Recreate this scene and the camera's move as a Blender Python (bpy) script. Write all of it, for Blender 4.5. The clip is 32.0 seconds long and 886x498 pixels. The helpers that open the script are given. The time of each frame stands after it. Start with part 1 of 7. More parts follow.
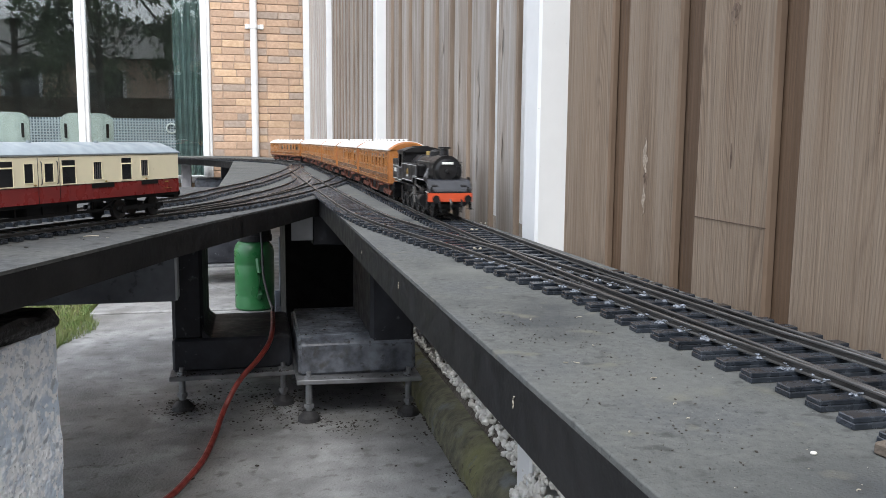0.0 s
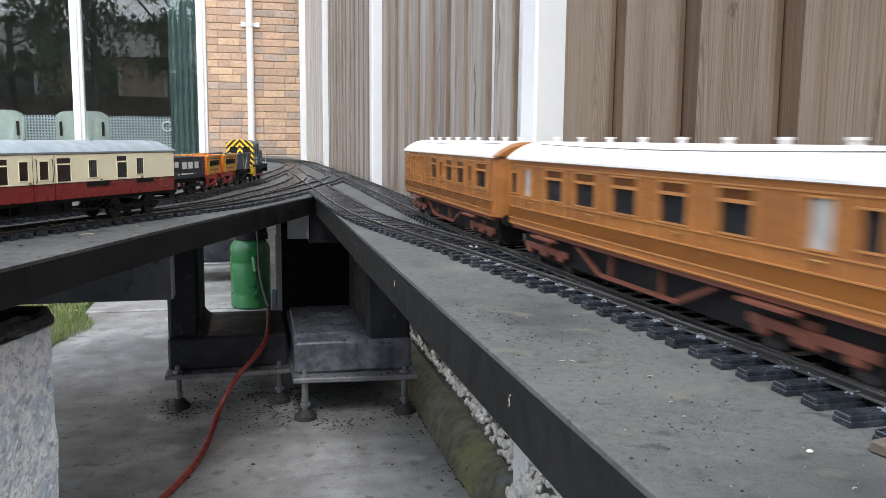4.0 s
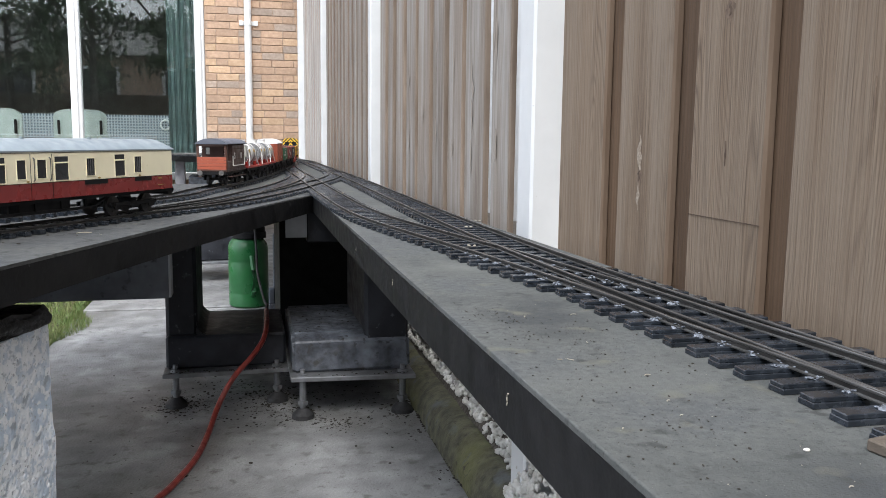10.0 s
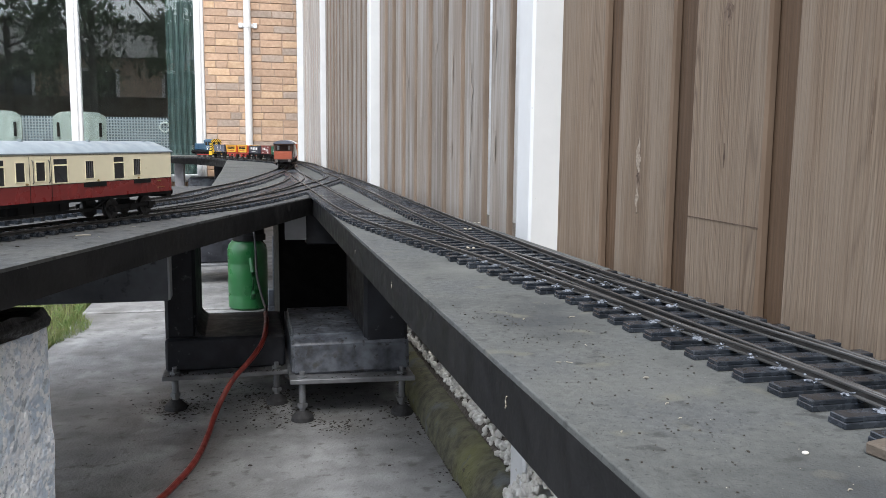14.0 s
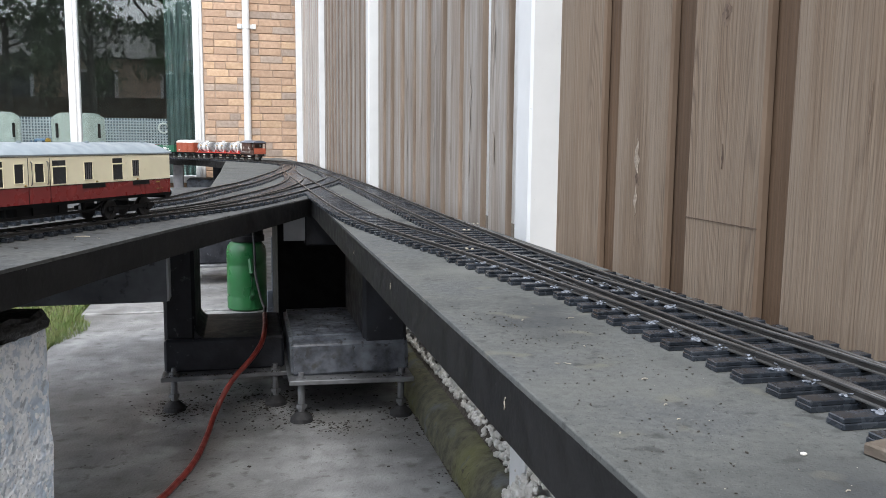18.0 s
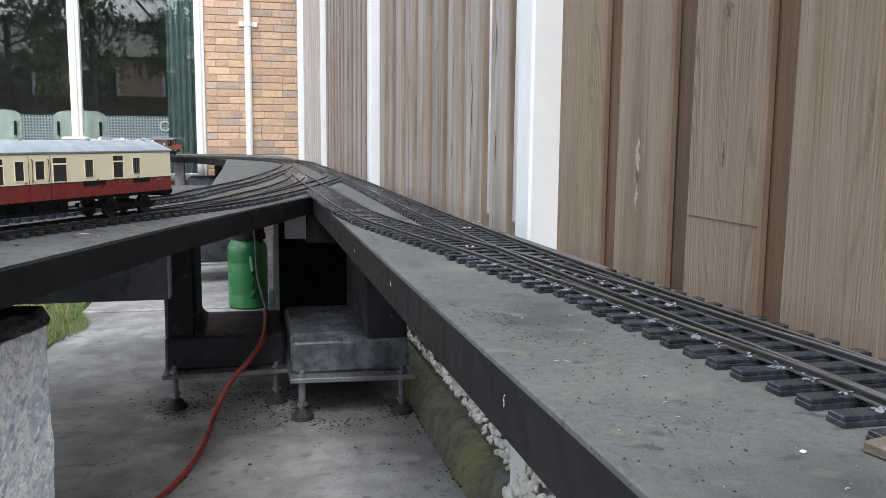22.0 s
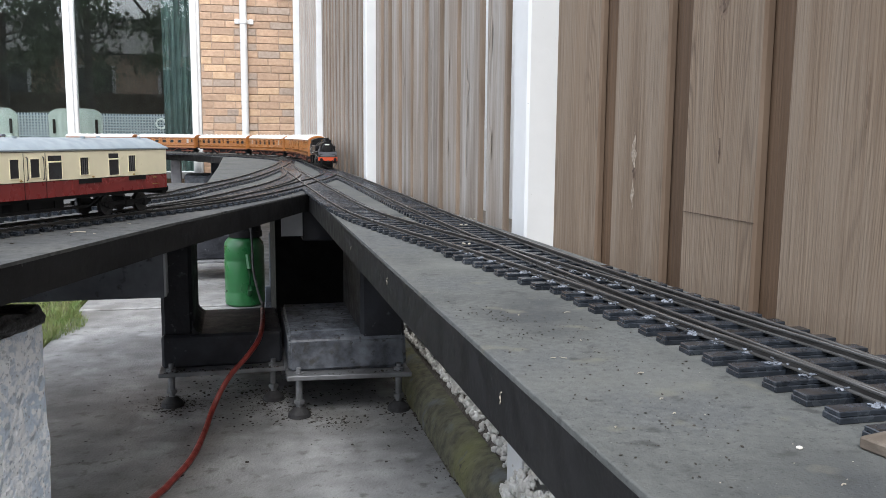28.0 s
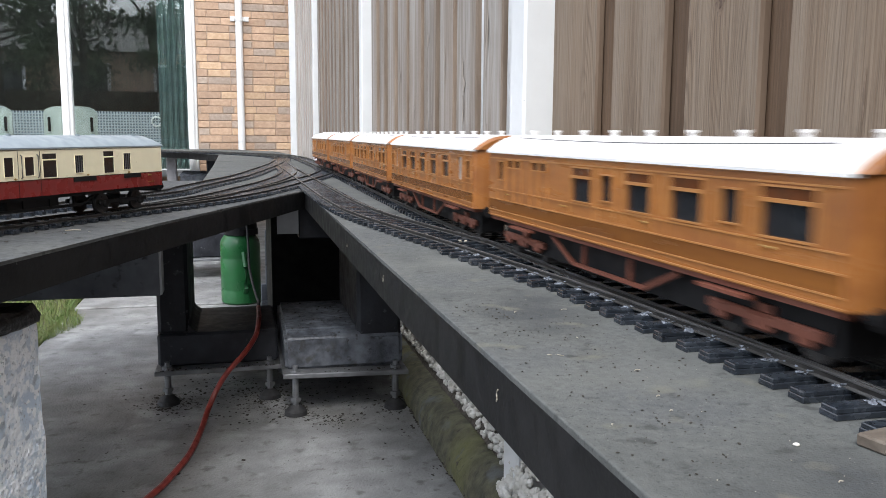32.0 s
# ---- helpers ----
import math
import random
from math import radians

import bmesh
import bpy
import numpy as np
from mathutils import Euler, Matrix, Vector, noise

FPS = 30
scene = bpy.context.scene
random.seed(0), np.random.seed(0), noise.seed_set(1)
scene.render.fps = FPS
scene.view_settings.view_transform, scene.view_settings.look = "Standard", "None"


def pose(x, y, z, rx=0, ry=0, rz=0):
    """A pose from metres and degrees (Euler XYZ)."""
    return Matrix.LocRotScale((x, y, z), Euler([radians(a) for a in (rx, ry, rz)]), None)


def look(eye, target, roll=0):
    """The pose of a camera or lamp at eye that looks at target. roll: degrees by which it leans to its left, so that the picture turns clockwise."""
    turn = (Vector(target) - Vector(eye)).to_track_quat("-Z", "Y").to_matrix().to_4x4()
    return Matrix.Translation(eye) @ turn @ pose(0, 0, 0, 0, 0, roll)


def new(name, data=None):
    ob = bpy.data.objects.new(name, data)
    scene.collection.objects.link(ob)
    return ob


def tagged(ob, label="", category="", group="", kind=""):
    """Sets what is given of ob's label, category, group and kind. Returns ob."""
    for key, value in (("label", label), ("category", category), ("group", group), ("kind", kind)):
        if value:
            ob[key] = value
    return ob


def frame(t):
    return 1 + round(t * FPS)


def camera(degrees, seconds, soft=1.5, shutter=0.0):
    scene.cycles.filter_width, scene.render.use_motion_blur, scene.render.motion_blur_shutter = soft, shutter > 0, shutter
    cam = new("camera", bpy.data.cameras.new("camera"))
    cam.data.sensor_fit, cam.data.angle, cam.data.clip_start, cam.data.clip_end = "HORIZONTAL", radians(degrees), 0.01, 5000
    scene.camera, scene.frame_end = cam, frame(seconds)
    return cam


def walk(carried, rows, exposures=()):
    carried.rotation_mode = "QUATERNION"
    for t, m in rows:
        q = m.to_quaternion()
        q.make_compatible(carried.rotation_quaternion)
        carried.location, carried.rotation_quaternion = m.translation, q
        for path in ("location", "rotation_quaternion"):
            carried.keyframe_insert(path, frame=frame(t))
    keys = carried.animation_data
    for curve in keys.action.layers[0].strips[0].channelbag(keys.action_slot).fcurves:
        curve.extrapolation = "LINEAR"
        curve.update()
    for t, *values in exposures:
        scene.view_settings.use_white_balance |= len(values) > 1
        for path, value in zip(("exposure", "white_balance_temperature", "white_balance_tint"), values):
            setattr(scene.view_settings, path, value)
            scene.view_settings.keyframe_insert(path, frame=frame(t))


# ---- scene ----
LENS = 2 * math.degrees(math.atan(784 / 1480.0))
EYE = Vector((0.0, 0.0, 0.642))
# seconds, turn to the right of the fence's line, tilt, lean, and the eye's sway in millimetres
PATH = [
    (0, 12.855, -7.367, 0.496, -3.0, -1.2, 0.1), (0.5, 12.782, -7.350, 0.362, -2.7, -2.0, 0.5), (1, 12.807, -7.359, 0.292, -2.4, -2.0, 0.6),
    (1.5, 12.905, -7.398, 0.270, -2.4, -1.6, 0.9), (2, 12.960, -7.405, 0.310, -2.3, -1.4, 0.8), (2.5, 12.995, -7.385, 0.418, -2.1, -1.2, 0.0),
    (3, 13.055, -7.407, 0.514, -2.3, -0.9, -0.3), (3.5, 13.095, -7.466, 0.553, -2.8, -0.3, -0.1), (5.5, 13.166, -7.498, 0.434, -2.1, -0.5, -0.1),
    (6, 13.208, -7.504, 0.594, -2.5, -0.9, -0.1), (6.5, 13.242, -7.538, 0.691, -2.8, -1.1, -0.3), (7, 13.217, -7.562, 0.689, -2.8, -1.0, -0.5),
    (7.5, 13.170, -7.563, 0.625, -2.6, -0.7, -0.6), (8, 13.156, -7.556, 0.552, -2.4, -0.4, -0.7), (8.5, 13.167, -7.541, 0.511, -2.4, -0.4, -0.6),
    (9, 13.207, -7.536, 0.544, -2.7, -0.7, -0.3), (9.5, 13.253, -7.544, 0.618, -2.8, -0.8, -0.3), (10, 13.244, -7.534, 0.632, -2.7, -0.6, -0.4),
    (10.5, 13.179, -7.498, 0.567, -2.7, -0.7, -0.3), (11, 13.134, -7.463, 0.516, -2.5, -0.7, -0.4), (11.5, 13.153, -7.451, 0.486, -2.3, -0.7, -0.2),
    (12, 13.216, -7.443, 0.474, -2.2, -0.8, 0.1), (12.5, 13.296, -7.437, 0.537, -2.2, -0.7, 0.2), (13, 13.347, -7.440, 0.634, -2.2, -0.5, -0.0),
    (13.5, 13.325, -7.432, 0.651, -2.1, -0.4, -0.1), (14, 13.267, -7.413, 0.568, -1.9, -0.4, 0.2), (14.5, 13.233, -7.371, 0.507, -1.8, -0.7, 0.5),
    (16.5, 13.298, -7.316, 0.729, -1.0, -0.0, -0.3), (17, 13.336, -7.361, 0.641, -1.6, -0.4, 0.2), (17.5, 13.348, -7.365, 0.567, -2.0, -0.7, 0.6),
    (18, 13.340, -7.361, 0.528, -1.8, -0.7, 0.6), (18.5, 13.334, -7.376, 0.576, -1.4, -0.3, 0.4), (19, 13.329, -7.402, 0.646, -1.2, -0.1, 0.1),
    (19.5, 13.313, -7.436, 0.655, -1.2, -0.1, -0.1), (20, 13.259, -7.450, 0.600, -1.1, -0.2, 0.0), (20.5, 13.220, -7.451, 0.545, -1.0, -0.2, 0.2),
    (21, 13.238, -7.466, 0.537, -0.9, -0.3, 0.2), (21.5, 13.238, -7.478, 0.537, -0.6, -0.3, 0.1), (22, 13.234, -7.479, 0.559, -0.3, -0.2, -0.1),
    (22.5, 13.256, -7.491, 0.594, -0.2, 0.1, -0.2), (23, 13.252, -7.508, 0.555, -0.2, 0.3, -0.2), (23.5, 13.223, -7.504, 0.485, -0.0, 0.3, -0.1),
    (24, 13.228, -7.500, 0.431, 0.1, 0.2, 0.1), (24.5, 13.274, -7.517, 0.361, -0.1, -0.0, 0.5), (25, 13.330, -7.524, 0.366, 0.0, -0.2, 0.6),
    (25.5, 13.392, -7.506, 0.506, 0.7, 0.1, 0.3), (27.5, 13.459, -7.631, 0.463, 0.3, 0.7, -0.2), (28, 13.452, -7.668, 0.454, 0.4, 0.6, -0.4),
    (28.5, 13.469, -7.695, 0.402, 0.6, 0.6, -0.3), (29, 13.544, -7.720, 0.373, 1.0, 1.0, -0.3), (29.5, 13.642, -7.757, 0.436, 1.1, 1.6, -0.6),
    (30, 13.687, -7.797, 0.517, 1.0, 2.1, -0.9), (30.5, 13.698, -7.828, 0.506, 0.8, 2.3, -0.8), (31, 13.722, -7.853, 0.411, 0.6, 2.2, -0.3),
    (31.5, 13.734, -7.861, 0.349, 0.7, 2.2, -0.2), (32, 13.703, -7.848, 0.355, 1.0, 2.1, -0.6),
]


def aim(turn, tilt, lean, x, y, z):
    a, b = radians(turn), radians(tilt)
    way = Vector((math.sin(a) * math.cos(b), math.cos(a) * math.cos(b), math.sin(b)))
    eye = EYE + Vector((x, y, z)) / 1000
    return look(eye, eye + way, lean)


cam = camera(LENS, 32.0, soft=0.8, shutter=0.42)
walk(cam, [(t, aim(*row)) for t, *row in PATH])

# ---- light: a bright overcast day ----
world = bpy.data.worlds.new("overcast")
scene.world = world
world.use_nodes = True
wn = world.node_tree.nodes
sky = wn.new("ShaderNodeTexSky")
sky.sky_type = "NISHITA"
sky.sun_disc = False
sky.sun_elevation, sky.sun_rotation = radians(47), radians(170)
sky.dust_density, sky.air_density = 6.0, 1.0
mixw = wn.new("ShaderNodeMix")
mixw.data_type = "RGBA"
mixw.inputs[0].default_value = 0.75
mixw.inputs[7].default_value = (8.3, 8.9, 9.9, 1)
world.node_tree.links.new(sky.outputs[0], mixw.inputs[6])
world.node_tree.links.new(mixw.outputs[2], wn["Background"].inputs[0])
wn["Background"].inputs[1].default_value = 0.14
sun = new("sun", bpy.data.lights.new("sun", "SUN"))
sun.data.energy, sun.data.angle, sun.data.color = 1.3, radians(25), (1.0, 0.99, 0.97)
sun.matrix_basis = look((-1.6, -5, 7), (0, 0, 0))
scene.view_settings.exposure = 1.19

# ---- materials ----
def mat(name, c, rough=0.6, metal=0.0, c2=None, scale=30.0, spread=0.5, bump=0.0, bscale=None,
        stretch=(1, 1, 1), vary=0.0, big=0.0, bigscale=3.0, bigc=None, spec=0.5, contrast=(0.35, 0.65), spots=()):
    """A surface of colour c with patches of c2, grain, larger stains and relief; vary: each piece a little other."""
    m = bpy.data.materials.new(name)
    m.use_nodes = True
    n, l = m.node_tree.nodes, m.node_tree.links
    b = n["Principled BSDF"]
    b.inputs["Roughness"].default_value, b.inputs["Metallic"].default_value = rough, metal
    b.inputs["Specular IOR Level"].default_value = spec
    tc, mp = n.new("ShaderNodeTexCoord"), n.new("ShaderNodeMapping")
    mp.inputs["Scale"].default_value = stretch
    l.new(tc.outputs["Object"], mp.inputs[0])
    info = n.new("ShaderNodeObjectInfo")
    add = n.new("ShaderNodeVectorMath")
    add.operation = "MULTIPLY_ADD"
    add.inputs[1].default_value = (1, 1, 1)
    l.new(mp.outputs[0], add.inputs[0])
    sc = n.new("ShaderNodeMath")
    sc.operation = "MULTIPLY"
    sc.inputs[1].default_value = 17.0 if vary else 0.0
    l.new(info.outputs["Random"], sc.inputs[0])
    l.new(sc.outputs[0], add.inputs[2])
    v = add.outputs[0]

    def noise_node(s, detail=6):
        t = n.new("ShaderNodeTexNoise")
        t.inputs["Scale"].default_value, t.inputs["Detail"].default_value = s, detail
        l.new(v, t.inputs["Vector"])
        return t.outputs[0]

    def ramp(src, a, z):
        r = n.new("ShaderNodeMapRange")
        r.inputs[1].default_value, r.inputs[2].default_value = a, z
        l.new(src, r.inputs[0])
        return r.outputs[0]

    def blend(f, a, bb, kind="MIX"):
        x = n.new("ShaderNodeMix")
        x.data_type, x.blend_type = "RGBA", kind
        for sock, val in ((0, f), (6, a), (7, bb)):
            if isinstance(val, (tuple, list)):
                x.inputs[sock].default_value = (*val, 1)
            elif isinstance(val, (int, float)):
                x.inputs[sock].default_value = val
            else:
                l.new(val, x.inputs[sock])
        return x.outputs[2]

    c2 = c2 or tuple(k * (1 - 0.35 * spread) for k in c)
    g = ramp(noise_node(scale), *contrast)
    col = blend(g, c, c2)
    if big:
        f = n.new("ShaderNodeMath")
        f.operation = "MULTIPLY"
        f.inputs[1].default_value = big
        l.new(ramp(noise_node(bigscale, 5), 0.42, 0.68), f.inputs[0])
        col = blend(f.outputs[0], col, bigc or tuple(k * 0.45 for k in c))
    for s_scale, s_col, s_lo, s_hi in spots:
        col = blend(ramp(noise_node(s_scale, 4), s_lo, s_hi), col, s_col)
    if vary:
        h = n.new("ShaderNodeHueSaturation")
        r = n.new("ShaderNodeMapRange")
        r.inputs[3].default_value, r.inputs[4].default_value = 1 - vary, 1 + vary
        l.new(info.outputs["Random"], r.inputs[0])
        l.new(r.outputs[0], h.inputs["Value"])
        l.new(col, h.inputs["Color"])
        col = h.outputs[0]
    l.new(col, b.inputs["Base Color"])
    rr = n.new("ShaderNodeMapRange")
    rr.inputs[3].default_value, rr.inputs[4].default_value = max(0.02, rough - 0.1), min(1, rough + 0.1)
    l.new(g, rr.inputs[0])
    l.new(rr.outputs[0], b.inputs["Roughness"])
    if bump:
        bp = n.new("ShaderNodeBump")
        bp.inputs["Strength"].default_value = bump
        bp.inputs["Distance"].default_value = 0.004
        l.new(noise_node(bscale or scale * 3), bp.inputs["Height"])
        l.new(bp.outputs[0], b.inputs["Normal"])
    return m


def wood(name, c, c2, knot, grain=60.0, rough=0.75, vary=0.12, stain=0.5, bloom=None, tan=None, rings=0.0, depth=0.5):
    """Upright planks: fine grain along z, knots and a grey bloom."""
    m = mat(name, c, rough, c2=c2, scale=grain, stretch=(1, 1, 0.022), bump=0.45, bscale=grain * 1.3, vary=vary,
            big=stain, bigscale=2.2, bigc=knot, contrast=(0.3, 0.7))
    n, l = m.node_tree.nodes, m.node_tree.links
    b = n["Principled BSDF"]
    src = b.inputs["Base Color"].links[0].from_socket
    tc, info = n.new("ShaderNodeTexCoord"), n.new("ShaderNodeObjectInfo")
    mp = n.new("ShaderNodeMapping")
    mp.inputs["Scale"].default_value = (1, 1, 0.13)
    l.new(tc.outputs["Object"], mp.inputs[0])
    far = n.new("ShaderNodeMath")
    far.operation = "MULTIPLY"
    far.inputs[1].default_value = 37.0
    l.new(info.outputs["Random"], far.inputs[0])
    l.new(far.outputs[0], mp.inputs["Location"])
    # rings: long cathedral lines
    nz = n.new("ShaderNodeTexNoise")
    nz.inputs["Scale"].default_value, nz.inputs["Detail"].default_value = 7.0, 2
    l.new(mp.outputs[0], nz.inputs["Vector"])
    across, lines = n.new("ShaderNodeSeparateXYZ"), n.new("ShaderNodeMath")
    l.new(tc.outputs["Object"], across.inputs[0])
    lines.operation = "MULTIPLY"
    lines.inputs[1].default_value = rings
    l.new(across.outputs[1], lines.inputs[0])
    mul = n.new("ShaderNodeMath")
    mul.operation = "MULTIPLY_ADD"
    mul.inputs[1].default_value = 44.0 + rings * 0.24
    l.new(nz.outputs[0], mul.inputs[0])
    l.new(lines.outputs[0], mul.inputs[2])
    fr = n.new("ShaderNodeMath")
    fr.operation = "PINGPONG"
    fr.inputs[1].default_value = 1.0
    l.new(mul.outputs[0], fr.inputs[0])
    mr = n.new("ShaderNodeMapRange")
    mr.inputs[1].default_value, mr.inputs[2].default_value = 0.45, 1.0
    l.new(fr.outputs[0], mr.inputs[0])
    # the lines come and go over the plank
    fade = n.new("ShaderNodeTexNoise")
    fade.inputs["Scale"].default_value, fade.inputs["Detail"].default_value = 16.0, 3
    l.new(mp.outputs[0], fade.inputs["Vector"])
    weight = n.new("ShaderNodeMapRange")
    weight.inputs[1].default_value, weight.inputs[2].default_value = 0.34, 0.62
    weight.inputs[3].default_value, weight.inputs[4].default_value = 0.08, depth
    l.new(fade.outputs[0], weight.inputs[0])
    strong = n.new("ShaderNodeMath")
    strong.operation = "MULTIPLY"
    l.new(mr.outputs[0], strong.inputs[0])
    l.new(weight.outputs[0], strong.inputs[1])
    mix = n.new("ShaderNodeMix")
    mix.data_type = "RGBA"
    mix.inputs[7].default_value = (*knot, 1)
    l.new(strong.outputs[0], mix.inputs[0])
    l.new(src, mix.inputs[6])
    out = mix.outputs[2]
    # a grey bloom in long streaks, and a tan strip along one edge of each plank
    for tone, kind in ((bloom, 0), (tan, 1)):
        if not tone:
            continue
        t = n.new("ShaderNodeTexNoise")
        t.inputs["Scale"].default_value, t.inputs["Detail"].default_value = (26.0, 8) if kind == 0 else (20.0, 5)
        mp2 = n.new("ShaderNodeMapping")
        mp2.inputs["Scale"].default_value = (1, 1, 0.09)
        l.new(tc.outputs["Object"], mp2.inputs[0])
        l.new(far.outputs[0], mp2.inputs["Location"])
        l.new(mp2.outputs[0], t.inputs["Vector"])
        f = n.new("ShaderNodeMapRange")
        if kind == 0:
            f.inputs[1].default_value, f.inputs[2].default_value, f.inputs[4].default_value = 0.42, 0.66, 0.75
            l.new(t.outputs[0], f.inputs[0])
        else:
            sep = n.new("ShaderNodeSeparateXYZ")
            l.new(tc.outputs["Object"], sep.inputs[0])
            ad = n.new("ShaderNodeMath")
            ad.operation = "MULTIPLY_ADD"
            ad.inputs[1].default_value = 0.09
            l.new(t.outputs[0], ad.inputs[0])
            l.new(sep.outputs[1], ad.inputs[2])
            f.inputs[1].default_value, f.inputs[2].default_value, f.inputs[4].default_value = -0.012, -0.036, 0.7
            l.new(ad.outputs[0], f.inputs[0])
        mx = n.new("ShaderNodeMix")
        mx.data_type = "RGBA"
        mx.inputs[7].default_value = (*tone, 1)
        l.new(f.outputs[0], mx.inputs[0])
        l.new(out, mx.inputs[6])
        out = mx.outputs[2]
    # fine dark pores
    t = n.new("ShaderNodeTexNoise")
    t.inputs["Scale"].default_value, t.inputs["Detail"].default_value = grain * 1.6, 3
    mp3 = n.new("ShaderNodeMapping")
    mp3.inputs["Scale"].default_value = (1, 1, 0.012)
    l.new(tc.outputs["Object"], mp3.inputs[0])
    l.new(mp3.outputs[0], t.inputs["Vector"])
    f = n.new("ShaderNodeMapRange")
    f.inputs[1].default_value, f.inputs[2].default_value, f.inputs[4].default_value = 0.52, 0.72, 0.6
    l.new(t.outputs[0], f.inputs[0])
    mx = n.new("ShaderNodeMix")
    mx.data_type = "RGBA"
    mx.inputs[7].default_value = (*knot, 1)
    l.new(f.outputs[0], mx.inputs[0])
    l.new(out, mx.inputs[6])
    l.new(mx.outputs[2], b.inputs["Base Color"])
    return m


def glass(name, tint=(0.9, 0.95, 0.95), rough=0.0):
    m = bpy.data.materials.new(name)
    m.use_nodes = True
    b = m.node_tree.nodes["Principled BSDF"]
    b.inputs["Base Color"].default_value = (*tint, 1)
    b.inputs["Transmission Weight"].default_value = 1.0
    b.inputs["Roughness"].default_value = rough
    b.inputs["IOR"].default_value = 1.5
    return m


M_DECK = mat("deck_felt", (0.108, 0.113, 0.113), 0.85, c2=(0.082, 0.087, 0.088), scale=170, bump=0.3, bscale=600, big=0.55, bigscale=9.0, bigc=(0.12, 0.123, 0.108), contrast=(0.3, 0.7), spots=((9, (0.062, 0.066, 0.068), 0.52, 0.7), (420, (0.052, 0.054, 0.054), 0.6, 0.72), (70, (0.055, 0.057, 0.056), 0.6, 0.72), (26, (0.14, 0.137, 0.113), 0.6, 0.74), (5, (0.128, 0.132, 0.126), 0.55, 0.75), (700, (0.17, 0.17, 0.16), 0.68, 0.74)), spec=0.12)
M_DECK_DARK = mat("dark_deck_felt", (0.078, 0.082, 0.085), 0.75, c2=(0.052, 0.055, 0.058), scale=120, bump=0.25, bscale=700, big=0.5, bigscale=8.0, bigc=(0.11, 0.112, 0.105), contrast=(0.3, 0.7), spots=((40, (0.025, 0.026, 0.027), 0.58, 0.7), (160, (0.16, 0.155, 0.14), 0.7, 0.76)), spec=0.15)
M_DECK_EDGE = mat("black_painted_board", (0.008, 0.0085, 0.0093), 0.55, c2=(0.015, 0.0155, 0.0168), scale=40, bump=0.2, bscale=90, big=0.35, bigscale=7, bigc=(0.022, 0.022, 0.0215), spec=0.18, spots=((140, (0.1, 0.1, 0.095), 0.72, 0.78),))
M_RAIL = mat("dark_rail", (0.016, 0.0155, 0.015), 0.4, 0.2, c2=(0.034, 0.032, 0.03), scale=60)
# Lighter tone that paints the highlights along rail head and foot.
M_RAIL_HEAD = mat("worn_rail_highlight", (0.1, 0.1, 0.1), 0.34, 0.35, c2=(0.05, 0.049, 0.047), scale=90, stretch=(1, 0.2, 1))
M_SLEEPER = mat("black_sleeper", (0.011, 0.014, 0.019), 0.24, c2=(0.021, 0.026, 0.034), scale=120, bump=0.06, vary=0.25, big=0.35, bigscale=70, bigc=(0.038, 0.044, 0.053), spec=0.5)
M_WHITE_BLOB = mat("milky_glue", (0.26, 0.285, 0.33), 0.25, c2=(0.08, 0.092, 0.112), scale=520, bump=0.3, contrast=(0.4, 0.6))
M_BOARD = wood("brown_stained_board", (0.212, 0.157, 0.109), (0.148, 0.105, 0.071), (0.06, 0.036, 0.02), 330, stain=0.34, bloom=(0.215, 0.17, 0.128), rings=430.0, depth=0.8)
# Recessed boards: their dark brown includes the shade of the fence gaps.
M_BOARD_BACK = wood("shade_toned_board", (0.115, 0.068, 0.037), (0.085, 0.05, 0.027), (0.055, 0.031, 0.016), 200)
M_BOARD_GREY = wood("weathered_board", (0.33, 0.29, 0.252), (0.215, 0.18, 0.15), (0.1, 0.074, 0.055), 220, vary=0.2, bloom=(0.385, 0.372, 0.352), tan=(0.23, 0.175, 0.132), rings=260.0, depth=0.7)
# Sides of the brown boards, darkened with the shade of the same gaps.
M_BOARD_SIDE = mat("shaded_tan_side", (0.15, 0.105, 0.072), 0.8, c2=(0.105, 0.07, 0.046), scale=60, stretch=(1, 1, 0.1), vary=0.2)
M_BOARD_EDGE = mat("raw_board_edge", (0.205, 0.158, 0.12), 0.8, c2=(0.15, 0.112, 0.083), scale=60, stretch=(1, 1, 0.1), vary=0.2)
M_BOARD_FAR = wood("grey_board", (0.52, 0.495, 0.47), (0.36, 0.335, 0.31), (0.22, 0.19, 0.165), 160, vary=0.14, bloom=(0.54, 0.53, 0.515), tan=(0.34, 0.275, 0.225), rings=260.0, depth=0.5)
M_WHITE = mat("white_paint", (0.69, 0.705, 0.715), 0.45, c2=(0.63, 0.645, 0.655), scale=12, bump=0.1, bscale=90, big=0.2, bigscale=4, bigc=(0.56, 0.57, 0.57), spots=((260, (0.35, 0.34, 0.32), 0.72, 0.78),))
M_BRICK = mat("orange_brick", (0.48, 0.335, 0.235), 0.85, c2=(0.40, 0.272, 0.19), scale=40, bump=0.5, bscale=200, vary=0.14, big=0.35, bigscale=6, bigc=(0.36, 0.255, 0.19))
M_BRICK_GREY = mat("grey_sooted_brick", (0.385, 0.31, 0.255), 0.85, c2=(0.315, 0.25, 0.205), scale=40, bump=0.4, bscale=200, vary=0.15)
M_BRICK_PALE = mat("pale_brick", (0.54, 0.385, 0.26), 0.85, c2=(0.46, 0.315, 0.205), scale=40, bump=0.4, bscale=200, vary=0.1)
M_MORTAR = mat("mortar", (0.40, 0.305, 0.235), 0.9, c2=(0.33, 0.245, 0.185), scale=80, bump=0.4)
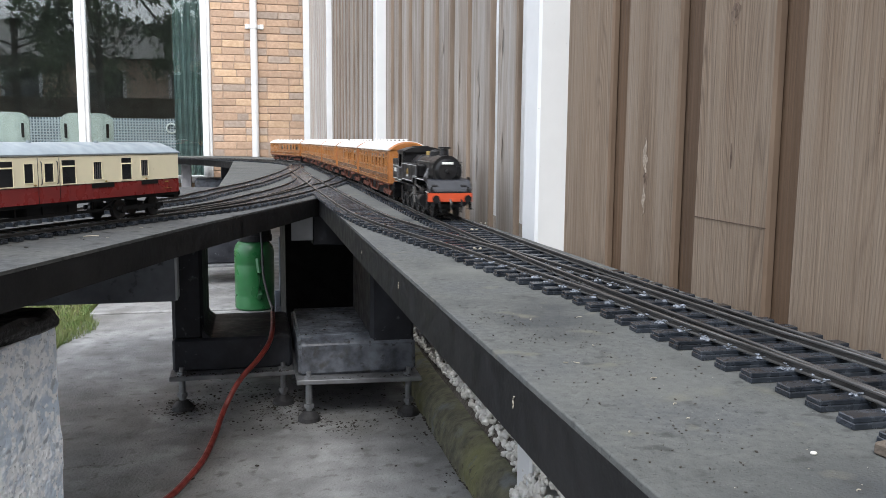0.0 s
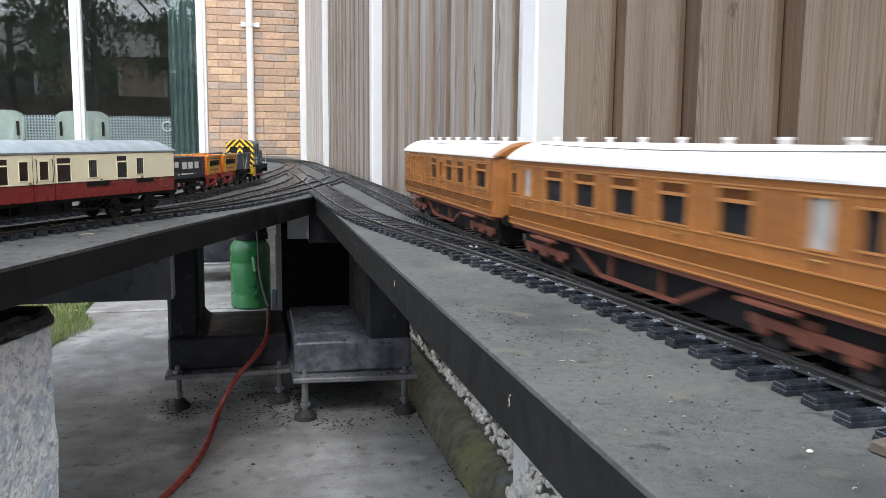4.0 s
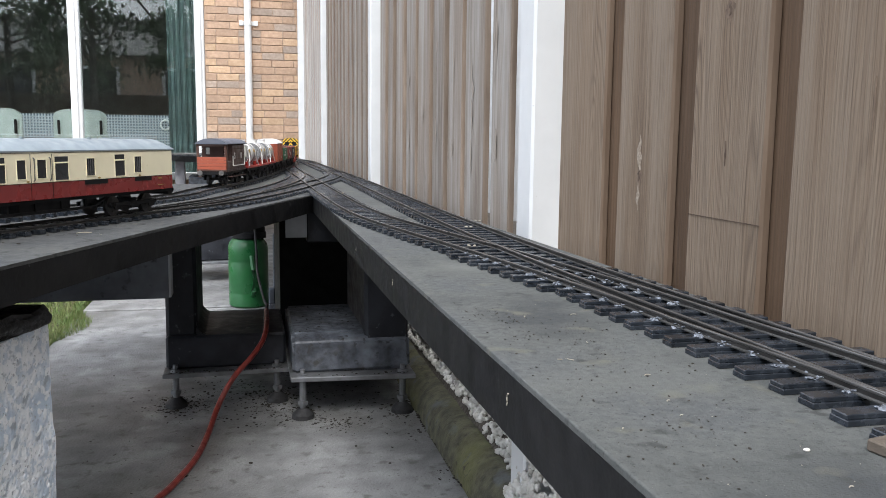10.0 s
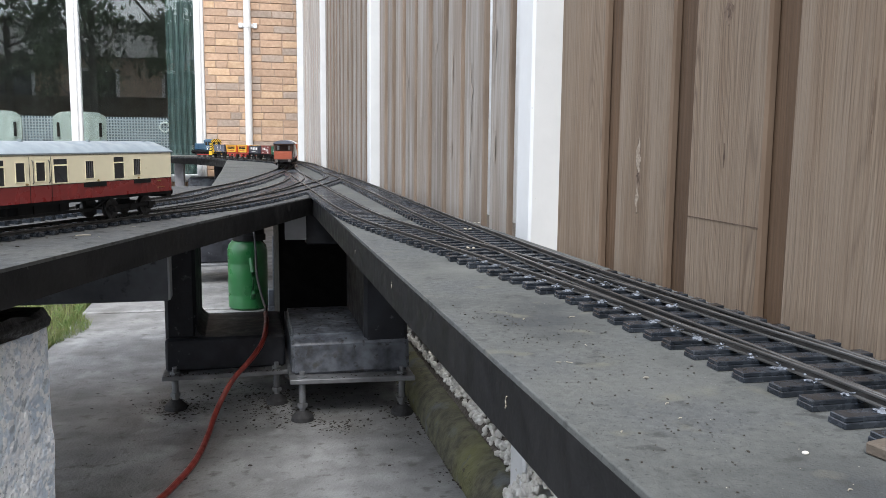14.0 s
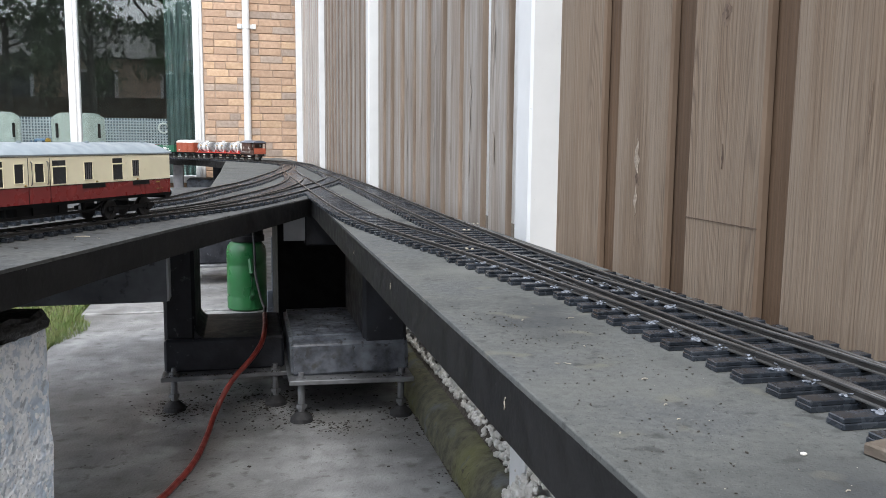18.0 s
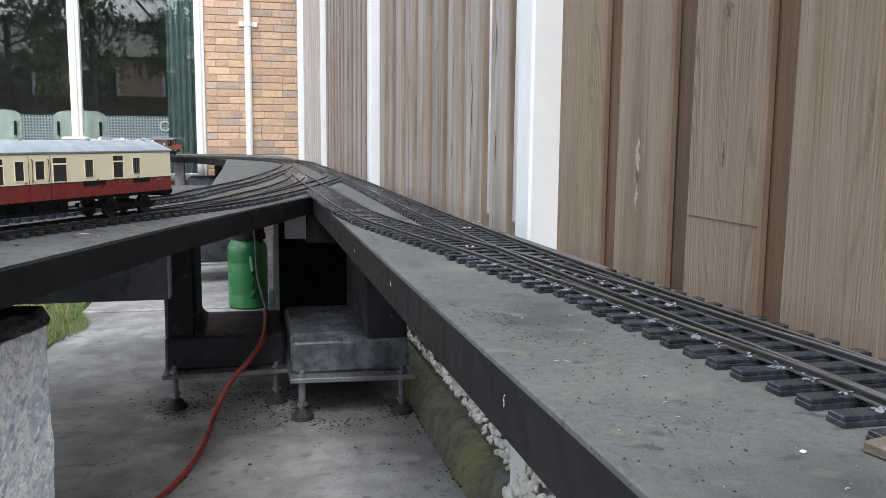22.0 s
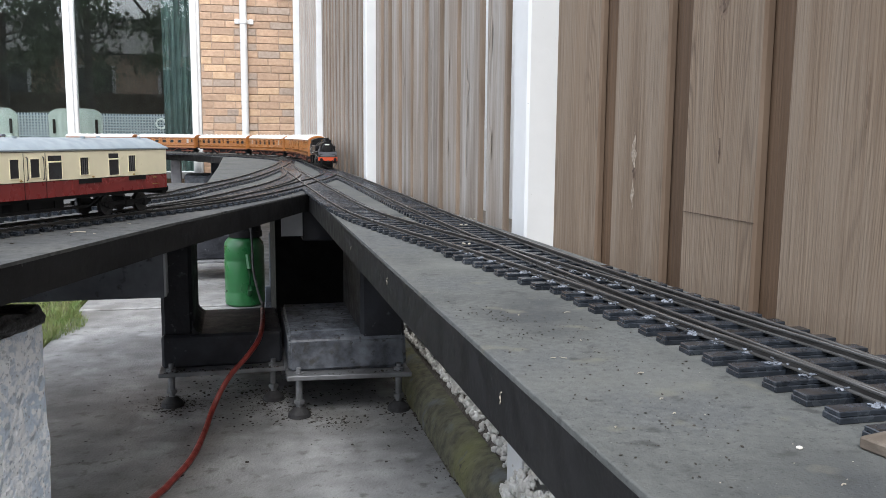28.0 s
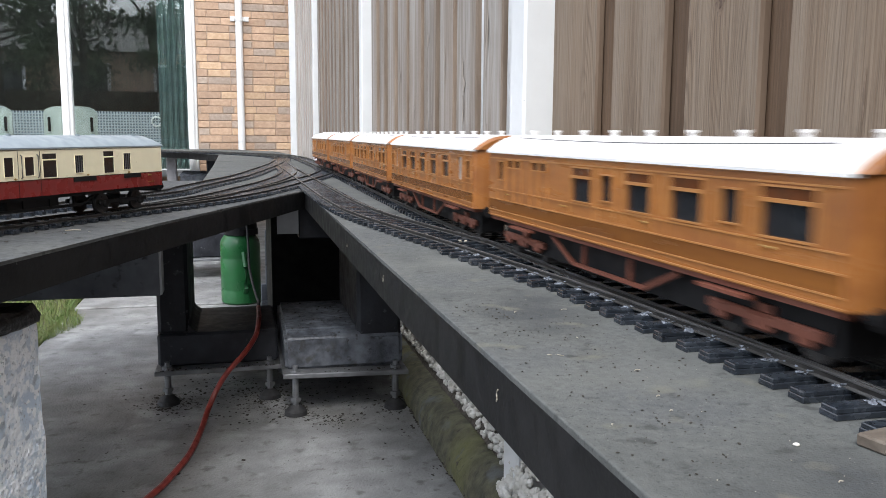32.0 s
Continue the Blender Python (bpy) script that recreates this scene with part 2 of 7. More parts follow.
M_CONC = mat("worn_concrete", (0.265, 0.268, 0.27), 0.5, c2=(0.18, 0.182, 0.184), scale=11, bump=0.5, bscale=160, big=0.75, bigscale=2.6, bigc=(0.095, 0.095, 0.093), contrast=(0.35, 0.62), spots=((34, (0.11, 0.109, 0.104), 0.57, 0.69), (7, (0.36, 0.365, 0.37), 0.58, 0.72), (120, (0.09, 0.085, 0.077), 0.64, 0.72), (3.1, (0.12, 0.117, 0.11), 0.58, 0.74)))
M_SOIL = mat("garden_soil", (0.07, 0.055, 0.04), 0.95, c2=(0.04, 0.032, 0.025), scale=40, bump=0.6)
M_GRASS = mat("grass", (0.085, 0.15, 0.03), 0.6, c2=(0.17, 0.19, 0.07), scale=22, spots=((60, (0.2, 0.16, 0.08), 0.6, 0.68),))
M_STEEL = mat("black_blue_steel", (0.01, 0.011, 0.015), 0.55, 0.0, c2=(0.02, 0.022, 0.028), scale=30, bump=0.3, big=0.5, bigscale=11, bigc=(0.045, 0.05, 0.062), spec=0.3, spots=((50, (0.09, 0.095, 0.105), 0.64, 0.72),))
M_BLOCK = mat("scuffed_blue_grey_paint", (0.06, 0.068, 0.085), 0.5, c2=(0.026, 0.029, 0.037), scale=55, bump=0.35, big=0.75, bigscale=16, bigc=(0.165, 0.185, 0.215), spots=((60, (0.025, 0.026, 0.029), 0.58, 0.66), (26, (0.04, 0.04, 0.04), 0.6, 0.7)))
M_ZINC = mat("zinc_plate", (0.25, 0.26, 0.275), 0.5, 0.6, c2=(0.16, 0.165, 0.175), scale=22, bump=0.1, big=0.5, bigscale=12, bigc=(0.09, 0.09, 0.095))
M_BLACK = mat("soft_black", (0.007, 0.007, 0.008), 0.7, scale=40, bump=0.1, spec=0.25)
M_RUBBER = mat("black_rubber", (0.02, 0.02, 0.022), 0.7, scale=60, bump=0.2)
M_GREEN = mat("green_plastic", (0.018, 0.125, 0.038), 0.35, c2=(0.014, 0.1, 0.03), scale=20, big=0.4, bigscale=8, bigc=(0.012, 0.065, 0.024))
M_HOSE = mat("red_hose", (0.27, 0.04, 0.03), 0.4, c2=(0.19, 0.03, 0.024), scale=60)
M_MOSS = mat("mossy_concrete", (0.115, 0.11, 0.068), 0.95, c2=(0.06, 0.06, 0.045), scale=40, bump=0.9, bscale=160, big=0.7, bigscale=9, bigc=(0.15, 0.15, 0.06), spots=((70, (0.05, 0.045, 0.035), 0.6, 0.7), (18, (0.11, 0.115, 0.115), 0.58, 0.7)))
M_GRAVEL = mat("white_gravel", (0.68, 0.67, 0.64), 0.8, c2=(0.5, 0.48, 0.44), scale=60, bump=0.3)
M_GRAVEL_DIRT = mat("gravel_grit", (0.12, 0.105, 0.09), 0.95, c2=(0.06, 0.05, 0.04), scale=120, bump=0.8)
# Zinc without metal gloss: the light it reflects is put into the pale grey.
M_GALV = mat("lit_galvanised_sheet", (0.5, 0.525, 0.56), 0.45, 0.0, c2=(0.38, 0.4, 0.43), scale=14, big=0.4, bigscale=9, bigc=(0.24, 0.25, 0.27))
M_GRIMY = mat("grimy_galvanised", (0.17, 0.19, 0.225), 0.5, 0.2, c2=(0.1, 0.11, 0.13), scale=18, big=0.8, bigscale=7, bigc=(0.035, 0.038, 0.045), spots=((40, (0.03, 0.03, 0.033), 0.6, 0.7),))
M_POST = mat("faded_grey_paint", (0.36, 0.35, 0.37), 0.7, c2=(0.27, 0.265, 0.28), scale=20)
M_PILLAR = mat("peeling_whitewash", (0.86, 0.9, 0.95), 0.9, c2=(0.6, 0.68, 0.78), scale=70, bump=1.0, bscale=170, contrast=(0.46, 0.57), spots=((11, (0.56, 0.66, 0.78), 0.5, 0.6), (46, (0.4, 0.46, 0.53), 0.58, 0.66), (90, (0.86, 0.9, 0.95), 0.53, 0.58), (220, (0.4, 0.44, 0.49), 0.6, 0.68)))
M_BITUMEN = mat("bitumen", (0.014, 0.0145, 0.016), 0.4, scale=60, bump=1.0, bscale=120, big=0.5, bigscale=20, bigc=(0.035, 0.037, 0.042), spots=((160, (0.12, 0.125, 0.13), 0.62, 0.7),))
M_GREENFRAME = mat("dark_green_curtain", (0.06, 0.098, 0.096), 0.7, c2=(0.045, 0.075, 0.075), scale=10)
M_CHAIR = mat("pale_green_plastic", (0.36, 0.40, 0.385), 0.45, c2=(0.31, 0.35, 0.33), scale=14)
# Low grey: the room's dimness is put into the colour of its surfaces.
M_PLASTER = mat("dimmed_room_surface", (0.17, 0.165, 0.155), 0.9, scale=10)
M_CLOTH_W = mat("white_cloth", (0.42, 0.46, 0.5), 0.9, scale=80)
M_CLOTH_D = mat("blue_grey_cloth", (0.08, 0.115, 0.15), 0.9, scale=80)
M_PANE = glass("window_glass")
M_DARKGLASS = mat("coach_window_glass", (0.02, 0.022, 0.025), 0.08, scale=20)


# ---- building helpers ----
def box(bm, sx, sy, sz, x=0, y=0, z=0, rot=None, bev=0.0):
    """A box of that size round (x, y, z), its edges chamfered by bev."""
    r = bmesh.ops.create_cube(bm, size=1.0)
    vs = r["verts"]
    bmesh.ops.scale(bm, vec=(sx, sy, sz), verts=vs)
    if bev:
        es = list({e for v in vs for e in v.link_edges})
        vs = list({v for f in bmesh.ops.bevel(bm, geom=es, offset=bev, segments=1, affect="EDGES")["faces"] for v in f.verts} | {v for v in vs if v.is_valid})
    m = Matrix.Translation((x, y, z)) @ (rot or Matrix())
    bmesh.ops.transform(bm, matrix=m, verts=vs)
    return vs


def cyl(bm, r, h, x=0, y=0, z=0, axis="Z", seg=16, r2=None):
    """A cylinder or cone round (x, y, z) along an axis."""
    rot = {"Z": Matrix(), "X": Matrix.Rotation(radians(90), 4, "Y"), "Y": Matrix.Rotation(radians(-90), 4, "X")}[axis]
    return bmesh.ops.create_cone(bm, cap_ends=True, segments=seg, radius1=r, radius2=r if r2 is None else r2, depth=h,
                                 matrix=Matrix.Translation((x, y, z)) @ rot)["verts"]


def ball(bm, r, x, y, z, sx=1, sy=1, sz=1, sub=2):
    return bmesh.ops.create_icosphere(bm, subdivisions=sub, radius=r, matrix=Matrix.Translation((x, y, z)) @ Matrix.Diagonal((sx, sy, sz, 1)))["verts"]


def prism(bm, poly, z0, z1):
    """An upright prism over a plan polygon (counter-clockwise)."""
    lo = [bm.verts.new((x, y, z0)) for x, y in poly]
    hi = [bm.verts.new((x, y, z1)) for x, y in poly]
    n = len(poly)
    bm.faces.new(hi), bm.faces.new(lo[::-1])
    for i in range(n):
        bm.faces.new((lo[i], lo[(i + 1) % n], hi[(i + 1) % n], hi[i]))


def sweep(bm, pts, prof, closed=False):
    """Sweep a cross-section [(sideways, up)] along plan points (x, y, z)."""
    rings = []
    n = len(pts)
    for i, p in enumerate(pts):
        a, b = pts[(i - 1) % n if closed else max(0, i - 1)], pts[(i + 1) % n if closed else min(n - 1, i + 1)]
        d = Vector((b[0] - a[0], b[1] - a[1], 0)).normalized()
        s = Vector((d.y, -d.x, 0))
        rings.append([bm.verts.new(Vector(p) + s * u + Vector((0, 0, w))) for u, w in prof])
    k = len(prof)
    for i in range(n if closed else n - 1):
        r0, r1 = rings[i], rings[(i + 1) % n]
        for j in range(k):
            bm.faces.new((r0[j], r0[(j + 1) % k], r1[(j + 1) % k], r1[j]))
    if not closed:
        bm.faces.new(rings[0][::-1]), bm.faces.new(rings[-1])


def tube(bm, pts, r, seg=8):
    """A round tube along points in space."""
    rings = []
    for i, p in enumerate(pts):
        a, b = Vector(pts[max(0, i - 1)]), Vector(pts[min(len(pts) - 1, i + 1)])
        q = (b - a).to_track_quat("Z", "Y")
        rings.append([bm.verts.new(Vector(p) + q @ Vector((r * math.cos(k * math.tau / seg), r * math.sin(k * math.tau / seg), 0))) for k in range(seg)])
    for r0, r1 in zip(rings, rings[1:]):
        for j in range(seg):
            bm.faces.new((r0[j], r0[(j + 1) % seg], r1[(j + 1) % seg], r1[j]))
    bm.faces.new(rings[0][::-1]), bm.faces.new(rings[-1])


def mesh(name, bm, material, smooth=False):
    bmesh.ops.recalc_face_normals(bm, faces=bm.faces)
    me = bpy.data.meshes.new(name)
    bm.to_mesh(me)
    bm.free()
    me.materials.append(material)
    if smooth:
        me.set_sharp_from_angle(angle=radians(35))
        me.polygons.foreach_set("use_smooth", [True] * len(me.polygons))
    return me


def part(name, bm, material, parent, label="", smooth=False):
    ob = new(name, mesh(name, bm, material, smooth) if isinstance(bm, bmesh.types.BMesh) else bm)
    ob.parent = parent
    if label:
        ob["label"] = label
    return ob


def thing(name, label, category, m=None, group="", kind="", data=None):
    ob = tagged(new(name, data), label, category, group, kind)
    if m:
        ob.matrix_basis = m
    return ob


def B():
    return bmesh.new()


def spline(pts, step=0.02):
    """A smooth line through plan points, resampled at even steps."""
    p = [Vector((*q, 0)) if len(q) == 2 else Vector(q) for q in pts]
    p = [2 * p[0] - p[1]] + p + [2 * p[-1] - p[-2]]
    out = []
    for i in range(1, len(p) - 2):
        a, b, c, d = p[i - 1:i + 3]
        k = max(2, int((c - b).length / step))
        for j in range(k):
            t = j / k
            out.append(0.5 * (2 * b + (c - a) * t + (2 * a - 5 * b + 4 * c - d) * t * t + (3 * b - a - 3 * c + d) * t ** 3))
    return out + [p[-2]]


def arc(cx, cy, r, a0, a1, step=0.03):
    k = max(2, int(abs(radians(a1 - a0)) * r / step))
    return [Vector((cx + r * math.cos(radians(a0 + (a1 - a0) * i / k)), cy + r * math.sin(radians(a0 + (a1 - a0) * i / k)), 0)) for i in range(k + 1)]

# ---- ground and house ----
DECK_Z = 0.504
FENCE_X = 0.445
WALL_Y = 7.222


def sheet(name, x0, x1, y0, y1, z0, z1, material, label, category, kind="structure"):
    bm = B()
    box(bm, x1 - x0, y1 - y0, z1 - z0, (x0 + x1) / 2, (y0 + y1) / 2, (z0 + z1) / 2)
    return thing(name, label, category, kind=kind, data=mesh(name, bm, material))


sheet("ground", -400, 400, -400, 400, -0.6, -0.03, M_SOIL, "dark garden soil around the paved yard", "ground")
pavement = thing("pavement", "worn grey concrete paving with dark damp stains", "paving", kind="structure")
for y0, y1 in ((-4.0, -0.3), (-0.29, 3.205), (3.24, 5.2), (5.212, 7.2)):
    bm = B()
    box(bm, 0.985, y1 - y0, 0.1, -0.1075, (y0 + y1) / 2, -0.05, bev=0.004)
    part("concrete_slab", bm, M_CONC, pavement)

# lawn at the side of the paving
bm = B()
box(bm, 8.0, 16.0, 0.02, -4.61, -0.8, -0.02)
lawn = thing("lawn_soil", "earth under the lawn", "ground", kind="structure", data=mesh("lawn_soil", bm, M_SOIL))
rng = random.Random(5)
verts, faces = [], []
for i in range(64000):
    near = i < 60000
    x = -0.60 - abs(rng.gauss(0, 0.45)) if near else -0.6 - rng.random() * 3.5
    y = 2.2 + rng.random() * 4.2 if near else -1 + rng.random() * 8.0
    if near and rng.random() < 0.25:
        x = -0.62 + rng.random() * 0.09 * (0.5 + 0.5 * math.sin(y * 9))
    h, w, a = 0.008 + 0.022 * rng.random() ** 1.6, 0.0005 + 0.0008 * rng.random(), rng.random() * 6.28
    lx, ly = (rng.random() - 0.5) * h * 2.0, (rng.random() - 0.5) * h * 2.0
    c, s = math.cos(a) * w, math.sin(a) * w
    k = len(verts)
    verts += [(x - c, y - s, -0.012), (x + c, y + s, -0.012), (x + lx * 0.5 + c * 0.7, y + ly * 0.5 + s * 0.7, h * 0.62), (x + lx * 0.5 - c * 0.7, y + ly * 0.5 - s * 0.7, h * 0.62), (x + lx, y + ly, h)]
    faces += [(k, k + 1, k + 2, k + 3), (k + 3, k + 2, k + 4)]
me = bpy.data.meshes.new("grass")
me.from_pydata(verts, [], faces)
me.materials.append(M_GRASS)
thing("grass", "long uneven green grass beside the concrete paving", "grass", kind="stuff", data=me)

# mossy rounded kerb and white gravel along the fence
bm = B()
prof = [(-0.055, -0.03), (-0.055, 0.0), (-0.052, 0.022), (-0.044, 0.042), (-0.03, 0.058), (-0.012, 0.068), (0.006, 0.07), (0.018, 0.062), (0.022, 0.04), (0.022, -0.03)][::-1]
sweep(bm, [(0.432 + 0.003 * math.sin(y * 3.1), y, 0.0) for y in np.arange(-2.0, 7.1, 0.06)], prof)
for v in bm.verts:
    v.co += noise.noise_vector(v.co * 14) * 0.006
thing("kerb", "rounded mossy concrete kerb along the gravel strip", "kerb", kind="structure", data=mesh("kerb", bm, M_MOSS, True))
sheet("gravel_bed", 0.445, 0.75, -2.0, 7.1, -0.05, 0.058, M_SOIL, "dark earth under the white gravel", "gravel bed")
verts, faces = [], []
ico = bmesh.new()
bmesh.ops.create_icosphere(ico, subdivisions=1, radius=1.0)
iv, jf = [v.co.copy() for v in ico.verts], [[v.index for v in f.verts] for f in ico.faces]
ico.free()
def bank(x, y):
    """Height of the gravel, banked against the fence and heaped round a post."""
    h = 0.066 + 1.5 * max(0.0, min(x, 0.466) - 0.432)
    return max(h, 0.066 + 0.1 * max(0.0, min(1.0, (x - 0.388) / 0.02)) * math.exp(-((y - 1.1) / 0.11) ** 4))


for i in range(4900):
    heap = i > 4000
    y_ = 0.9 + rng.random() ** 1.4 * 4.0
    x, y = (0.388 + rng.random() * 0.05, 0.93 + rng.random() * 0.36) if heap else (0.441 + rng.random() ** 0.8 * 0.044 - 0.03 * max(0.0, 1.7 - y_) * rng.random(), y_)
    r = 0.0055 + 0.006 * rng.random() ** 2
    q = Euler((rng.random() * 6, rng.random() * 6, rng.random() * 6)).to_matrix()
    k = len(verts)
    sc = Vector((1, 0.65 + 0.3 * rng.random(), 0.55 + 0.3 * rng.random())) * r
    up = bank(x, y) + 0.006 * rng.random()
    if heap and up < 0.074:
        continue
    verts += [tuple(q @ Vector((v.x * sc.x, v.y * sc.y, v.z * sc.z)) + Vector((x, y, up))) for v in iv]
    faces += [[k + j for j in f] for f in jf]
me = bpy.data.meshes.new("gravel")
me.from_pydata(verts, [], faces)
me.materials.append(M_GRAVEL)
thing("gravel", "loose white gravel chips along the kerb", "gravel", kind="stuff", data=me)

# earth banked under the gravel
bm = B()
gx, gy = [0.436, 0.45, 0.466, 0.52, 0.75], [0.8 + 0.03 * i for i in range(24)] + [1.6, 3.0, 7.1]
grid = [[bm.verts.new((x, y, bank(x, y) - 0.004 if x < 0.6 else 0.1)) for y in gy] for x in gx]
for i in range(len(gx) - 1):
    for j in range(len(gy) - 1):
        bm.faces.new((grid[i][j], grid[i + 1][j], grid[i + 1][j + 1], grid[i][j + 1]))
thing("gravel_bank", "pale grit packed under the gravel against the fence", "grit bank", kind="structure", data=mesh("gravel_bank", bm, M_GRAVEL_DIRT))

# house wall: bricks one by one where they show
wall = thing("wall_north", "house wall of orange brick with grey and pale bricks in mortar", "brick wall", kind="structure")
bm = B()
box(bm, 0.835, 0.2, 2.9, 0.1035, WALL_Y + 0.1, 1.45)
part("mortar_bed", bm, M_MORTAR, wall, "recessed brown mortar")
bl, bh, hb = 0.172, 0.0535, 0.0825
meshes = {}
for key, size, m in (("a", bl, M_BRICK), ("b", bl, M_BRICK_GREY), ("c", bl, M_BRICK_PALE), ("d", hb, M_BRICK), ("e", hb, M_BRICK_GREY), ("f", hb, M_BRICK_PALE)):
    bm = B()
    box(bm, size, 0.03, bh, bev=0.003)
    meshes[key] = mesh("brick", bm, m)
row = 0
z = 0.3505
while z < 2.1:
    x = -0.312 - (0.089 if row % 2 else 0.0) + 0.012 * (row % 3)
    while x < 0.52:
        short = rng.random() < 0.1
        w = hb if short else bl
        x1 = x + w
        if x < -0.31:
            w, short, x = hb, True, -0.31
            x1 = x + w
        if x1 > 0.522:
            if x + hb > 0.531:
                break
            w, short, x1 = hb, True, x + hb
        kind = rng.choices("abc", (0.62, 0.22, 0.16))[0]
        o = part("brick", meshes[{"a": "d", "b": "e", "c": "f"}[kind] if short else kind], None, wall)
        o.location = ((x + x1) / 2, WALL_Y + 0.0105 - 0.003 * rng.random(), z)
        x = x1 + 0.0065
    z += 0.0592
    row += 1

# window front and the dark room behind it
bm = B()
box(bm, 0.35, 0.2, 1.2, -4.2, WALL_Y + 0.11, 2.3)
box(bm, 9.0, 0.2, 2.6, -4.1, WALL_Y + 0.11, 4.2)
box(bm, 4.4, 0.2, 2.9, -6.2, WALL_Y + 0.11, 1.45)
box(bm, 3.7, 0.2, 0.28, -2.16, WALL_Y + 0.11, 0.14)
thing("wall_upper", "plain brick house front around the big window", "house wall", kind="structure", data=mesh("wall_upper", bm, M_BRICK))
win = thing("window_1", "large window front with white painted frame and clear panes", "window", kind="structure")
for nm, x0, x1, z0, z1, dy in (("window_frame", -0.392, -0.316, 0.28, 2.9, 0.0), ("mullion", -1.345, -1.262, 0.28, 2.9, 0.0),
                               ("mullion", -2.42, -2.34, 0.28, 2.9, 0.0), ("window_frame", -4.0, -0.392, 2.82, 2.9, 0.004), ("window_sill", -4.0, -0.392, 0.28, 0.34, 0.004),
                               ("window_frame", -4.0, -3.92, 0.34, 2.82, 0.0)):
    bm = B()
    box(bm, x1 - x0, 0.07, z1 - z0, (x0 + x1) / 2, WALL_Y + 0.02 + dy, (z0 + z1) / 2, bev=0.006)
    if nm != "window_sill":
        box(bm, (x1 - x0) * 0.35 if x1 - x0 < 1 else x1 - x0, 0.02, (z1 - z0) if x1 - x0 < 1 else 0.03, (x0 + x1) / 2, WALL_Y - 0.022 + dy, (z0 + z1) / 2, bev=0.004)
    part(nm, bm, M_WHITE, win)
for x0, x1 in ((-1.262, -0.392), (-2.34, -1.345), (-3.92, -2.42)):
    bm = B()
    box(bm, x1 - x0 + 0.01, 0.006, 2.5, (x0 + x1) / 2, WALL_Y + 0.03, 1.585)
    o = part("pane", bm, M_PANE, win, "clear window glass")
    o.visible_shadow = False
    o = part("pane", o.data, None, win, "clear window glass")
    o.location.y = 0.02
    o.visible_shadow = False
room = thing("wall_room", "dim plastered living room behind the window", "room", kind="structure")
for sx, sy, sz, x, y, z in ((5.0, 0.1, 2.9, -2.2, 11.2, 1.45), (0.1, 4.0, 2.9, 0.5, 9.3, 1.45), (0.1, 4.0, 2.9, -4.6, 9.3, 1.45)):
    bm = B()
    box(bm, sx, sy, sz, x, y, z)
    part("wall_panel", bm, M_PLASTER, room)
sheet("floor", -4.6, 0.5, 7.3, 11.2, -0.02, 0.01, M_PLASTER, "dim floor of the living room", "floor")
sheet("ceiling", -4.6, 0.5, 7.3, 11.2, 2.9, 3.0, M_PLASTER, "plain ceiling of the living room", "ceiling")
bm = B()
pts = [(-0.36 - 0.26 * i / 60, WALL_Y + 0.17 + 0.012 * math.sin(i * 0.6) + 0.003 * math.sin(i * 2.3), 0) for i in range(61)]
sweep(bm, pts, [(0.002, 0.05), (0.002, 2.85), (-0.002, 2.85), (-0.002, 0.05)])
thing("curtain", "dark green pleated curtain hanging behind the window", "curtain", data=mesh("curtain", bm, M_GREENFRAME, True))


def garden_chair(x, y, turn):
    ch = thing("garden_chair", "pale green plastic chair with rounded back behind the window", "chair", pose(x, y, 0.01, 0, 0, turn), "chairs behind the window")
    bm = B()
    n = 45
    for i in range(n):
        u = i / (n - 1) * 2 - 1
        t = 1 - abs(u) ** 6 * 0.12
        box(bm, 0.43 / (n - 1) * 1.02, 0.02, 0.40 * t, u * 0.205, 0.02 * u * u, 0.44 + 0.20 * t)
    part("backrest", bm, M_CHAIR, ch)
    for u in (-0.165, 0.165):
        bm = B()
        box(bm, 0.022, 0.006, 0.12, u, -0.011, 0.69, bev=0.004)
        part("slot", bm, M_BLACK, ch, "dark grip slot")
    bm = B()
    box(bm, 0.44, 0.42, 0.03, 0, 0.2, 0.42, bev=0.01)
    part("seat", bm, M_CHAIR, ch)
    for sx in (-0.19, 0.19):
        for sy in (0.02, 0.38):
            bm = B()
            cyl(bm, 0.018, 0.41, sx, sy, 0.205, r2=0.022)
            part("leg", bm, M_CHAIR, ch)


garden_chair(-1.36, WALL_Y + 0.42, 2)
garden_chair(-2.02, WALL_Y + 0.42, -3)
table = thing("dining_table", "table covered with a blue and white checked cloth", "table", pose(-1.28, WALL_Y + 1.25, 0.01))
bm = B()
box(bm, 1.5, 0.8, 0.03, 0, 0, 0.775, bev=0.005)
part("tabletop", bm, M_PLASTER, table)
for sx in (-0.7, 0.7):
    for sy in (-0.35, 0.35):
        bm = B()
        box(bm, 0.05, 0.05, 0.76, sx, sy, 0.38)
        part("leg", bm, M_PLASTER, table)
cloth = thing("tablecloth", "blue and white checked cloth hanging over a table edge", "tablecloth", pose(-1.28, WALL_Y + 1.25, 0.01))
bm = B()
box(bm, 1.54, 0.004, 0.36, 0, -0.408, 0.63)
box(bm, 1.54, 0.82, 0.004, 0, 0, 0.795)
part("fabric", bm, M_CLOTH_D, cloth)
bm = B()
for i in range(62):
    box(bm, 0.011, 0.003, 0.36, -0.765 + i * 0.025, -0.412, 0.63)
for i in range(14):
    box(bm, 1.54, 0.003, 0.011, 0, -0.4155, 0.46 + i * 0.025)
part("checks", bm, M_CLOTH_W, cloth, "white stripes of the check")
bm = B()
tube(bm, [(0.042 * math.cos(a), 0, 0.042 * math.sin(a)) for a in np.linspace(0, math.tau, 25)], 0.008)
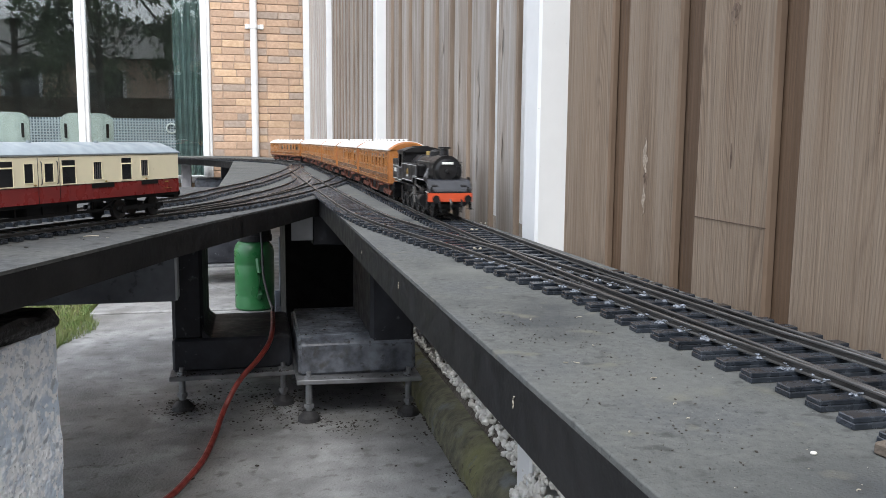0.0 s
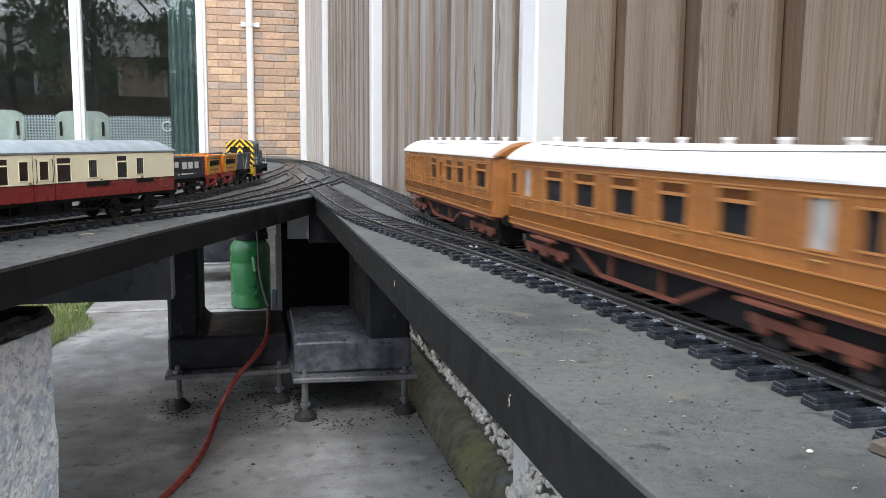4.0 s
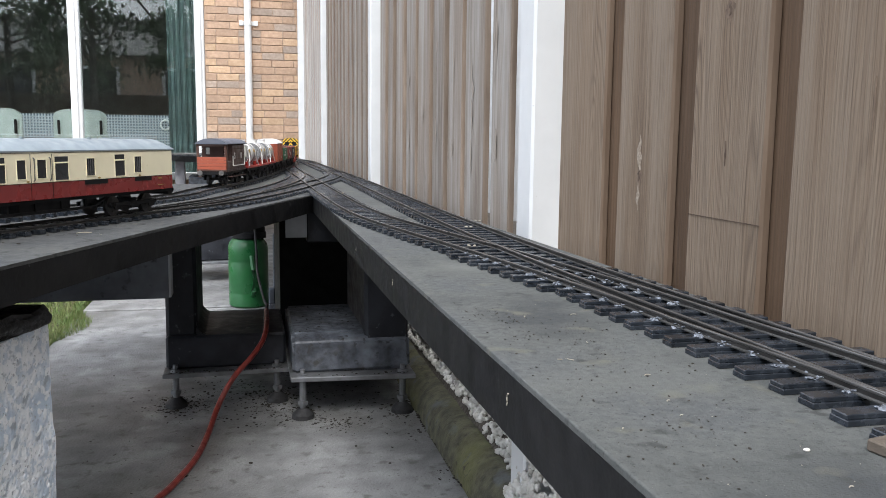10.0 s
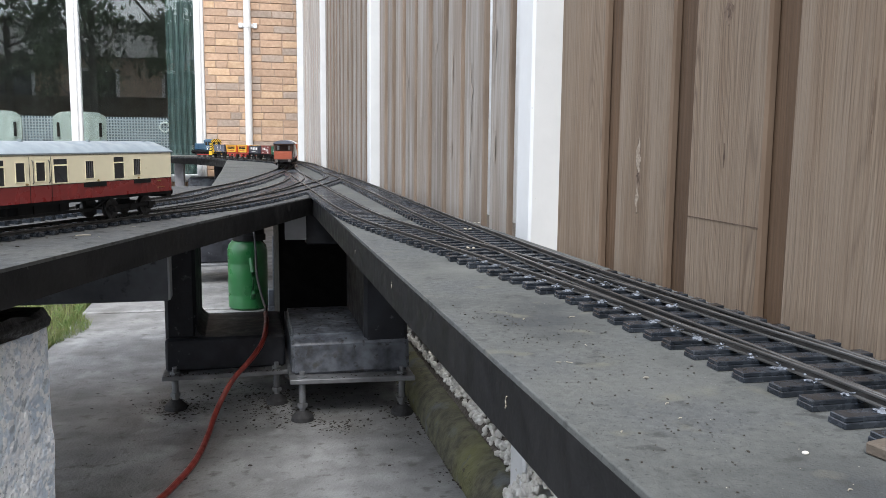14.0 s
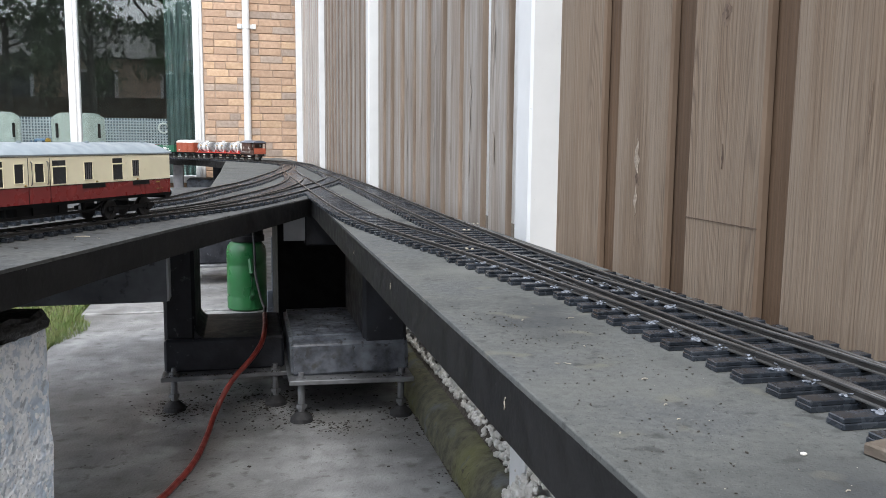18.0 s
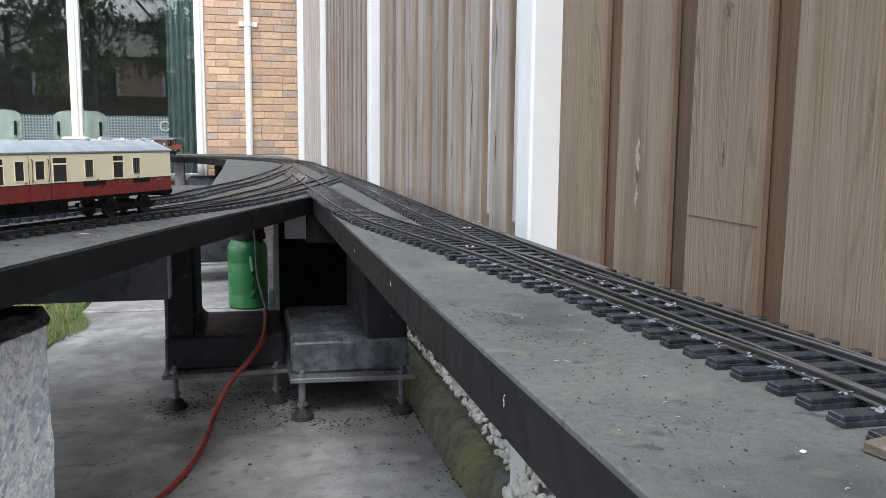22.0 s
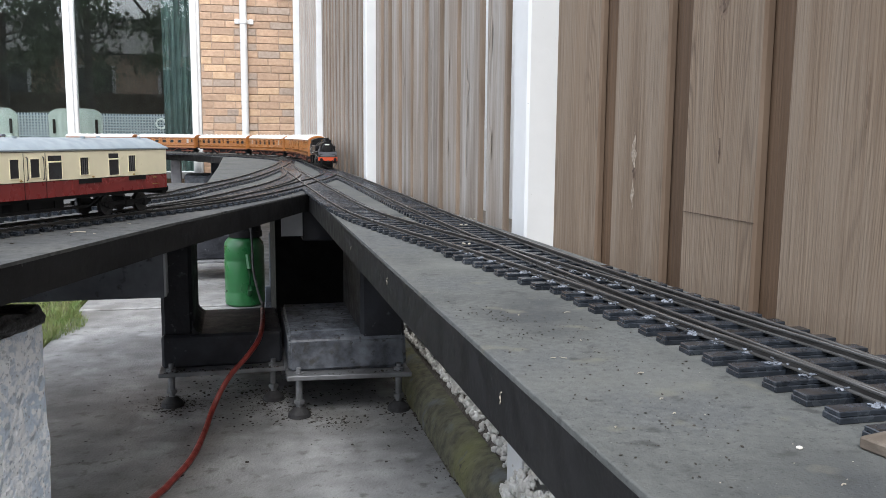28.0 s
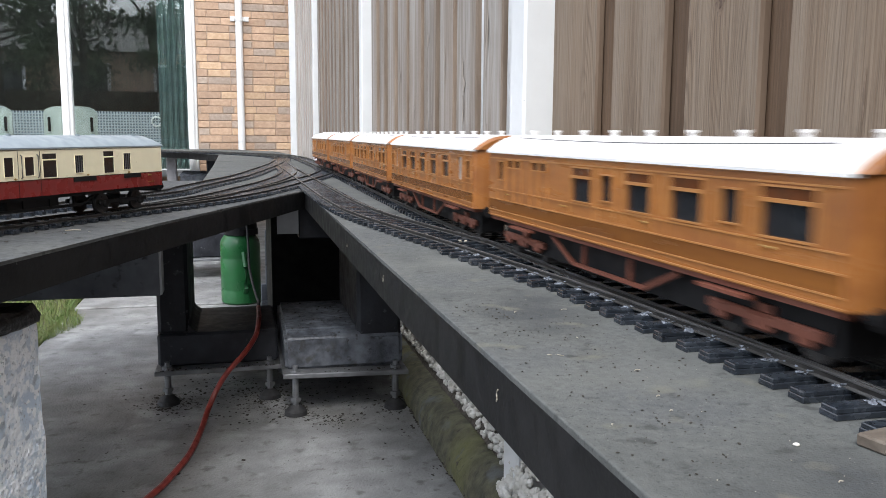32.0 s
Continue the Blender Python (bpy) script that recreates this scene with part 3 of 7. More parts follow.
thing("ring", "white metal ring hanging before the checked cloth", "ring", pose(-0.71, WALL_Y + 0.825, 0.735), data=mesh("ring", bm, M_WHITE, True))

# white conduit with its clamp on the bricks
pipe = thing("downpipe", "white plastic pipe clamped to the brick wall", "pipe")
bm = B()
cyl(bm, 0.029, 2.3, 0.031, WALL_Y - 0.029, 1.4, seg=20)
part("pipe", bm, M_WHITE, pipe, smooth=True)
for z in (1.557, 0.35):
    bm = B()
    box(bm, 0.125, 0.012, 0.035, 0.037, WALL_Y - 0.005, z, bev=0.003)
    cyl(bm, 0.033, 0.035, 0.031, WALL_Y - 0.029, z, seg=20)
    part("clamp", bm, M_WHITE, pipe)
    for dx in (-0.058, 0.058):
        bm = B()
        box(bm, 0.034, 0.02, 0.04, 0.037 + dx, WALL_Y - 0.012, z, bev=0.004)
        part("screw_lug", bm, M_WHITE, pipe)

# ---- fence ----
def board(parent, y0, y1, dx=0.0, material=None, z0=0.115, z1=2.3, thick=0.02, lean=0.0, wob=0.0, turn=0.0, edge=None):
    """One upright plank of the fence, its long edges a little uneven."""
    bm = B()
    n = 14
    w = y1 - y0
    L, R_ = [], []
    ph = rng.random() * 9
    for i in range(n + 1):
        z = z0 + (z1 - z0) * i / n
        e0 = wob * (noise.noise((ph, z * 1.7, 0)) + 0.4 * noise.noise((ph, z * 7, 3)))
        e1 = wob * (noise.noise((ph + 5, z * 1.7, 0)) + 0.4 * noise.noise((ph + 5, z * 7, 3)))
        L.append([bm.verts.new((0.0, -w / 2 + e0 + 0.002, z)), bm.verts.new((0.003, -w / 2 + e0, z)), bm.verts.new((thick, -w / 2 + e0, z))])
        R_.append([bm.verts.new((0.0, w / 2 + e1 - 0.002, z)), bm.verts.new((0.003, w / 2 + e1, z)), bm.verts.new((thick, w / 2 + e1, z))])
    for i in range(n):
        a, b, c, d = L[i], L[i + 1], R_[i], R_[i + 1]
        for quad in ((a[0], c[0], d[0], b[0]), (a[2], b[2], d[2], c[2]), (a[0], b[0], b[1], a[1]), (a[1], b[1], b[2], a[2]),
                     (c[0], c[1], d[1], d[0]), (c[1], c[2], d[2], d[1])):
            bm.faces.new(quad)
    for s, e in ((L[0], R_[0]), (L[-1], R_[-1])):
        bm.faces.new((s[0], s[1], s[2], e[2], e[1], e[0]))
    bm.normal_update()
    for f in bm.faces:
        f.material_index = 1 if abs(f.normal.y) > 0.5 else 0
    o = part("board", bm, material or M_BOARD, parent)
    o.data.materials.append(edge or M_BOARD_EDGE)
    o.matrix_basis = pose(FENCE_X + dx, (y0 + y1) / 2, 0, lean * 57.3, 0, -turn)
    return o


fence_near = thing("garden_fence", "brown stained wooden fence of upright boards with dark recessed gaps", "fence")
for y0, y1 in ((1.008, 1.17), (0.832, 0.962), (0.660, 0.788), (0.470, 0.623), (0.30, 0.442), (0.12, 0.272)):
    board(fence_near, y0, y1, wob=0.003, thick=0.009, edge=M_BOARD_SIDE)
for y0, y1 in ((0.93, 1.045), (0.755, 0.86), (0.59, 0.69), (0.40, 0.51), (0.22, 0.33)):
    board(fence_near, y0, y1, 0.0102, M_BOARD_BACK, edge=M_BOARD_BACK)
y = 0.1
while y > -9:
    board(fence_near, y - 0.15, y, thick=0.009, edge=M_BOARD_SIDE)
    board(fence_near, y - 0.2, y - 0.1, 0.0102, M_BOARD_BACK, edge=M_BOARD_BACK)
    y -= 0.178
for z in (0.35, 1.15, 1.95):
    bm = B()
    box(bm, 0.04, 10.2, 0.07, FENCE_X + 0.082, -3.93, z)
    part("rail", bm, M_BOARD_BACK, fence_near)

fence_mid = thing("garden_fence", "weathered grey-brown fence panel of uneven upright boards with light gaps", "fence")
edges = [(2.72, 2.885, 0, 0), (2.574, 2.725, 0, 0), (2.394, 2.578, 0, 0), (2.228, 2.398, 0, 0), (2.05, 2.232, 0, 0), (1.885, 2.054, 0, 0.001),
         (1.725, 1.889, 0, 0.001), (1.556, 1.729, 0, -0.002), (1.40, 1.526, 0, 0.001)]
for y0, y1, dx, ln in edges:
    board(fence_mid, y0, y1, dx, M_BOARD_GREY, wob=0.006, lean=ln, turn=2.2 + 1.8 * rng.random(), thick=0.011)
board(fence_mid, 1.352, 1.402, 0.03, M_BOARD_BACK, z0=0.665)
for z in (0.35, 1.95):
    bm = B()
    box(bm, 0.04, 1.6, 0.07, FENCE_X + 0.062, 2.08, z)
    part("rail", bm, M_BOARD_GREY, fence_mid)

fence_far = thing("garden_fence", "pale grey weathered fence panel of narrow upright boards", "fence")
y = 3.0
while y < 4.80:
    w = 0.13 + 0.05 * rng.random()
    board(fence_far, y, min(y + w, 4.825), 0.0, M_BOARD_GREY, wob=0.004, turn=1.6 + 1.5 * rng.random(), edge=M_BOARD_EDGE)
    y += w * 0.97
fence_end = thing("garden_fence", "pale grey fence panel of narrow upright boards meeting the house", "fence")
y = 4.9
while y < 6.66:
    w = 0.14 + 0.06 * rng.random()
    board(fence_end, y, min(y + w, 6.69), 0.0, M_BOARD_FAR, wob=0.004, turn=1.2 + 1.5 * rng.random(), edge=M_BOARD_FAR)
    y += w * 0.97
for f, y0, y1 in ((fence_far, 2.98, 4.9), (fence_end, 4.98, 6.7)):
    bm = B()
    box(bm, 0.04, y1 - y0, 0.07, FENCE_X + 0.062, (y0 + y1) / 2, 1.95)
    part("rail", bm, M_BOARD_FAR, f)
for y0, y1, proud in ((1.158, 1.223, 0.045), (2.885, 2.95, 0.03), (4.83, 4.895, 0.025), (6.72, 6.775, 0.04), (-0.6, -0.52, 0.04), (-2.4, -2.32, 0.04)):
    bm = B()
    box(bm, 0.09, y1 - y0, 2.4, FENCE_X + 0.045 - proud, (y0 + y1) / 2, 1.2, bev=0.004)
    thing("fence_post", "white painted square fence post", "post", group="white fence posts", data=mesh("fence_post", bm, M_WHITE))
bm = B()
box(bm, 0.02, 0.088, 2.3, FENCE_X + 0.012, 1.316, 1.27, bev=0.002)
thing("fence_plank", "white painted plank beside a fence post", "plank", data=mesh("fence_plank", bm, M_WHITE))
bm = B()
box(bm, 0.03, 0.42, 2.4, FENCE_X + 0.02, 7.0, 1.2, bev=0.003)
thing("fence_closing_board", "pale grey board closing the fence at the house", "board", data=mesh("fence_closing_board", bm, M_BOARD_FAR))

# White backdrop added beyond the fence so that daylight seems to fill its gaps.
bm = B()
box(bm, 0.1, 12.0, 2.6, 2.2, 3.0, 1.27)
thing("garden_wall", "white backdrop added beyond the fence for bright gaps", "wall", kind="structure", data=mesh("garden_wall", bm, M_WHITE))

# ---- track plan ----
CX, CY, RA, RB = -2.08, 4.36, 2.4, 2.3
Y_END, X_END = -3.6, 0.32 - 6.69
LOOP = spline([(0.335, -1.2), (0.34, 0.0), (0.336, 0.4), (0.318, 0.8), (0.312, 1.3), (0.319, 1.9), (0.326, 2.5), (0.324, 3.2), (0.32, 3.9), (0.32, 4.36)])
# in the order in which the steam train runs: along the wall, round the corner, down the fence, round the garden
LOOP = LOOP[::-1]
cyb = Y_END + RA
cxl = X_END + RA
LINE_A = arc(CX, CY, RA, 90, 0)[:-1] + LOOP
x_low = LOOP[-1].x
LINE_A += [Vector((x_low + (0.32 - x_low) * k / 10, -1.2 + (cyb + 1.2) * k / 10, 0)) for k in range(1, 10)] if cyb < -1.2 - 1e-6 else []
LINE_A += arc(CX, cyb, RA, 0, -90)
LINE_A += [Vector((CX + (cxl - CX) * k / 30, Y_END, 0)) for k in range(1, 30)] + arc(cxl, cyb, RA, -90, -180)
LINE_A += [Vector((X_END, cyb + (CY - cyb) * k / 80, 0)) for k in range(1, 80)] + arc(cxl, CY, RA, 180, 90)
LINE_A += [Vector((cxl + (CX - cxl) * k / 30, CY + RA, 0)) for k in range(1, 31)]
LINE_B = spline([(-2.15, -2.6), (-1.45, -0.75), (-1.0, 0.18), (-0.69, 0.85), (-0.36, 1.5), (-0.165, 1.88), (-0.115, 2.08), (-0.055, 2.34), (-0.005, 2.55), (0.042, 2.83), (0.092, 3.18), (0.142, 3.55), (0.185, 3.95), (0.219, 4.36)])
LINE_B += arc(CX, CY, RB, 0, 90)[1:] + [Vector((CX - 0.05 * k, CY + RB, 0)) for k in range(1, 110)]
LINE_F = spline([(0.3355, 0.34), (0.3335, 0.40), (0.3285, 0.455), (0.321, 0.52), (0.309, 0.66), (0.288, 0.81), (0.262, 0.98), (0.229, 1.17), (0.2, 1.38), (0.188, 1.64), (0.184, 2.03), (0.182, 2.36), (0.18, 2.85), (0.178, 3.35), (0.19, 3.9), (0.219, 4.36)])
LINE_S = spline([(-1.45, -1.5), (-1.0, -0.15), (-0.74, 0.46), (-0.46, 1.0), (-0.30, 1.282), (-0.164, 1.521), (-0.10, 1.66), (-0.045, 1.80), (0.017, 2.03), (0.078, 2.27), (0.137, 2.6), (0.172, 2.95), (0.179, 3.4)])
LINE_C = spline([(-0.20, 1.455), (-0.105, 1.60), (-0.045, 1.71), (0.02, 1.86), (0.10, 2.10), (0.17, 2.36), (0.245, 2.64), (0.305, 2.98), (0.324, 3.4)])

SL_H, RAIL_H = 0.006, 0.0056
RAIL_TOP = DECK_Z + SL_H + RAIL_H
RAIL = [(-0.0022, 0), (0.0022, 0), (0.0022, 0.0008), (0.0006, 0.0013), (0.0006, 0.0037), (0.0013, 0.0042), (0.0013, 0.0053), (0.0009, 0.0056),
        (-0.0009, 0.0056), (-0.0013, 0.0053), (-0.0013, 0.0042), (-0.0006, 0.0037), (-0.0006, 0.0013), (-0.0022, 0.0008)]


def lengths(pts):
    s = [0.0]
    for a, b in zip(pts, pts[1:]):
        s.append(s[-1] + (b - a).length)
    return np.array(s)


class Line:
    """A line in plan that can be asked for the point at a distance along it."""
    def __init__(self, pts):
        self.p = np.array([(q.x, q.y) for q in pts])
        self.s = lengths(pts)

    def at(self, s):
        return Vector((float(np.interp(s, self.s, self.p[:, 0])), float(np.interp(s, self.s, self.p[:, 1])), 0))

    def near(self, y, upto=1e9):
        """The distance along the line at which it first comes to that y from below (a falling line: from above)."""
        return float(self.s[int(np.argmin(np.abs(self.p[:, 1] - y) + 100 * (self.p[:, 0] < -0.9)))])


bm = B()
box(bm, 0.08, 0.0115, 0.0034, 0, 0, 0.0017, bev=0.0004)
box(bm, 0.0794, 0.0102, 0.0028, 0, 0.0003, SL_H - 0.0014, bev=0.0005)
SLEEPER = mesh("sleeper", bm, M_SLEEPER)
bm = B()
box(bm, 0.112, 0.0132, 0.0034, 0, 0, 0.0017, bev=0.0004)
box(bm, 0.1112, 0.0115, 0.0028, 0, 0.0003, SL_H - 0.0014, bev=0.0005)
SLEEPER_LONG = mesh("sleeper", bm, M_SLEEPER)


def track(name, pts, label, pick, dz=0.0, skip=None, blobs=None):
    """Rails as two swept bars, sleepers one by one where pick(p) holds and joined elsewhere."""
    tr = thing(name, label, "model track", group="garden railway tracks")
    line = Line(pts)
    for side, sgn in (("rail", -1), ("rail", 1)):
        out = []
        for i, p in enumerate(pts):
            a, b = pts[max(0, i - 1)], pts[min(len(pts) - 1, i + 1)]
            d = (b - a).normalized()
            out.append((p.x + d.y * sgn * 0.0242, p.y - d.x * sgn * 0.0242, DECK_Z + SL_H - dz * 0.7))
        bm = B()
        sweep(bm, out, RAIL)
        bm.normal_update()
        # head and foot get the highlight tone, the web stays dark
        for f in bm.faces:
            up = f.calc_center_median().z - DECK_Z - SL_H
            f.material_index = 1 if up > 0.0041 or up < 0.0011 else 0
        part("rail", bm, M_RAIL, tr).data.materials.append(M_RAIL_HEAD)
    rest = []
    s = 0.012
    while s < line.s[-1]:
        p, q = line.at(s), line.at(s + 0.01)
        a = math.atan2(q.y - p.y, q.x - p.x) - math.pi / 2 + rng.gauss(0, 0.012)
        if not (skip and skip(p)):
            m = Matrix.Translation((p.x, p.y, DECK_Z + dz)) @ Matrix.Rotation(a, 4, "Z")
            if pick(p):
                o = part("sleeper", SLEEPER, None, tr)
                o.matrix_basis = m
            else:
                rest.append(m)
        s += 0.0264
    if rest:
        verts, faces = [], []
        base = [(x, y, z) for z in (0, SL_H) for x, y in ((-0.04, -0.005), (0.04, -0.005), (0.04, 0.005), (-0.04, 0.005))]
        for m in rest:
            k = len(verts)
            verts += [tuple(m @ Vector(v)) for v in base]
            faces += [(k + 4, k + 5, k + 6, k + 7), (k, k + 1, k + 5, k + 4), (k + 1, k + 2, k + 6, k + 5), (k + 2, k + 3, k + 7, k + 6), (k + 3, k, k + 4, k + 7)]
        me = bpy.data.meshes.new("sleeper_bed")
        me.from_pydata(verts, [], faces)
        me.materials.append(M_SLEEPER)
        tagged(part("sleeper_bed", me, None, tr), kind="stuff")
    return tr


merge = lambda p: 0.225 < p.y < 0.94 and p.x > 0.2
main_track = track("main_track", LINE_A, "long main track of dark rails on black sleepers along the fence", lambda p: p.x > 0 and 0.1 < p.y < 4.2, skip=merge)
track("siding_track", LINE_B, "curved track of dark rails joining the wall curve", lambda p: 1.7 < p.y < 4.2 and p.x > -0.4, 0.0002)
track("junction_track", LINE_F, "track leaving the main line through a turnout", lambda p: p.y < 4, 0.0004, skip=merge)
track("coach_track", LINE_S, "track on which the cream and red coach stands", lambda p: 0.7 < p.y < 3.2, 0.0006)
track("crossing_track", LINE_C, "track crossing over to the main line", lambda p: p.y < 3.2, 0.0008)
# shared long sleepers of the turnout
turnout_rows = []
y = 0.2358
while y < 0.94:
    turnout_rows.append(y)
    xf = float(np.interp(y, [p.y for p in LINE_F], [p.x for p in LINE_F])) if y > 0.53 else 0.325
    xa = float(np.interp(y, [p.y for p in LOOP[::-1]], [p.x for p in LOOP[::-1]]))
    ends = float(np.interp(y, [0.34, 0.4, 0.45, 0.5, 0.555, 0.61, 0.67], [0.2815, 0.2807, 0.278, 0.275, 0.27, 0.267, 0.265]))
    left, right = ends - 0.0012 + rng.gauss(0, 0.0009) if y < 0.69 else min(xf, xa) - 0.047, xa + (0.052 if y < 0.8 else 0.041)
    o = part("sleeper", SLEEPER_LONG, None, main_track)
    o.matrix_basis = Matrix.Translation(((left + right) / 2, y, DECK_Z)) @ Matrix.Rotation(rng.gauss(0, 0.015), 4, "Z") @ Matrix.Diagonal(((right - left) / 0.112, 1, 1, 1))
    y += 0.0268 + rng.gauss(0, 0.0007)

# ---- decks on which the tracks lie ----
def deck(name, poly, label, top):
    d = thing(name, label, "layout deck", group="railway decks")
    bm = B()
    prism(bm, poly, DECK_Z - 0.004, DECK_Z)
    rim = [e for e in bm.edges if min(v.co.z for v in e.verts) > DECK_Z - 0.001]
    bmesh.ops.bevel(bm, geom=rim, offset=0.0034, segments=4, profile=0.5, affect="EDGES")
    part("top", bm, top, d, "dusty dark grey felted top")
    bm = B()
    prism(bm, poly, DECK_Z - 0.0435, DECK_Z - 0.0042)
    part("board", bm, M_DECK_EDGE, d, "black painted board edge")
    return d


deck("deck_fence_side", [(0.149, -1.2), (0.397, -1.2), (0.397, 0.3), (0.385, 0.85), (0.368, 1.5), (0.372, 2.39), (0.372, 3.7), (0.366, 4.95), (0.27, 6.3), (0.02, 6.9), (-0.36, 7.12),
                         (-2.08, 7.12), (-2.08, 6.5), (-1.2, 6.5), (-0.75, 6.46), (-0.55, 6.36), (-0.324, 5.95), (-0.113, 5.40), (-0.102, 3.66), (-0.102, 2.502), (-0.0955, 2.5), (0.1538, 2.042), (0.1515, 1.2)],
     "dark grey railway deck along the fence and house wall", M_DECK)
deck("deck_branch", [(0.153, 2.044), (-0.0965, 2.502), (-0.62, 2.5), (-1.15, 1.1), (-1.75, -0.6), (-2.75, -3.2), (-1.85, -3.5), (-1.0, -1.1), (-0.612, 0.0), (-0.254, 0.943), (-0.114, 1.348)],
     "dark grey railway deck branching off with sidings", M_DECK_DARK)
# the rest of the loop behind the lens
i0 = next(i for i, p in enumerate(LINE_A) if p.y < -1.2)
i1 = max(i for i, p in enumerate(LINE_A) if p.x < -2.08)
strip = [(p.x, p.y, DECK_Z - 0.025) for p in LINE_A[i0:i1:3]]
d = thing("deck_loop", "narrow dark deck carrying the rest of the garden loop", "layout deck", group="railway decks")
bm = B()
sweep(bm, strip, [(-0.1, 0.025), (0.2, 0.025), (0.2, -0.021), (-0.1, -0.021)])
part("board", bm, M_DECK_EDGE, d)
for i in range(0, len(strip), 14):
    bm = B()
    box(bm, 0.06, 0.06, DECK_Z - 0.02, strip[i][0], strip[i][1], (DECK_Z - 0.08) / 2)
    part("leg", bm, M_STEEL, d)

# ---- trains: each vehicle looks along +y, z = 0 on the rail's top ----
def paint(name, c, rough=0.4, **k):
    return mat(name, c, rough, scale=k.pop("scale", 50), spread=k.pop("spread", 0.35), vary=k.pop("vary", 0.0), **k)


P_TEAK = mat("varnished_teak", (0.365, 0.148, 0.043), 0.3, c2=(0.25, 0.092, 0.026), scale=60, stretch=(1, 0.15, 1), big=0.55, bigscale=14, bigc=(0.19, 0.072, 0.022), vary=0.08)
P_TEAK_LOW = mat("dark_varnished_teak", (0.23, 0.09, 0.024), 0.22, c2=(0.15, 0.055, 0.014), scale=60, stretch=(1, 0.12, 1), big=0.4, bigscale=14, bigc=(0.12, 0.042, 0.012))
P_TOPLIGHT = mat("brown_toplight", (0.12, 0.042, 0.016), 0.15, c2=(0.08, 0.03, 0.012), scale=80)
P_FROST = mat("frosted_pane", (0.42, 0.42, 0.4), 0.35, c2=(0.3, 0.3, 0.29), scale=60)
P_TEAK_LINE = paint("teak_moulding", (0.42, 0.185, 0.058), 0.35)
P_ROOF_WHITE = paint("white_roof", (0.82, 0.81, 0.80), 0.5, big=0.2, bigscale=20)
P_BOGIE = paint("rust_brown_frame", (0.15, 0.045, 0.025), 0.6, bump=0.2)
P_WHEEL = paint("dark_wheel", (0.03, 0.028, 0.028), 0.45, spread=0.6)
P_TYRE = mat("bright_tyre", (0.3, 0.29, 0.28), 0.35, 0.9, scale=40)
P_LOCO = paint("satin_black_engine", (0.006, 0.006, 0.007), 0.42, c2=(0.011, 0.011, 0.012), big=0.35, bigscale=25, bigc=(0.018, 0.017, 0.016), spec=0.3)
P_LINING = paint("pale_grey_lining", (0.6, 0.6, 0.58), 0.5)
P_GREYBAND = paint("grey_lining_band", (0.09, 0.09, 0.095), 0.5)
P_BEAM = paint("orange_red_beam", (0.55, 0.075, 0.025), 0.45)
P_GOLD = paint("crest_gold", (0.34, 0.22, 0.06), 0.4)
P_BRASS = mat("brass_bonnet", (0.55, 0.4, 0.15), 0.3, 0.8, scale=30)
P_STEELROD = mat("dull_steel_rod", (0.11, 0.105, 0.095), 0.5, 0.3, scale=50)
P_CREAM = paint("cream_coach_paint", (0.88, 0.82, 0.6), 0.35, spread=0.12)
P_CRIMSON = paint("crimson_coach_paint", (0.21, 0.026, 0.024), 0.3)
P_ROOF_GREY = paint("grey_coach_roof", (0.235, 0.285, 0.32), 0.5, big=0.35, bigscale=8, bigc=(0.17, 0.205, 0.23))
P_BLUE = paint("rail_blue", (0.022, 0.075, 0.135), 0.4)
P_YELLOW = paint("warning_yellow", (0.80, 0.50, 0.03), 0.4)
P_GREYW = paint("slate_wagon", (0.11, 0.122, 0.155), 0.55)
P_ORANGE = paint("orange_wagon", (0.75, 0.15, 0.03), 0.45)
P_AMBER = paint("amber_wagon", (0.78, 0.44, 0.05), 0.45)
P_DARKW = paint("blue_black_wagon", (0.03, 0.033, 0.045), 0.5)
P_MAROON = paint("maroon_wagon", (0.16, 0.032, 0.028), 0.5)
P_GREENW = paint("green_wagon", (0.018, 0.12, 0.065), 0.45)
P_VANRED = paint("van_red", (0.34, 0.08, 0.042), 0.5)
P_TANK = mat("silver_tank", (0.42, 0.43, 0.44), 0.3, 0.6, c2=(0.28, 0.29, 0.3), scale=25)
P_TANKRED = paint("red_tank_frame", (0.45, 0.04, 0.03), 0.45)
P_BROWN = paint("dark_brown_van", (0.075, 0.035, 0.025), 0.5)
P_LETTER = paint("white_lettering", (0.75, 0.75, 0.72), 0.6)
P_COAL = paint("coal", (0.02, 0.02, 0.02), 0.6, bump=0.8)
P_INSIDE = paint("wagon_inside", (0.09, 0.08, 0.07), 0.8)

wasp = bpy.data.materials.new("wasp_stripes")
wasp.use_nodes = True
wnn, wl = wasp.node_tree.nodes, wasp.node_tree.links
tcw, sep = wnn.new("ShaderNodeTexCoord"), wnn.new("ShaderNodeSeparateXYZ")
wl.new(tcw.outputs["Object"], sep.inputs[0])
ops = []
for op, val in (("ABSOLUTE", 0), ("ADD", 0), ("MULTIPLY", 62.0), ("FRACT", 0), ("GREATER_THAN", 0.5)):
    q = wnn.new("ShaderNodeMath")
    q.operation = op
    q.inputs[1].default_value = val
    ops.append(q)
wl.new(sep.outputs[0], ops[0].inputs[0])
wl.new(ops[0].outputs[0], ops[1].inputs[0])
wl.new(sep.outputs[2], ops[1].inputs[1])
for a, b in zip(ops[1:], ops[2:]):
    wl.new(a.outputs[0], b.inputs[0])
mw = wnn.new("ShaderNodeMix")
mw.data_type = "RGBA"
mw.inputs[6].default_value, mw.inputs[7].default_value = (0.015, 0.015, 0.015, 1), (0.80, 0.52, 0.04, 1)
wl.new(ops[4].outputs[0], mw.inputs[0])
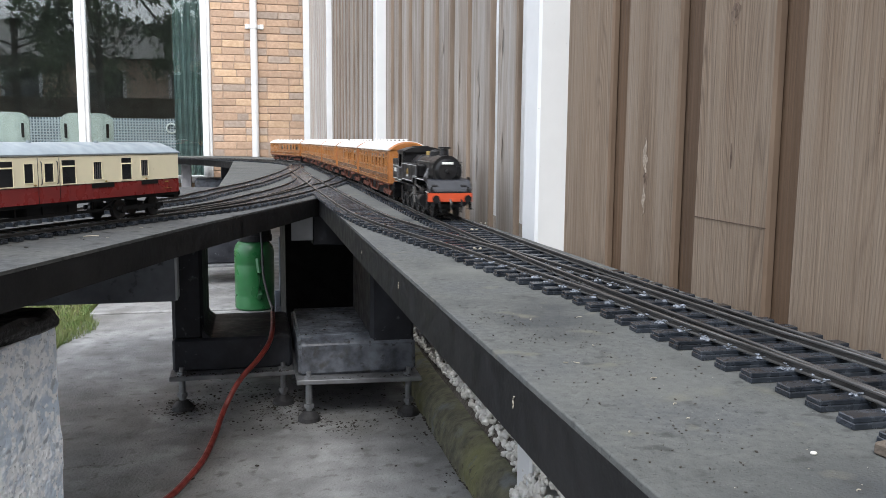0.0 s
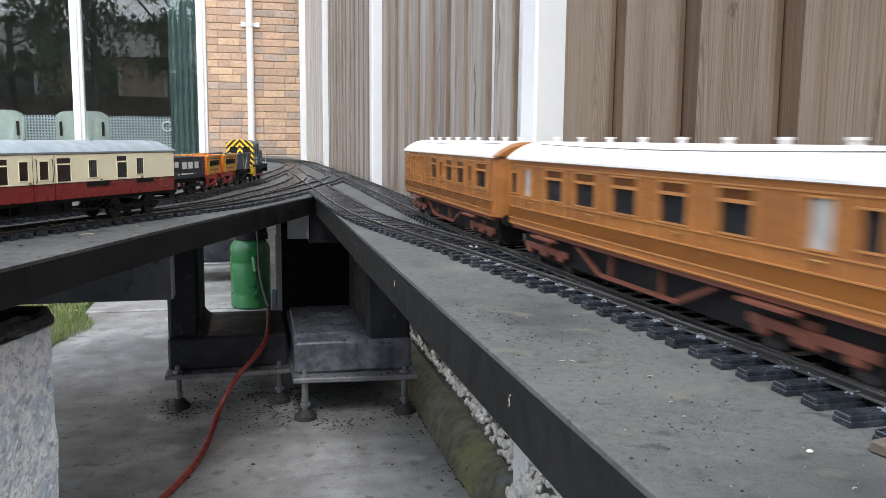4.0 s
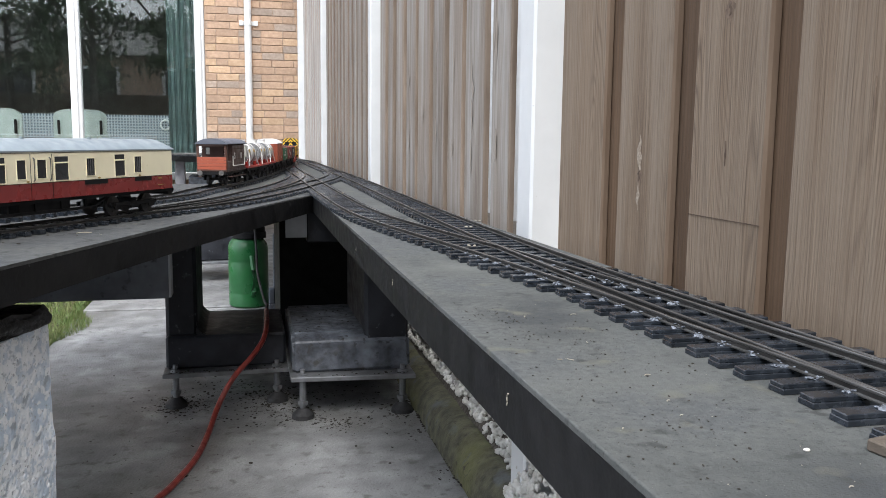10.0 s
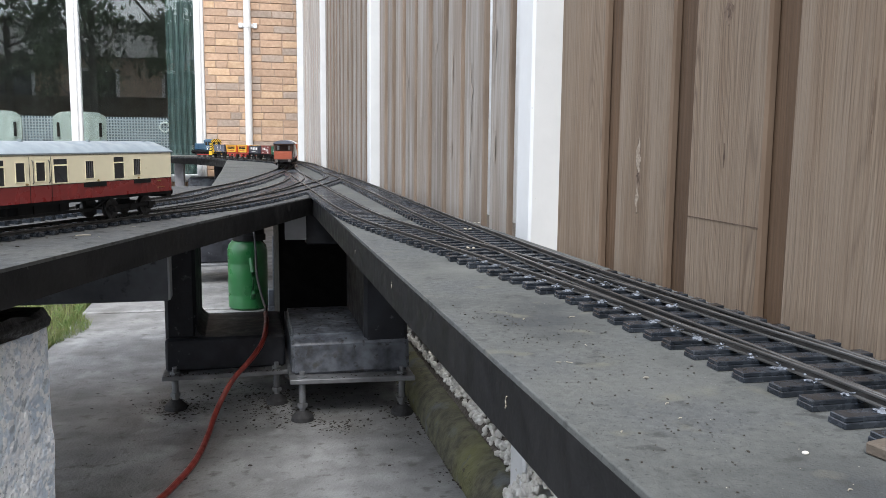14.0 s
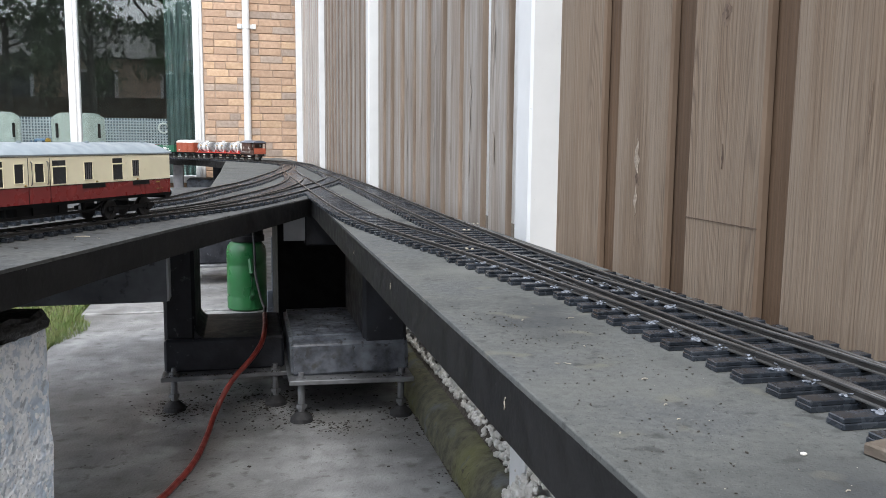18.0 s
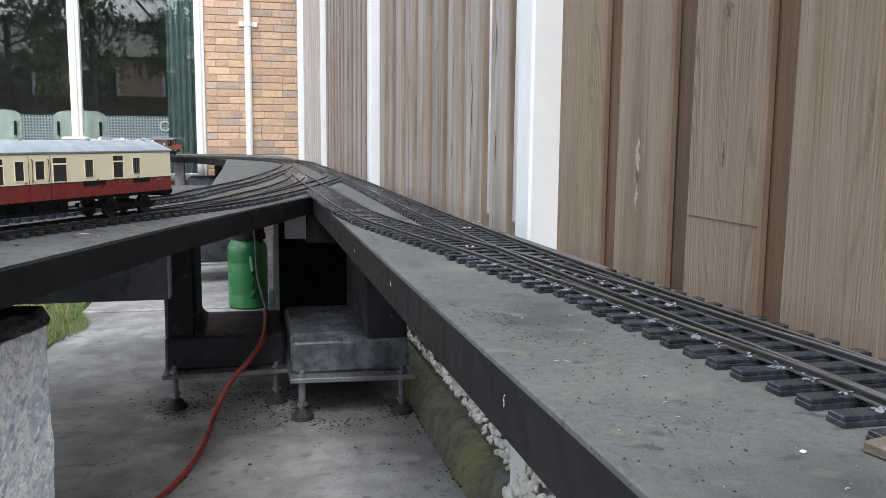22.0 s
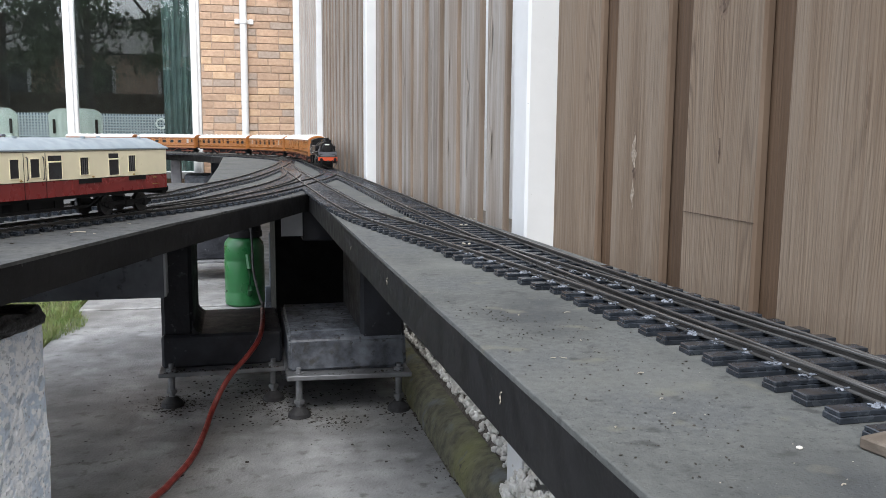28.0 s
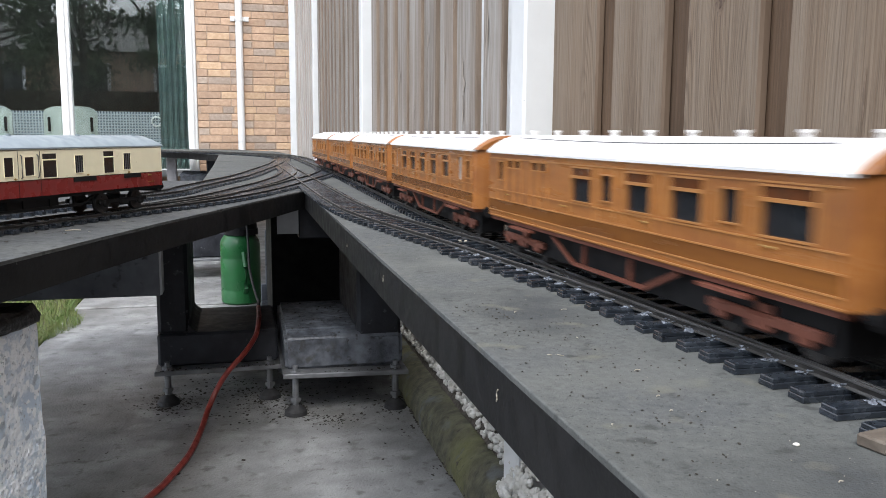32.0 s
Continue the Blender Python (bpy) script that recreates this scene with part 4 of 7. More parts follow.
wl.new(mw.outputs[2], wnn["Principled BSDF"].inputs["Base Color"])
wnn["Principled BSDF"].inputs["Roughness"].default_value = 0.4
P_WASP = wasp


def wall_cells(bm, y0, y1, z0, z1, holes, x, thick):
    """A side wall in the plane x with rectangular openings (y0, y1, z0, z1)."""
    ys = sorted({y0, y1, *[h[0] for h in holes], *[h[1] for h in holes]})
    zs = sorted({z0, z1, *[h[2] for h in holes], *[h[3] for h in holes]})
    for a, b in zip(ys, ys[1:]):
        for c, d in zip(zs, zs[1:]):
            my, mz = (a + b) / 2, (c + d) / 2
            if not any(h[0] < my < h[1] and h[2] < mz < h[3] for h in holes):
                box(bm, thick, b - a, d - c, x, my, mz)
    bmesh.ops.remove_doubles(bm, verts=bm.verts, dist=1e-5)


def roof(bm, half, y0, y1, z0, rise, thick=0.002, seg=14, ends=0.0):
    """A curved roof skin; ends: how far it rounds down at both ends."""
    ys = [y0, y1] if not ends else [y0, y0 + ends * 0.3, y0 + ends, y1 - ends, y1 - ends * 0.3, y1]
    fall = [1, 1] if not ends else [0.35, 0.75, 1, 1, 0.75, 0.35]
    rows = []
    for y, k in zip(ys, fall):
        r = []
        for i in range(seg + 1):
            u = i / seg * 2 - 1
            z = z0 + rise * k * (1 - abs(u) ** 2.4)
            r.append(bm.verts.new((u * half, y, z)))
        rows.append(r)
    for a, b in zip(rows, rows[1:]):
        for i in range(seg):
            bm.faces.new((a[i], a[i + 1], b[i + 1], b[i]))
    low = [bm.verts.new((u, y, z0 - thick)) for u, y in ((-half, y0), (half, y0), (half, y1), (-half, y1))]
    bm.faces.new(rows[0] + [low[1], low[0]])
    bm.faces.new(rows[-1] + [low[2], low[3]])
    bm.faces.new([r[0] for r in rows] + [low[3], low[0]])
    bm.faces.new([r[-1] for r in rows] + [low[2], low[1]])
    bm.faces.new(low)


def wheelset_mesh(r, key, spokes=0, gauge=0.043):
    bm = B()
    cyl(bm, 0.003, gauge, axis="X", seg=8)
    for s in (-1, 1):
        if spokes:
            for i in range(spokes):
                a = i / spokes * math.tau
                box(bm, 0.0025, 0.0028, r * 0.9, s * gauge / 2, 0, 0, Matrix.Rotation(a, 4, "X") @ Matrix.Translation((0, 0, r * 0.45)))
            n = 28
            prof = [(0.84 * r, -0.0028), (r, -0.0028), (r * 1.0, 0.0015), (r * 1.07, 0.0022), (r * 1.07, 0.0032), (0.84 * r, 0.0032)]
            rings = [[bm.verts.new((s * (gauge / 2 + 0.0005) - s * w, q * math.cos(i / n * math.tau), q * math.sin(i / n * math.tau))) for q, w in prof] for i in range(n)]
            for i in range(n):
                for j in range(len(prof)):
                    bm.faces.new((rings[i][j], rings[i][(j + 1) % len(prof)], rings[(i + 1) % n][(j + 1) % len(prof)], rings[(i + 1) % n][j]))
            cyl(bm, r * 0.2, 0.007, s * gauge / 2, axis="X", seg=12)
            box(bm, 0.004, r * 0.5, r * 0.28, s * gauge / 2, 0, -r * 0.62)
        else:
            cyl(bm, r, 0.005, s * gauge / 2, axis="X", seg=22)
            cyl(bm, r * 1.08, 0.0015, s * (gauge / 2 - 0.003), axis="X", seg=22)
            cyl(bm, r * 0.35, 0.008, s * gauge / 2, axis="X", seg=12)
            for i in range(4):
                a = i / 4 * math.tau
                cyl(bm, r * 0.13, 0.0065, s * gauge / 2, r * 0.62 * math.cos(a), r * 0.62 * math.sin(a), axis="X", seg=8)
    return mesh("wheelset", bm, P_WHEEL)


WHEEL = wheelset_mesh(0.0155, "plain")
WHEEL_S = wheelset_mesh(0.014, "plain")
DRIVER = wheelset_mesh(0.0265, "driver", 14)


def buffers(parent, y, z=0.033, dx=0.027, material=None, sgn=1):
    for s in (-1, 1):
        bm = B()
        cyl(bm, 0.0035, 0.012, s * dx, y - sgn * 0.006, z, axis="Y", seg=10)
        cyl(bm, 0.0065, 0.0025, s * dx, y, z, axis="Y", seg=14)
        part("buffer", bm, material or M_BLACK, parent)


ROLLING = []      # wheelset, vehicle's train, radius


def bogie(parent, y, material, wb=0.078):
    bm = B()
    for s in (-1, 1):
        box(bm, 0.004, wb + 0.03, 0.007, s * 0.031, y, 0.0175, bev=0.001)
        for e in (-1, 1):
            box(bm, 0.006, 0.013, 0.012, s * 0.032, y + e * wb / 2, 0.0155, bev=0.002)
        box(bm, 0.005, 0.022, 0.011, s * 0.032, y, 0.0155, bev=0.002)
    box(bm, 0.06, 0.014, 0.008, 0, y, 0.022)
    b = part("bogie", bm, material, parent)
    for e in (-1, 1):
        w = part("wheelset", WHEEL, None, b)
        w.location = (0, y + e * wb / 2, 0.0155)
    return b


WZ0, WZ1 = 0.0695, 0.0888
TEAK_SIDE = {
    "open": [(0.249, 0.017, 0.0735, 0.0915), (0.2094, 0.032, WZ0, WZ1), (0.1487, 0.033, WZ0, WZ1), (0.0889, 0.032, WZ0, WZ1), (0.025, 0.032, WZ0, WZ1), (-0.028, 0.019, 0.0715, 0.0925), (-0.0828, 0.032, WZ0, WZ1),
             (-0.140, 0.032, WZ0, WZ1), (-0.199, 0.032, WZ0, WZ1), (-0.249, 0.017, 0.0735, 0.0915)],
    "brake": [(0.2237, 0.0435, WZ0, WZ1), (0.172, 0.018, 0.0735, 0.0935), (0.1236, 0.036, WZ0, WZ1), (0.06, 0.0345, WZ0, WZ1), (0.010, 0.018, 0.0735, 0.0935), (-0.0353, 0.0357, WZ0, WZ1),
              (-0.119, 0.014, 0.0915, 0.0985), (-0.138, 0.014, 0.0915, 0.0985), (-0.184, 0.014, 0.0915, 0.0985), (-0.204, 0.014, 0.0915, 0.0985), (-0.231, 0.014, 0.0775, 0.0965)],
    "saloon": [(-0.254, 0.0175, 0.071, 0.0917), (-0.216, 0.0185, 0.0695, 0.097), (-0.148, 0.039, WZ0, WZ1), (-0.081, 0.039, WZ0, WZ1), (-0.010, 0.039, WZ0, WZ1), (0.062, 0.036, WZ0, WZ1), (0.135, 0.034, WZ0, WZ1),
               (0.21, 0.0195, 0.0695, 0.097), (0.247, 0.0165, 0.073, 0.0935)],
    "composite": [(0.235, 0.034, WZ0, WZ1), (0.185, 0.033, WZ0, WZ1), (0.1415, 0.016, 0.074, 0.089), (0.073, 0.033, WZ0, WZ1), (0.019, 0.0125, 0.0715, 0.097), (-0.0264, 0.034, WZ0, WZ1), (-0.0864, 0.034, WZ0, WZ1),
                  (-0.1515, 0.034, WZ0, WZ1), (-0.211, 0.034, WZ0, WZ1), (-0.255, 0.014, 0.0745, 0.09)],
}


def pane_mesh(w, h, material=None, cache={}):
    k = (round(w, 4), round(h, 4), material)
    if k not in cache:
        bm = B()
        box(bm, 0.0008, w, h)
        cache[k] = mesh("window", bm, material or M_DARKGLASS)
    return cache[k]


def teak_coach(kind, label):
    c = thing("teak_coach", label, "model coach", group="teak coaches")
    H = 0.268
    wins = TEAK_SIDE[kind]
    holes = [(y - w / 2, y + w / 2, a, b) for y, w, a, b in wins]
    tops = [(y - w / 2 - 0.001, y + w / 2 + 0.001, 0.0912, 0.0975) for y, w, a, b in wins if w > 0.03]
    for s in (-1, 1):
        bm = B()
        wall_cells(bm, -H, H, 0.037, 0.106, holes, s * 0.0415, 0.0025)
        side = part("side_wall", bm, P_TEAK, c)
        bm = B()
        for z in (0.0385, 0.0443, 0.0562, 0.0668, 0.1002, 0.1052):
            box(bm, 0.0009, 2 * H, 0.0011, s * 0.0431, 0, z)
        ys = sorted({round(y + e * (w / 2 + 0.0045), 4) for y, w, a, b in wins for e in (-1, 1)})
        for y in ys:
            box(bm, 0.0009, 0.0012, 0.0334, s * 0.0431, y, 0.0835)
            box(bm, 0.0009, 0.001, 0.0106, s * 0.0431, y, 0.0615)
        for a, b, z0, z1 in holes + tops:
            for y in (a - 0.0006, b + 0.0006):
                box(bm, 0.0013, 0.0012, z1 - z0 + 0.0024, s * 0.0433, y, (z0 + z1) / 2)
            for z in (z0 - 0.0006, z1 + 0.0006):
                box(bm, 0.0013, b - a, 0.0012, s * 0.0433, (a + b) / 2, z)
        part("moulding", bm, P_TEAK_LINE, c, "pale beading of the panels")
        for a, b, z0, z1 in holes:
            o = part("window", pane_mesh(b - a + 0.001, z1 - z0 + 0.001), None, side)
            o.location = (s * 0.041, (a + b) / 2, (z0 + z1) / 2)
            if kind == "saloon" and z1 - z0 > 0.025:
                o.data = pane_mesh(b - a + 0.001, z1 - z0 + 0.001, P_FROST)
        for a, b, z0, z1 in tops:
            o = part("toplight", pane_mesh(b - a, z1 - z0, P_TOPLIGHT), None, side)
            o.location = (s * 0.0425, (a + b) / 2, (z0 + z1) / 2)
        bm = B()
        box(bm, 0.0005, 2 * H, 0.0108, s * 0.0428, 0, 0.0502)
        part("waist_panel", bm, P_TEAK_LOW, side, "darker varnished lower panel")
        for k in range(4):
            bm = B()
            box(bm, 0.0016, 0.008, 0.0014, s * 0.0438, -0.21 + 0.14 * k, 0.0632, bev=0.0004)
            part("door_handle", bm, P_BRASS, c)
        for y in (-0.17, 0.17):
            bm = B()
            box(bm, 0.007, 0.05, 0.0022, s * 0.043, y, 0.031)
            part("step_board", bm, P_BOGIE, c)
        bm = B()
        for e in (-1, 1):
            box(bm, 0.003, 0.05, 0.003, s * 0.036, e * 0.085, 0.022, Matrix.Rotation(e * radians(22), 4, "X"))
        box(bm, 0.003, 0.125, 0.003, s * 0.036, 0, 0.0125)
        box(bm, 0.003, 0.003, 0.018, s * 0.036, -0.04, 0.022)
        box(bm, 0.003, 0.003, 0.018, s * 0.036, 0.04, 0.022)
        part("truss", bm, P_BOGIE, c)
    for e in (-1, 1):
        bm = B()
        n = 9
        pts = [(0.0427 * math.sin(t), e * (H - 0.002 + 0.009 * math.cos(t))) for t in np.linspace(-math.pi / 2, math.pi / 2, n)]
        pts = pts + [(0.0427, e * (H - 0.004)), (-0.0427, e * (H - 0.004))]
        prism(bm, pts if e < 0 else pts[::-1], 0.037, 0.108)
        part("end_wall", bm, P_TEAK, c)
        bm = B()
        arch = [(u * 0.0425, 0.1075 + 0.0168 * (1 - abs(u) ** 2.4)) for u in np.linspace(-1, 1, 15)]
        rows = [[bm.verts.new((x * f, e * yy, 0.1065 + (z - 0.1065) * g)) for x, z in arch] for yy, f, g in ((H - 0.012, 1, 1), (H + 0.003, 0.995, 0.97), (H + 0.0065, 0.9, 0.8))]
        for ra, rb in zip(rows, rows[1:]):
            for i in range(14):
                bm.faces.new((ra[i], ra[i + 1], rb[i + 1], rb[i]))
        bm.faces.new(rows[0]), bm.faces.new(rows[-1])
        bmesh.ops.recalc_face_normals(bm, faces=bm.faces)
        part("end_arch", bm, P_TEAK, c)
        bm = B()
        box(bm, 0.024, 0.006, 0.062, 0, e * (H + 0.009), 0.068, bev=0.002)
        part("gangway", bm, M_BLACK, c, "black corridor connector")
        buffers(c, e * (H + 0.012), 0.034, sgn=e)
    bm = B()
    roof(bm, 0.0455, -H - 0.002, H + 0.002, 0.1075, 0.0175)
    r = part("roof", bm, P_ROOF_WHITE, c, "white curved roof", smooth=True)
    for i in range(9):
        bm = B()
        y = -0.244 + 0.061 * i
        cyl(bm, 0.0028, 0.0045, 0, y, 0.1265, seg=10)
        cyl(bm, 0.0042, 0.0018, 0, y, 0.1288, seg=10)
        part("roof_vent", bm, P_ROOF_WHITE, r)
    for s in (-1, 1):
        bm = B()
        tube(bm, [(s * (0.022 + 0.006 * (1 - (k / 10 - 1) ** 2)), (k / 10 - 1) * 0.235, 0.1075 + 0.0175 * (1 - ((0.022 + 0.006 * (1 - (k / 10 - 1) ** 2)) / 0.0455) ** 2.4)) for k in range(21)], 0.0006, 5)
        part("rain_strip", bm, P_GREYBAND, r, "thin dark rain strip")
    bm = B()
    box(bm, 0.08, 2 * H - 0.004, 0.004, 0, 0, 0.035)
    part("floor_pan", bm, P_BOGIE, c)
    bm = B()
    box(bm, 0.05, 0.09, 0.014, 0, -0.01, 0.026, bev=0.002)
    part("battery_box", bm, P_BOGIE, c)
    # Black block added under the floor in place of the deep shade there.
    bm = B()
    box(bm, 0.03, 2 * H - 0.03, 0.027, 0.012, 0, 0.0205)
    part("centre_beam", bm, M_BLACK, c)
    for e in (-1, 1):
        bogie(c, e * 0.192, P_BOGIE)
    return c


def side_plate(bm, pts, x0, x1):
    """A plate over an outline in y and z, between two planes across."""
    a = [bm.verts.new((x0, y, z)) for y, z in pts]
    b = [bm.verts.new((x1, y, z)) for y, z in pts]
    bm.faces.new(a), bm.faces.new(b)
    for i in range(len(pts)):
        j = (i + 1) % len(pts)
        bm.faces.new((a[i], a[j], b[j], b[i]))
    bmesh.ops.recalc_face_normals(bm, faces=bm.faces)


def stripe(bm, x, pts, w, thick=0.0006):
    """A painted line over the points (y, z) in a plane across."""
    for (y0, z0), (y1, z1) in zip(pts, pts[1:]):
        ln, a = math.hypot(y1 - y0, z1 - z0), math.atan2(z1 - z0, y1 - y0)
        box(bm, thick, ln + w * 0.6, w, x, (y0 + y1) / 2, (z0 + z1) / 2, Matrix.Rotation(a, 4, "X"))


TANK_TOP = [(-0.122, 0.0835), (-0.078, 0.0835), (-0.073, 0.0855), (-0.0715, 0.090), (-0.067, 0.0925), (0.096, 0.0925)]
TANK_LOW = [(0.096, 0.068), (0.066, 0.068), (0.059, 0.0665), (0.054, 0.061), (0.049, 0.0575), (-0.064, 0.0575), (-0.068, 0.0535), (-0.122, 0.0535)]


def steam_engine():
    e = thing("steam_locomotive", "black lined tank engine with an orange-red buffer beam", "model locomotive")
    # frames and running plate
    bm = B()
    for s in (-1, 1):
        box(bm, 0.003, 0.37, 0.02, s * 0.016, -0.005, 0.036)
    box(bm, 0.078, 0.255, 0.003, 0, -0.063, 0.0505)
    for s in (-1, 1):
        box(bm, 0.024, 0.095, 0.003, s * 0.029, 0.112, 0.0665)
    box(bm, 0.078, 0.026, 0.003, 0, 0.182, 0.0465)
    part("frame", bm, P_LOCO, e)
    bm = B()
    box(bm, 0.08, 0.004, 0.017, 0, 0.193, 0.038, bev=0.001)
    b1 = part("buffer_beam", bm, P_BEAM, e, "orange-red buffer beam")
    bm = B()
    box(bm, 0.08, 0.004, 0.017, 0, -0.195, 0.038, bev=0.001)
    part("buffer_beam", bm, P_LOCO, e)
    buffers(e, 0.21, 0.036, 0.0285)
    buffers(e, -0.211, 0.036, 0.0285, sgn=-1)
    bm = B()
    side_plate(bm, [(0.191, 0.047), (0.189, 0.052), (0.178, 0.0665), (0.160, 0.0685), (0.160, 0.064), (0.172, 0.060), (0.18, 0.047)], -0.0385, 0.0385)
    apron = part("footplate", bm, paint("dusty_blue_black", (0.015, 0.018, 0.026), 0.5), e, "dusty blue-black apron over the buffer beam")
    for s in (-1, 1):
        bm = B()
        box(bm, 0.011, 0.0012, 0.0042, s * 0.026, 0.1855, 0.0578, Matrix.Rotation(radians(37), 4, "X"), 0.0005)
        part("apron_slot", bm, M_BLACK, apron)
        bm = B()
        side_plate(bm, [(0.193, 0.052), (0.176, 0.0715), (0.158, 0.0725), (0.158, 0.0665), (0.176, 0.066), (0.19, 0.048)], s * 0.0385, s * 0.0395)
        part("apron_cheek", bm, P_LOCO, apron)
    # boiler, smokebox, door
    bm = B()
    cyl(bm, 0.0255, 0.16, 0, 0.035, 0.083, "Y", 32)
    for y in (0.10, 0.05, 0.0):
        cyl(bm, 0.0259, 0.0015, 0, y, 0.083, "Y", 32)
    part("boiler", bm, P_LOCO, e, smooth=True)
    bm = B()
    cyl(bm, 0.0275, 0.055, 0, 0.138, 0.083, "Y", 32)
    box(bm, 0.036, 0.05, 0.03, 0, 0.138, 0.062, bev=0.003)
    sb = part("smokebox", bm, P_LOCO, e, smooth=True)
    bm = B()
    cyl(bm, 0.0225, 0.006, 0, 0.1675, 0.083, "Y", 32, 0.017)
    cyl(bm, 0.003, 0.006, 0, 0.172, 0.083, "Y", 12)
    part("smokebox_door", bm, P_LOCO, sb, smooth=True)
    bm = B()
    box(bm, 0.02, 0.0015, 0.0042, 0, 0.1703, 0.0965, bev=0.0005)
    part("number_plate", bm, P_LETTER, sb, "pale plate on the smokebox door")
    for z in (0.076, 0.090):
        bm = B()
        box(bm, 0.026, 0.0015, 0.0022, -0.008, 0.1695, z)
        part("hinge_strap", bm, P_LOCO, sb)
    bm = B()
    cyl(bm, 0.0095, 0.014, 0, 0.14, 0.1145, seg=20, r2=0.0078)
    cyl(bm, 0.0112, 0.003, 0, 0.14, 0.1235, seg=20)
    cyl(bm, 0.0115, 0.003, 0, 0.14, 0.1085, seg=20, r2=0.0092)
    part("chimney", bm, P_LOCO, e, smooth=True)
    bm = B()
    cyl(bm, 0.0105, 0.009, 0, 0.06, 0.1105, seg=20)
    ball(bm, 0.0105, 0, 0.06, 0.114, 1, 1, 0.55)
    part("dome", bm, P_LOCO, e, smooth=True)
    bm = B()
    cyl(bm, 0.0055, 0.008, 0, 0.0, 0.112, seg=16)
    part("safety_valve", bm, P_BRASS, e, "brass safety valve bonnet")
    # firebox
    bm = B()
    box(bm, 0.052, 0.07, 0.03, 0, -0.025, 0.093, bev=0.012)
    part("firebox", bm, P_LOCO, e)
    # side tanks, cab, bunker
    for s in (-1, 1):
        bm = B()
        side_plate(bm, TANK_TOP + TANK_LOW, s * 0.0405, s * 0.043)
        tank = part("side_sheet", bm, P_LOCO, e, "black side sheet of tank and cab")
        bm = B()
        box(bm, 0.0165, 0.16, 0.0238, s * 0.0323, 0.0155, 0.0804, bev=0.003)
        part("side_tank", bm, P_LOCO, e)
        bm = B()
        stripe(bm, s * 0.0432, [(y + 0.001, z - 0.0022) for y, z in TANK_TOP], 0.001)
        stripe(bm, s * 0.0432, [(y, z + 0.0022) for y, z in TANK_LOW], 0.001)
        part("lining", bm, P_LINING, tank, "pale lining")
        bm = B()
        for y in (0.0905, -0.1165):
            z0, z1 = (0.0702, 0.0903) if y > 0 else (0.0557, 0.0813)
            box(bm, 0.0004, 0.009, z1 - z0, s * 0.0431, y, (z0 + z1) / 2)
        stripe(bm, s * 0.0431, [(0.068, 0.0685), (0.058, 0.0675), (0.052, 0.0615), (0.047, 0.0585)], 0.0035, 0.0004)
        stripe(bm, s * 0.0431, [(-0.079, 0.0815), (-0.072, 0.0835), (-0.0695, 0.0885), (-0.064, 0.090)], 0.003, 0.0004)
        stripe(bm, s * 0.0431, [(-0.061, 0.0595), (-0.069, 0.0558)], 0.003, 0.0004)
        part("grey_band", bm, P_GREYBAND, tank)
        bm = B()
        cyl(bm, 0.0055, 0.0012, s * 0.0431, -0.002, 0.0765, "X", 14)
        box(bm, 0.0012, 0.013, 0.0045, s * 0.0431, -0.002, 0.0735)
        part("crest", bm, P_GOLD, tank, "small gold crest")
        bm = B()
        box(bm, 0.0012, 0.013, 0.0045, s * 0.0431, -0.002, 0.0685)
        part("crest_foot", bm, P_LINING, tank, "pale lower half of the crest")
        bm = B()
        wall_cells(bm, -0.122, -0.062, 0.0825, 0.116, [(-0.114, -0.081, 0.0826, 0.1085)], s * 0.0405, 0.003)
        part("cab_side", bm, P_LOCO, e)
        bm = B()
        box(bm, 0.003, 0.072, 0.044, s * 0.0405, -0.158, 0.076, bev=0.001)
        bk = part("bunker_side", bm, P_LOCO, e)
        bm = B()
        for z in (0.057, 0.0835):
            box(bm, 0.0006, 0.066, 0.001, s * 0.0422, -0.158, z)
        part("lining", bm, P_LINING, bk, "pale lining")
        bm = B()
        box(bm, 0.0004, 0.012, 0.024, s * 0.0421, -0.131, 0.0702)
        part("grey_band", bm, P_GREYBAND, bk)
        bm = B()
        for i in range(5):
            box(bm, 0.0008, 0.0042, 0.008, s * 0.0423, -0.171 + i * 0.0062, 0.0745)
        part("number_bars", bm, P_LINING, bk)
        bm = B()
        stripe(bm, s * 0.0412, [(0.066, 0.0667), (0.159, 0.0667)], 0.0014)
        stripe(bm, s * 0.0398, [(0.172, 0.0465), (0.195, 0.0465)], 0.0014)
        stripe(bm, s * 0.0394, [(-0.19, 0.0505), (-0.13, 0.0505)], 0.0012)
        part("plate_edge", bm, P_LINING, e)
        # cylinder, valve chest, steam pipe, steps
        bm = B()
        cyl(bm, 0.0105, 0.036, s * 0.035, 0.125, 0.029, "Y", 22)
        cyl(bm, 0.0068, 0.04, s * 0.032, 0.125, 0.044, "Y", 16)
        cyl(bm, 0.0115, 0.003, s * 0.035, 0.1435, 0.029, "Y", 22)
        cyl(bm, 0.0115, 0.003, s * 0.035, 0.1065, 0.029, "Y", 22)
        part("cylinder", bm, P_LOCO, e, smooth=True)
        bm = B()
        box(bm, 0.008, 0.011, 0.024, s * 0.027, 0.125, 0.077, Matrix.Rotation(s * radians(-24), 4, "Y"), 0.002)
        part("steam_pipe", bm, P_GREYBAND, e)
        for y in (0.182, -0.085):
            bm = B()
            box(bm, 0.003, 0.013, 0.03, s * 0.0385, y, 0.03, bev=0.001)
            box(bm, 0.008, 0.013, 0.0015, s * 0.0385, y, 0.0165)
            part("step", bm, P_LOCO, e)
        bm = B()
        box(bm, 0.003, 0.075, 0.003, s * 0.034, 0.072, 0.031)
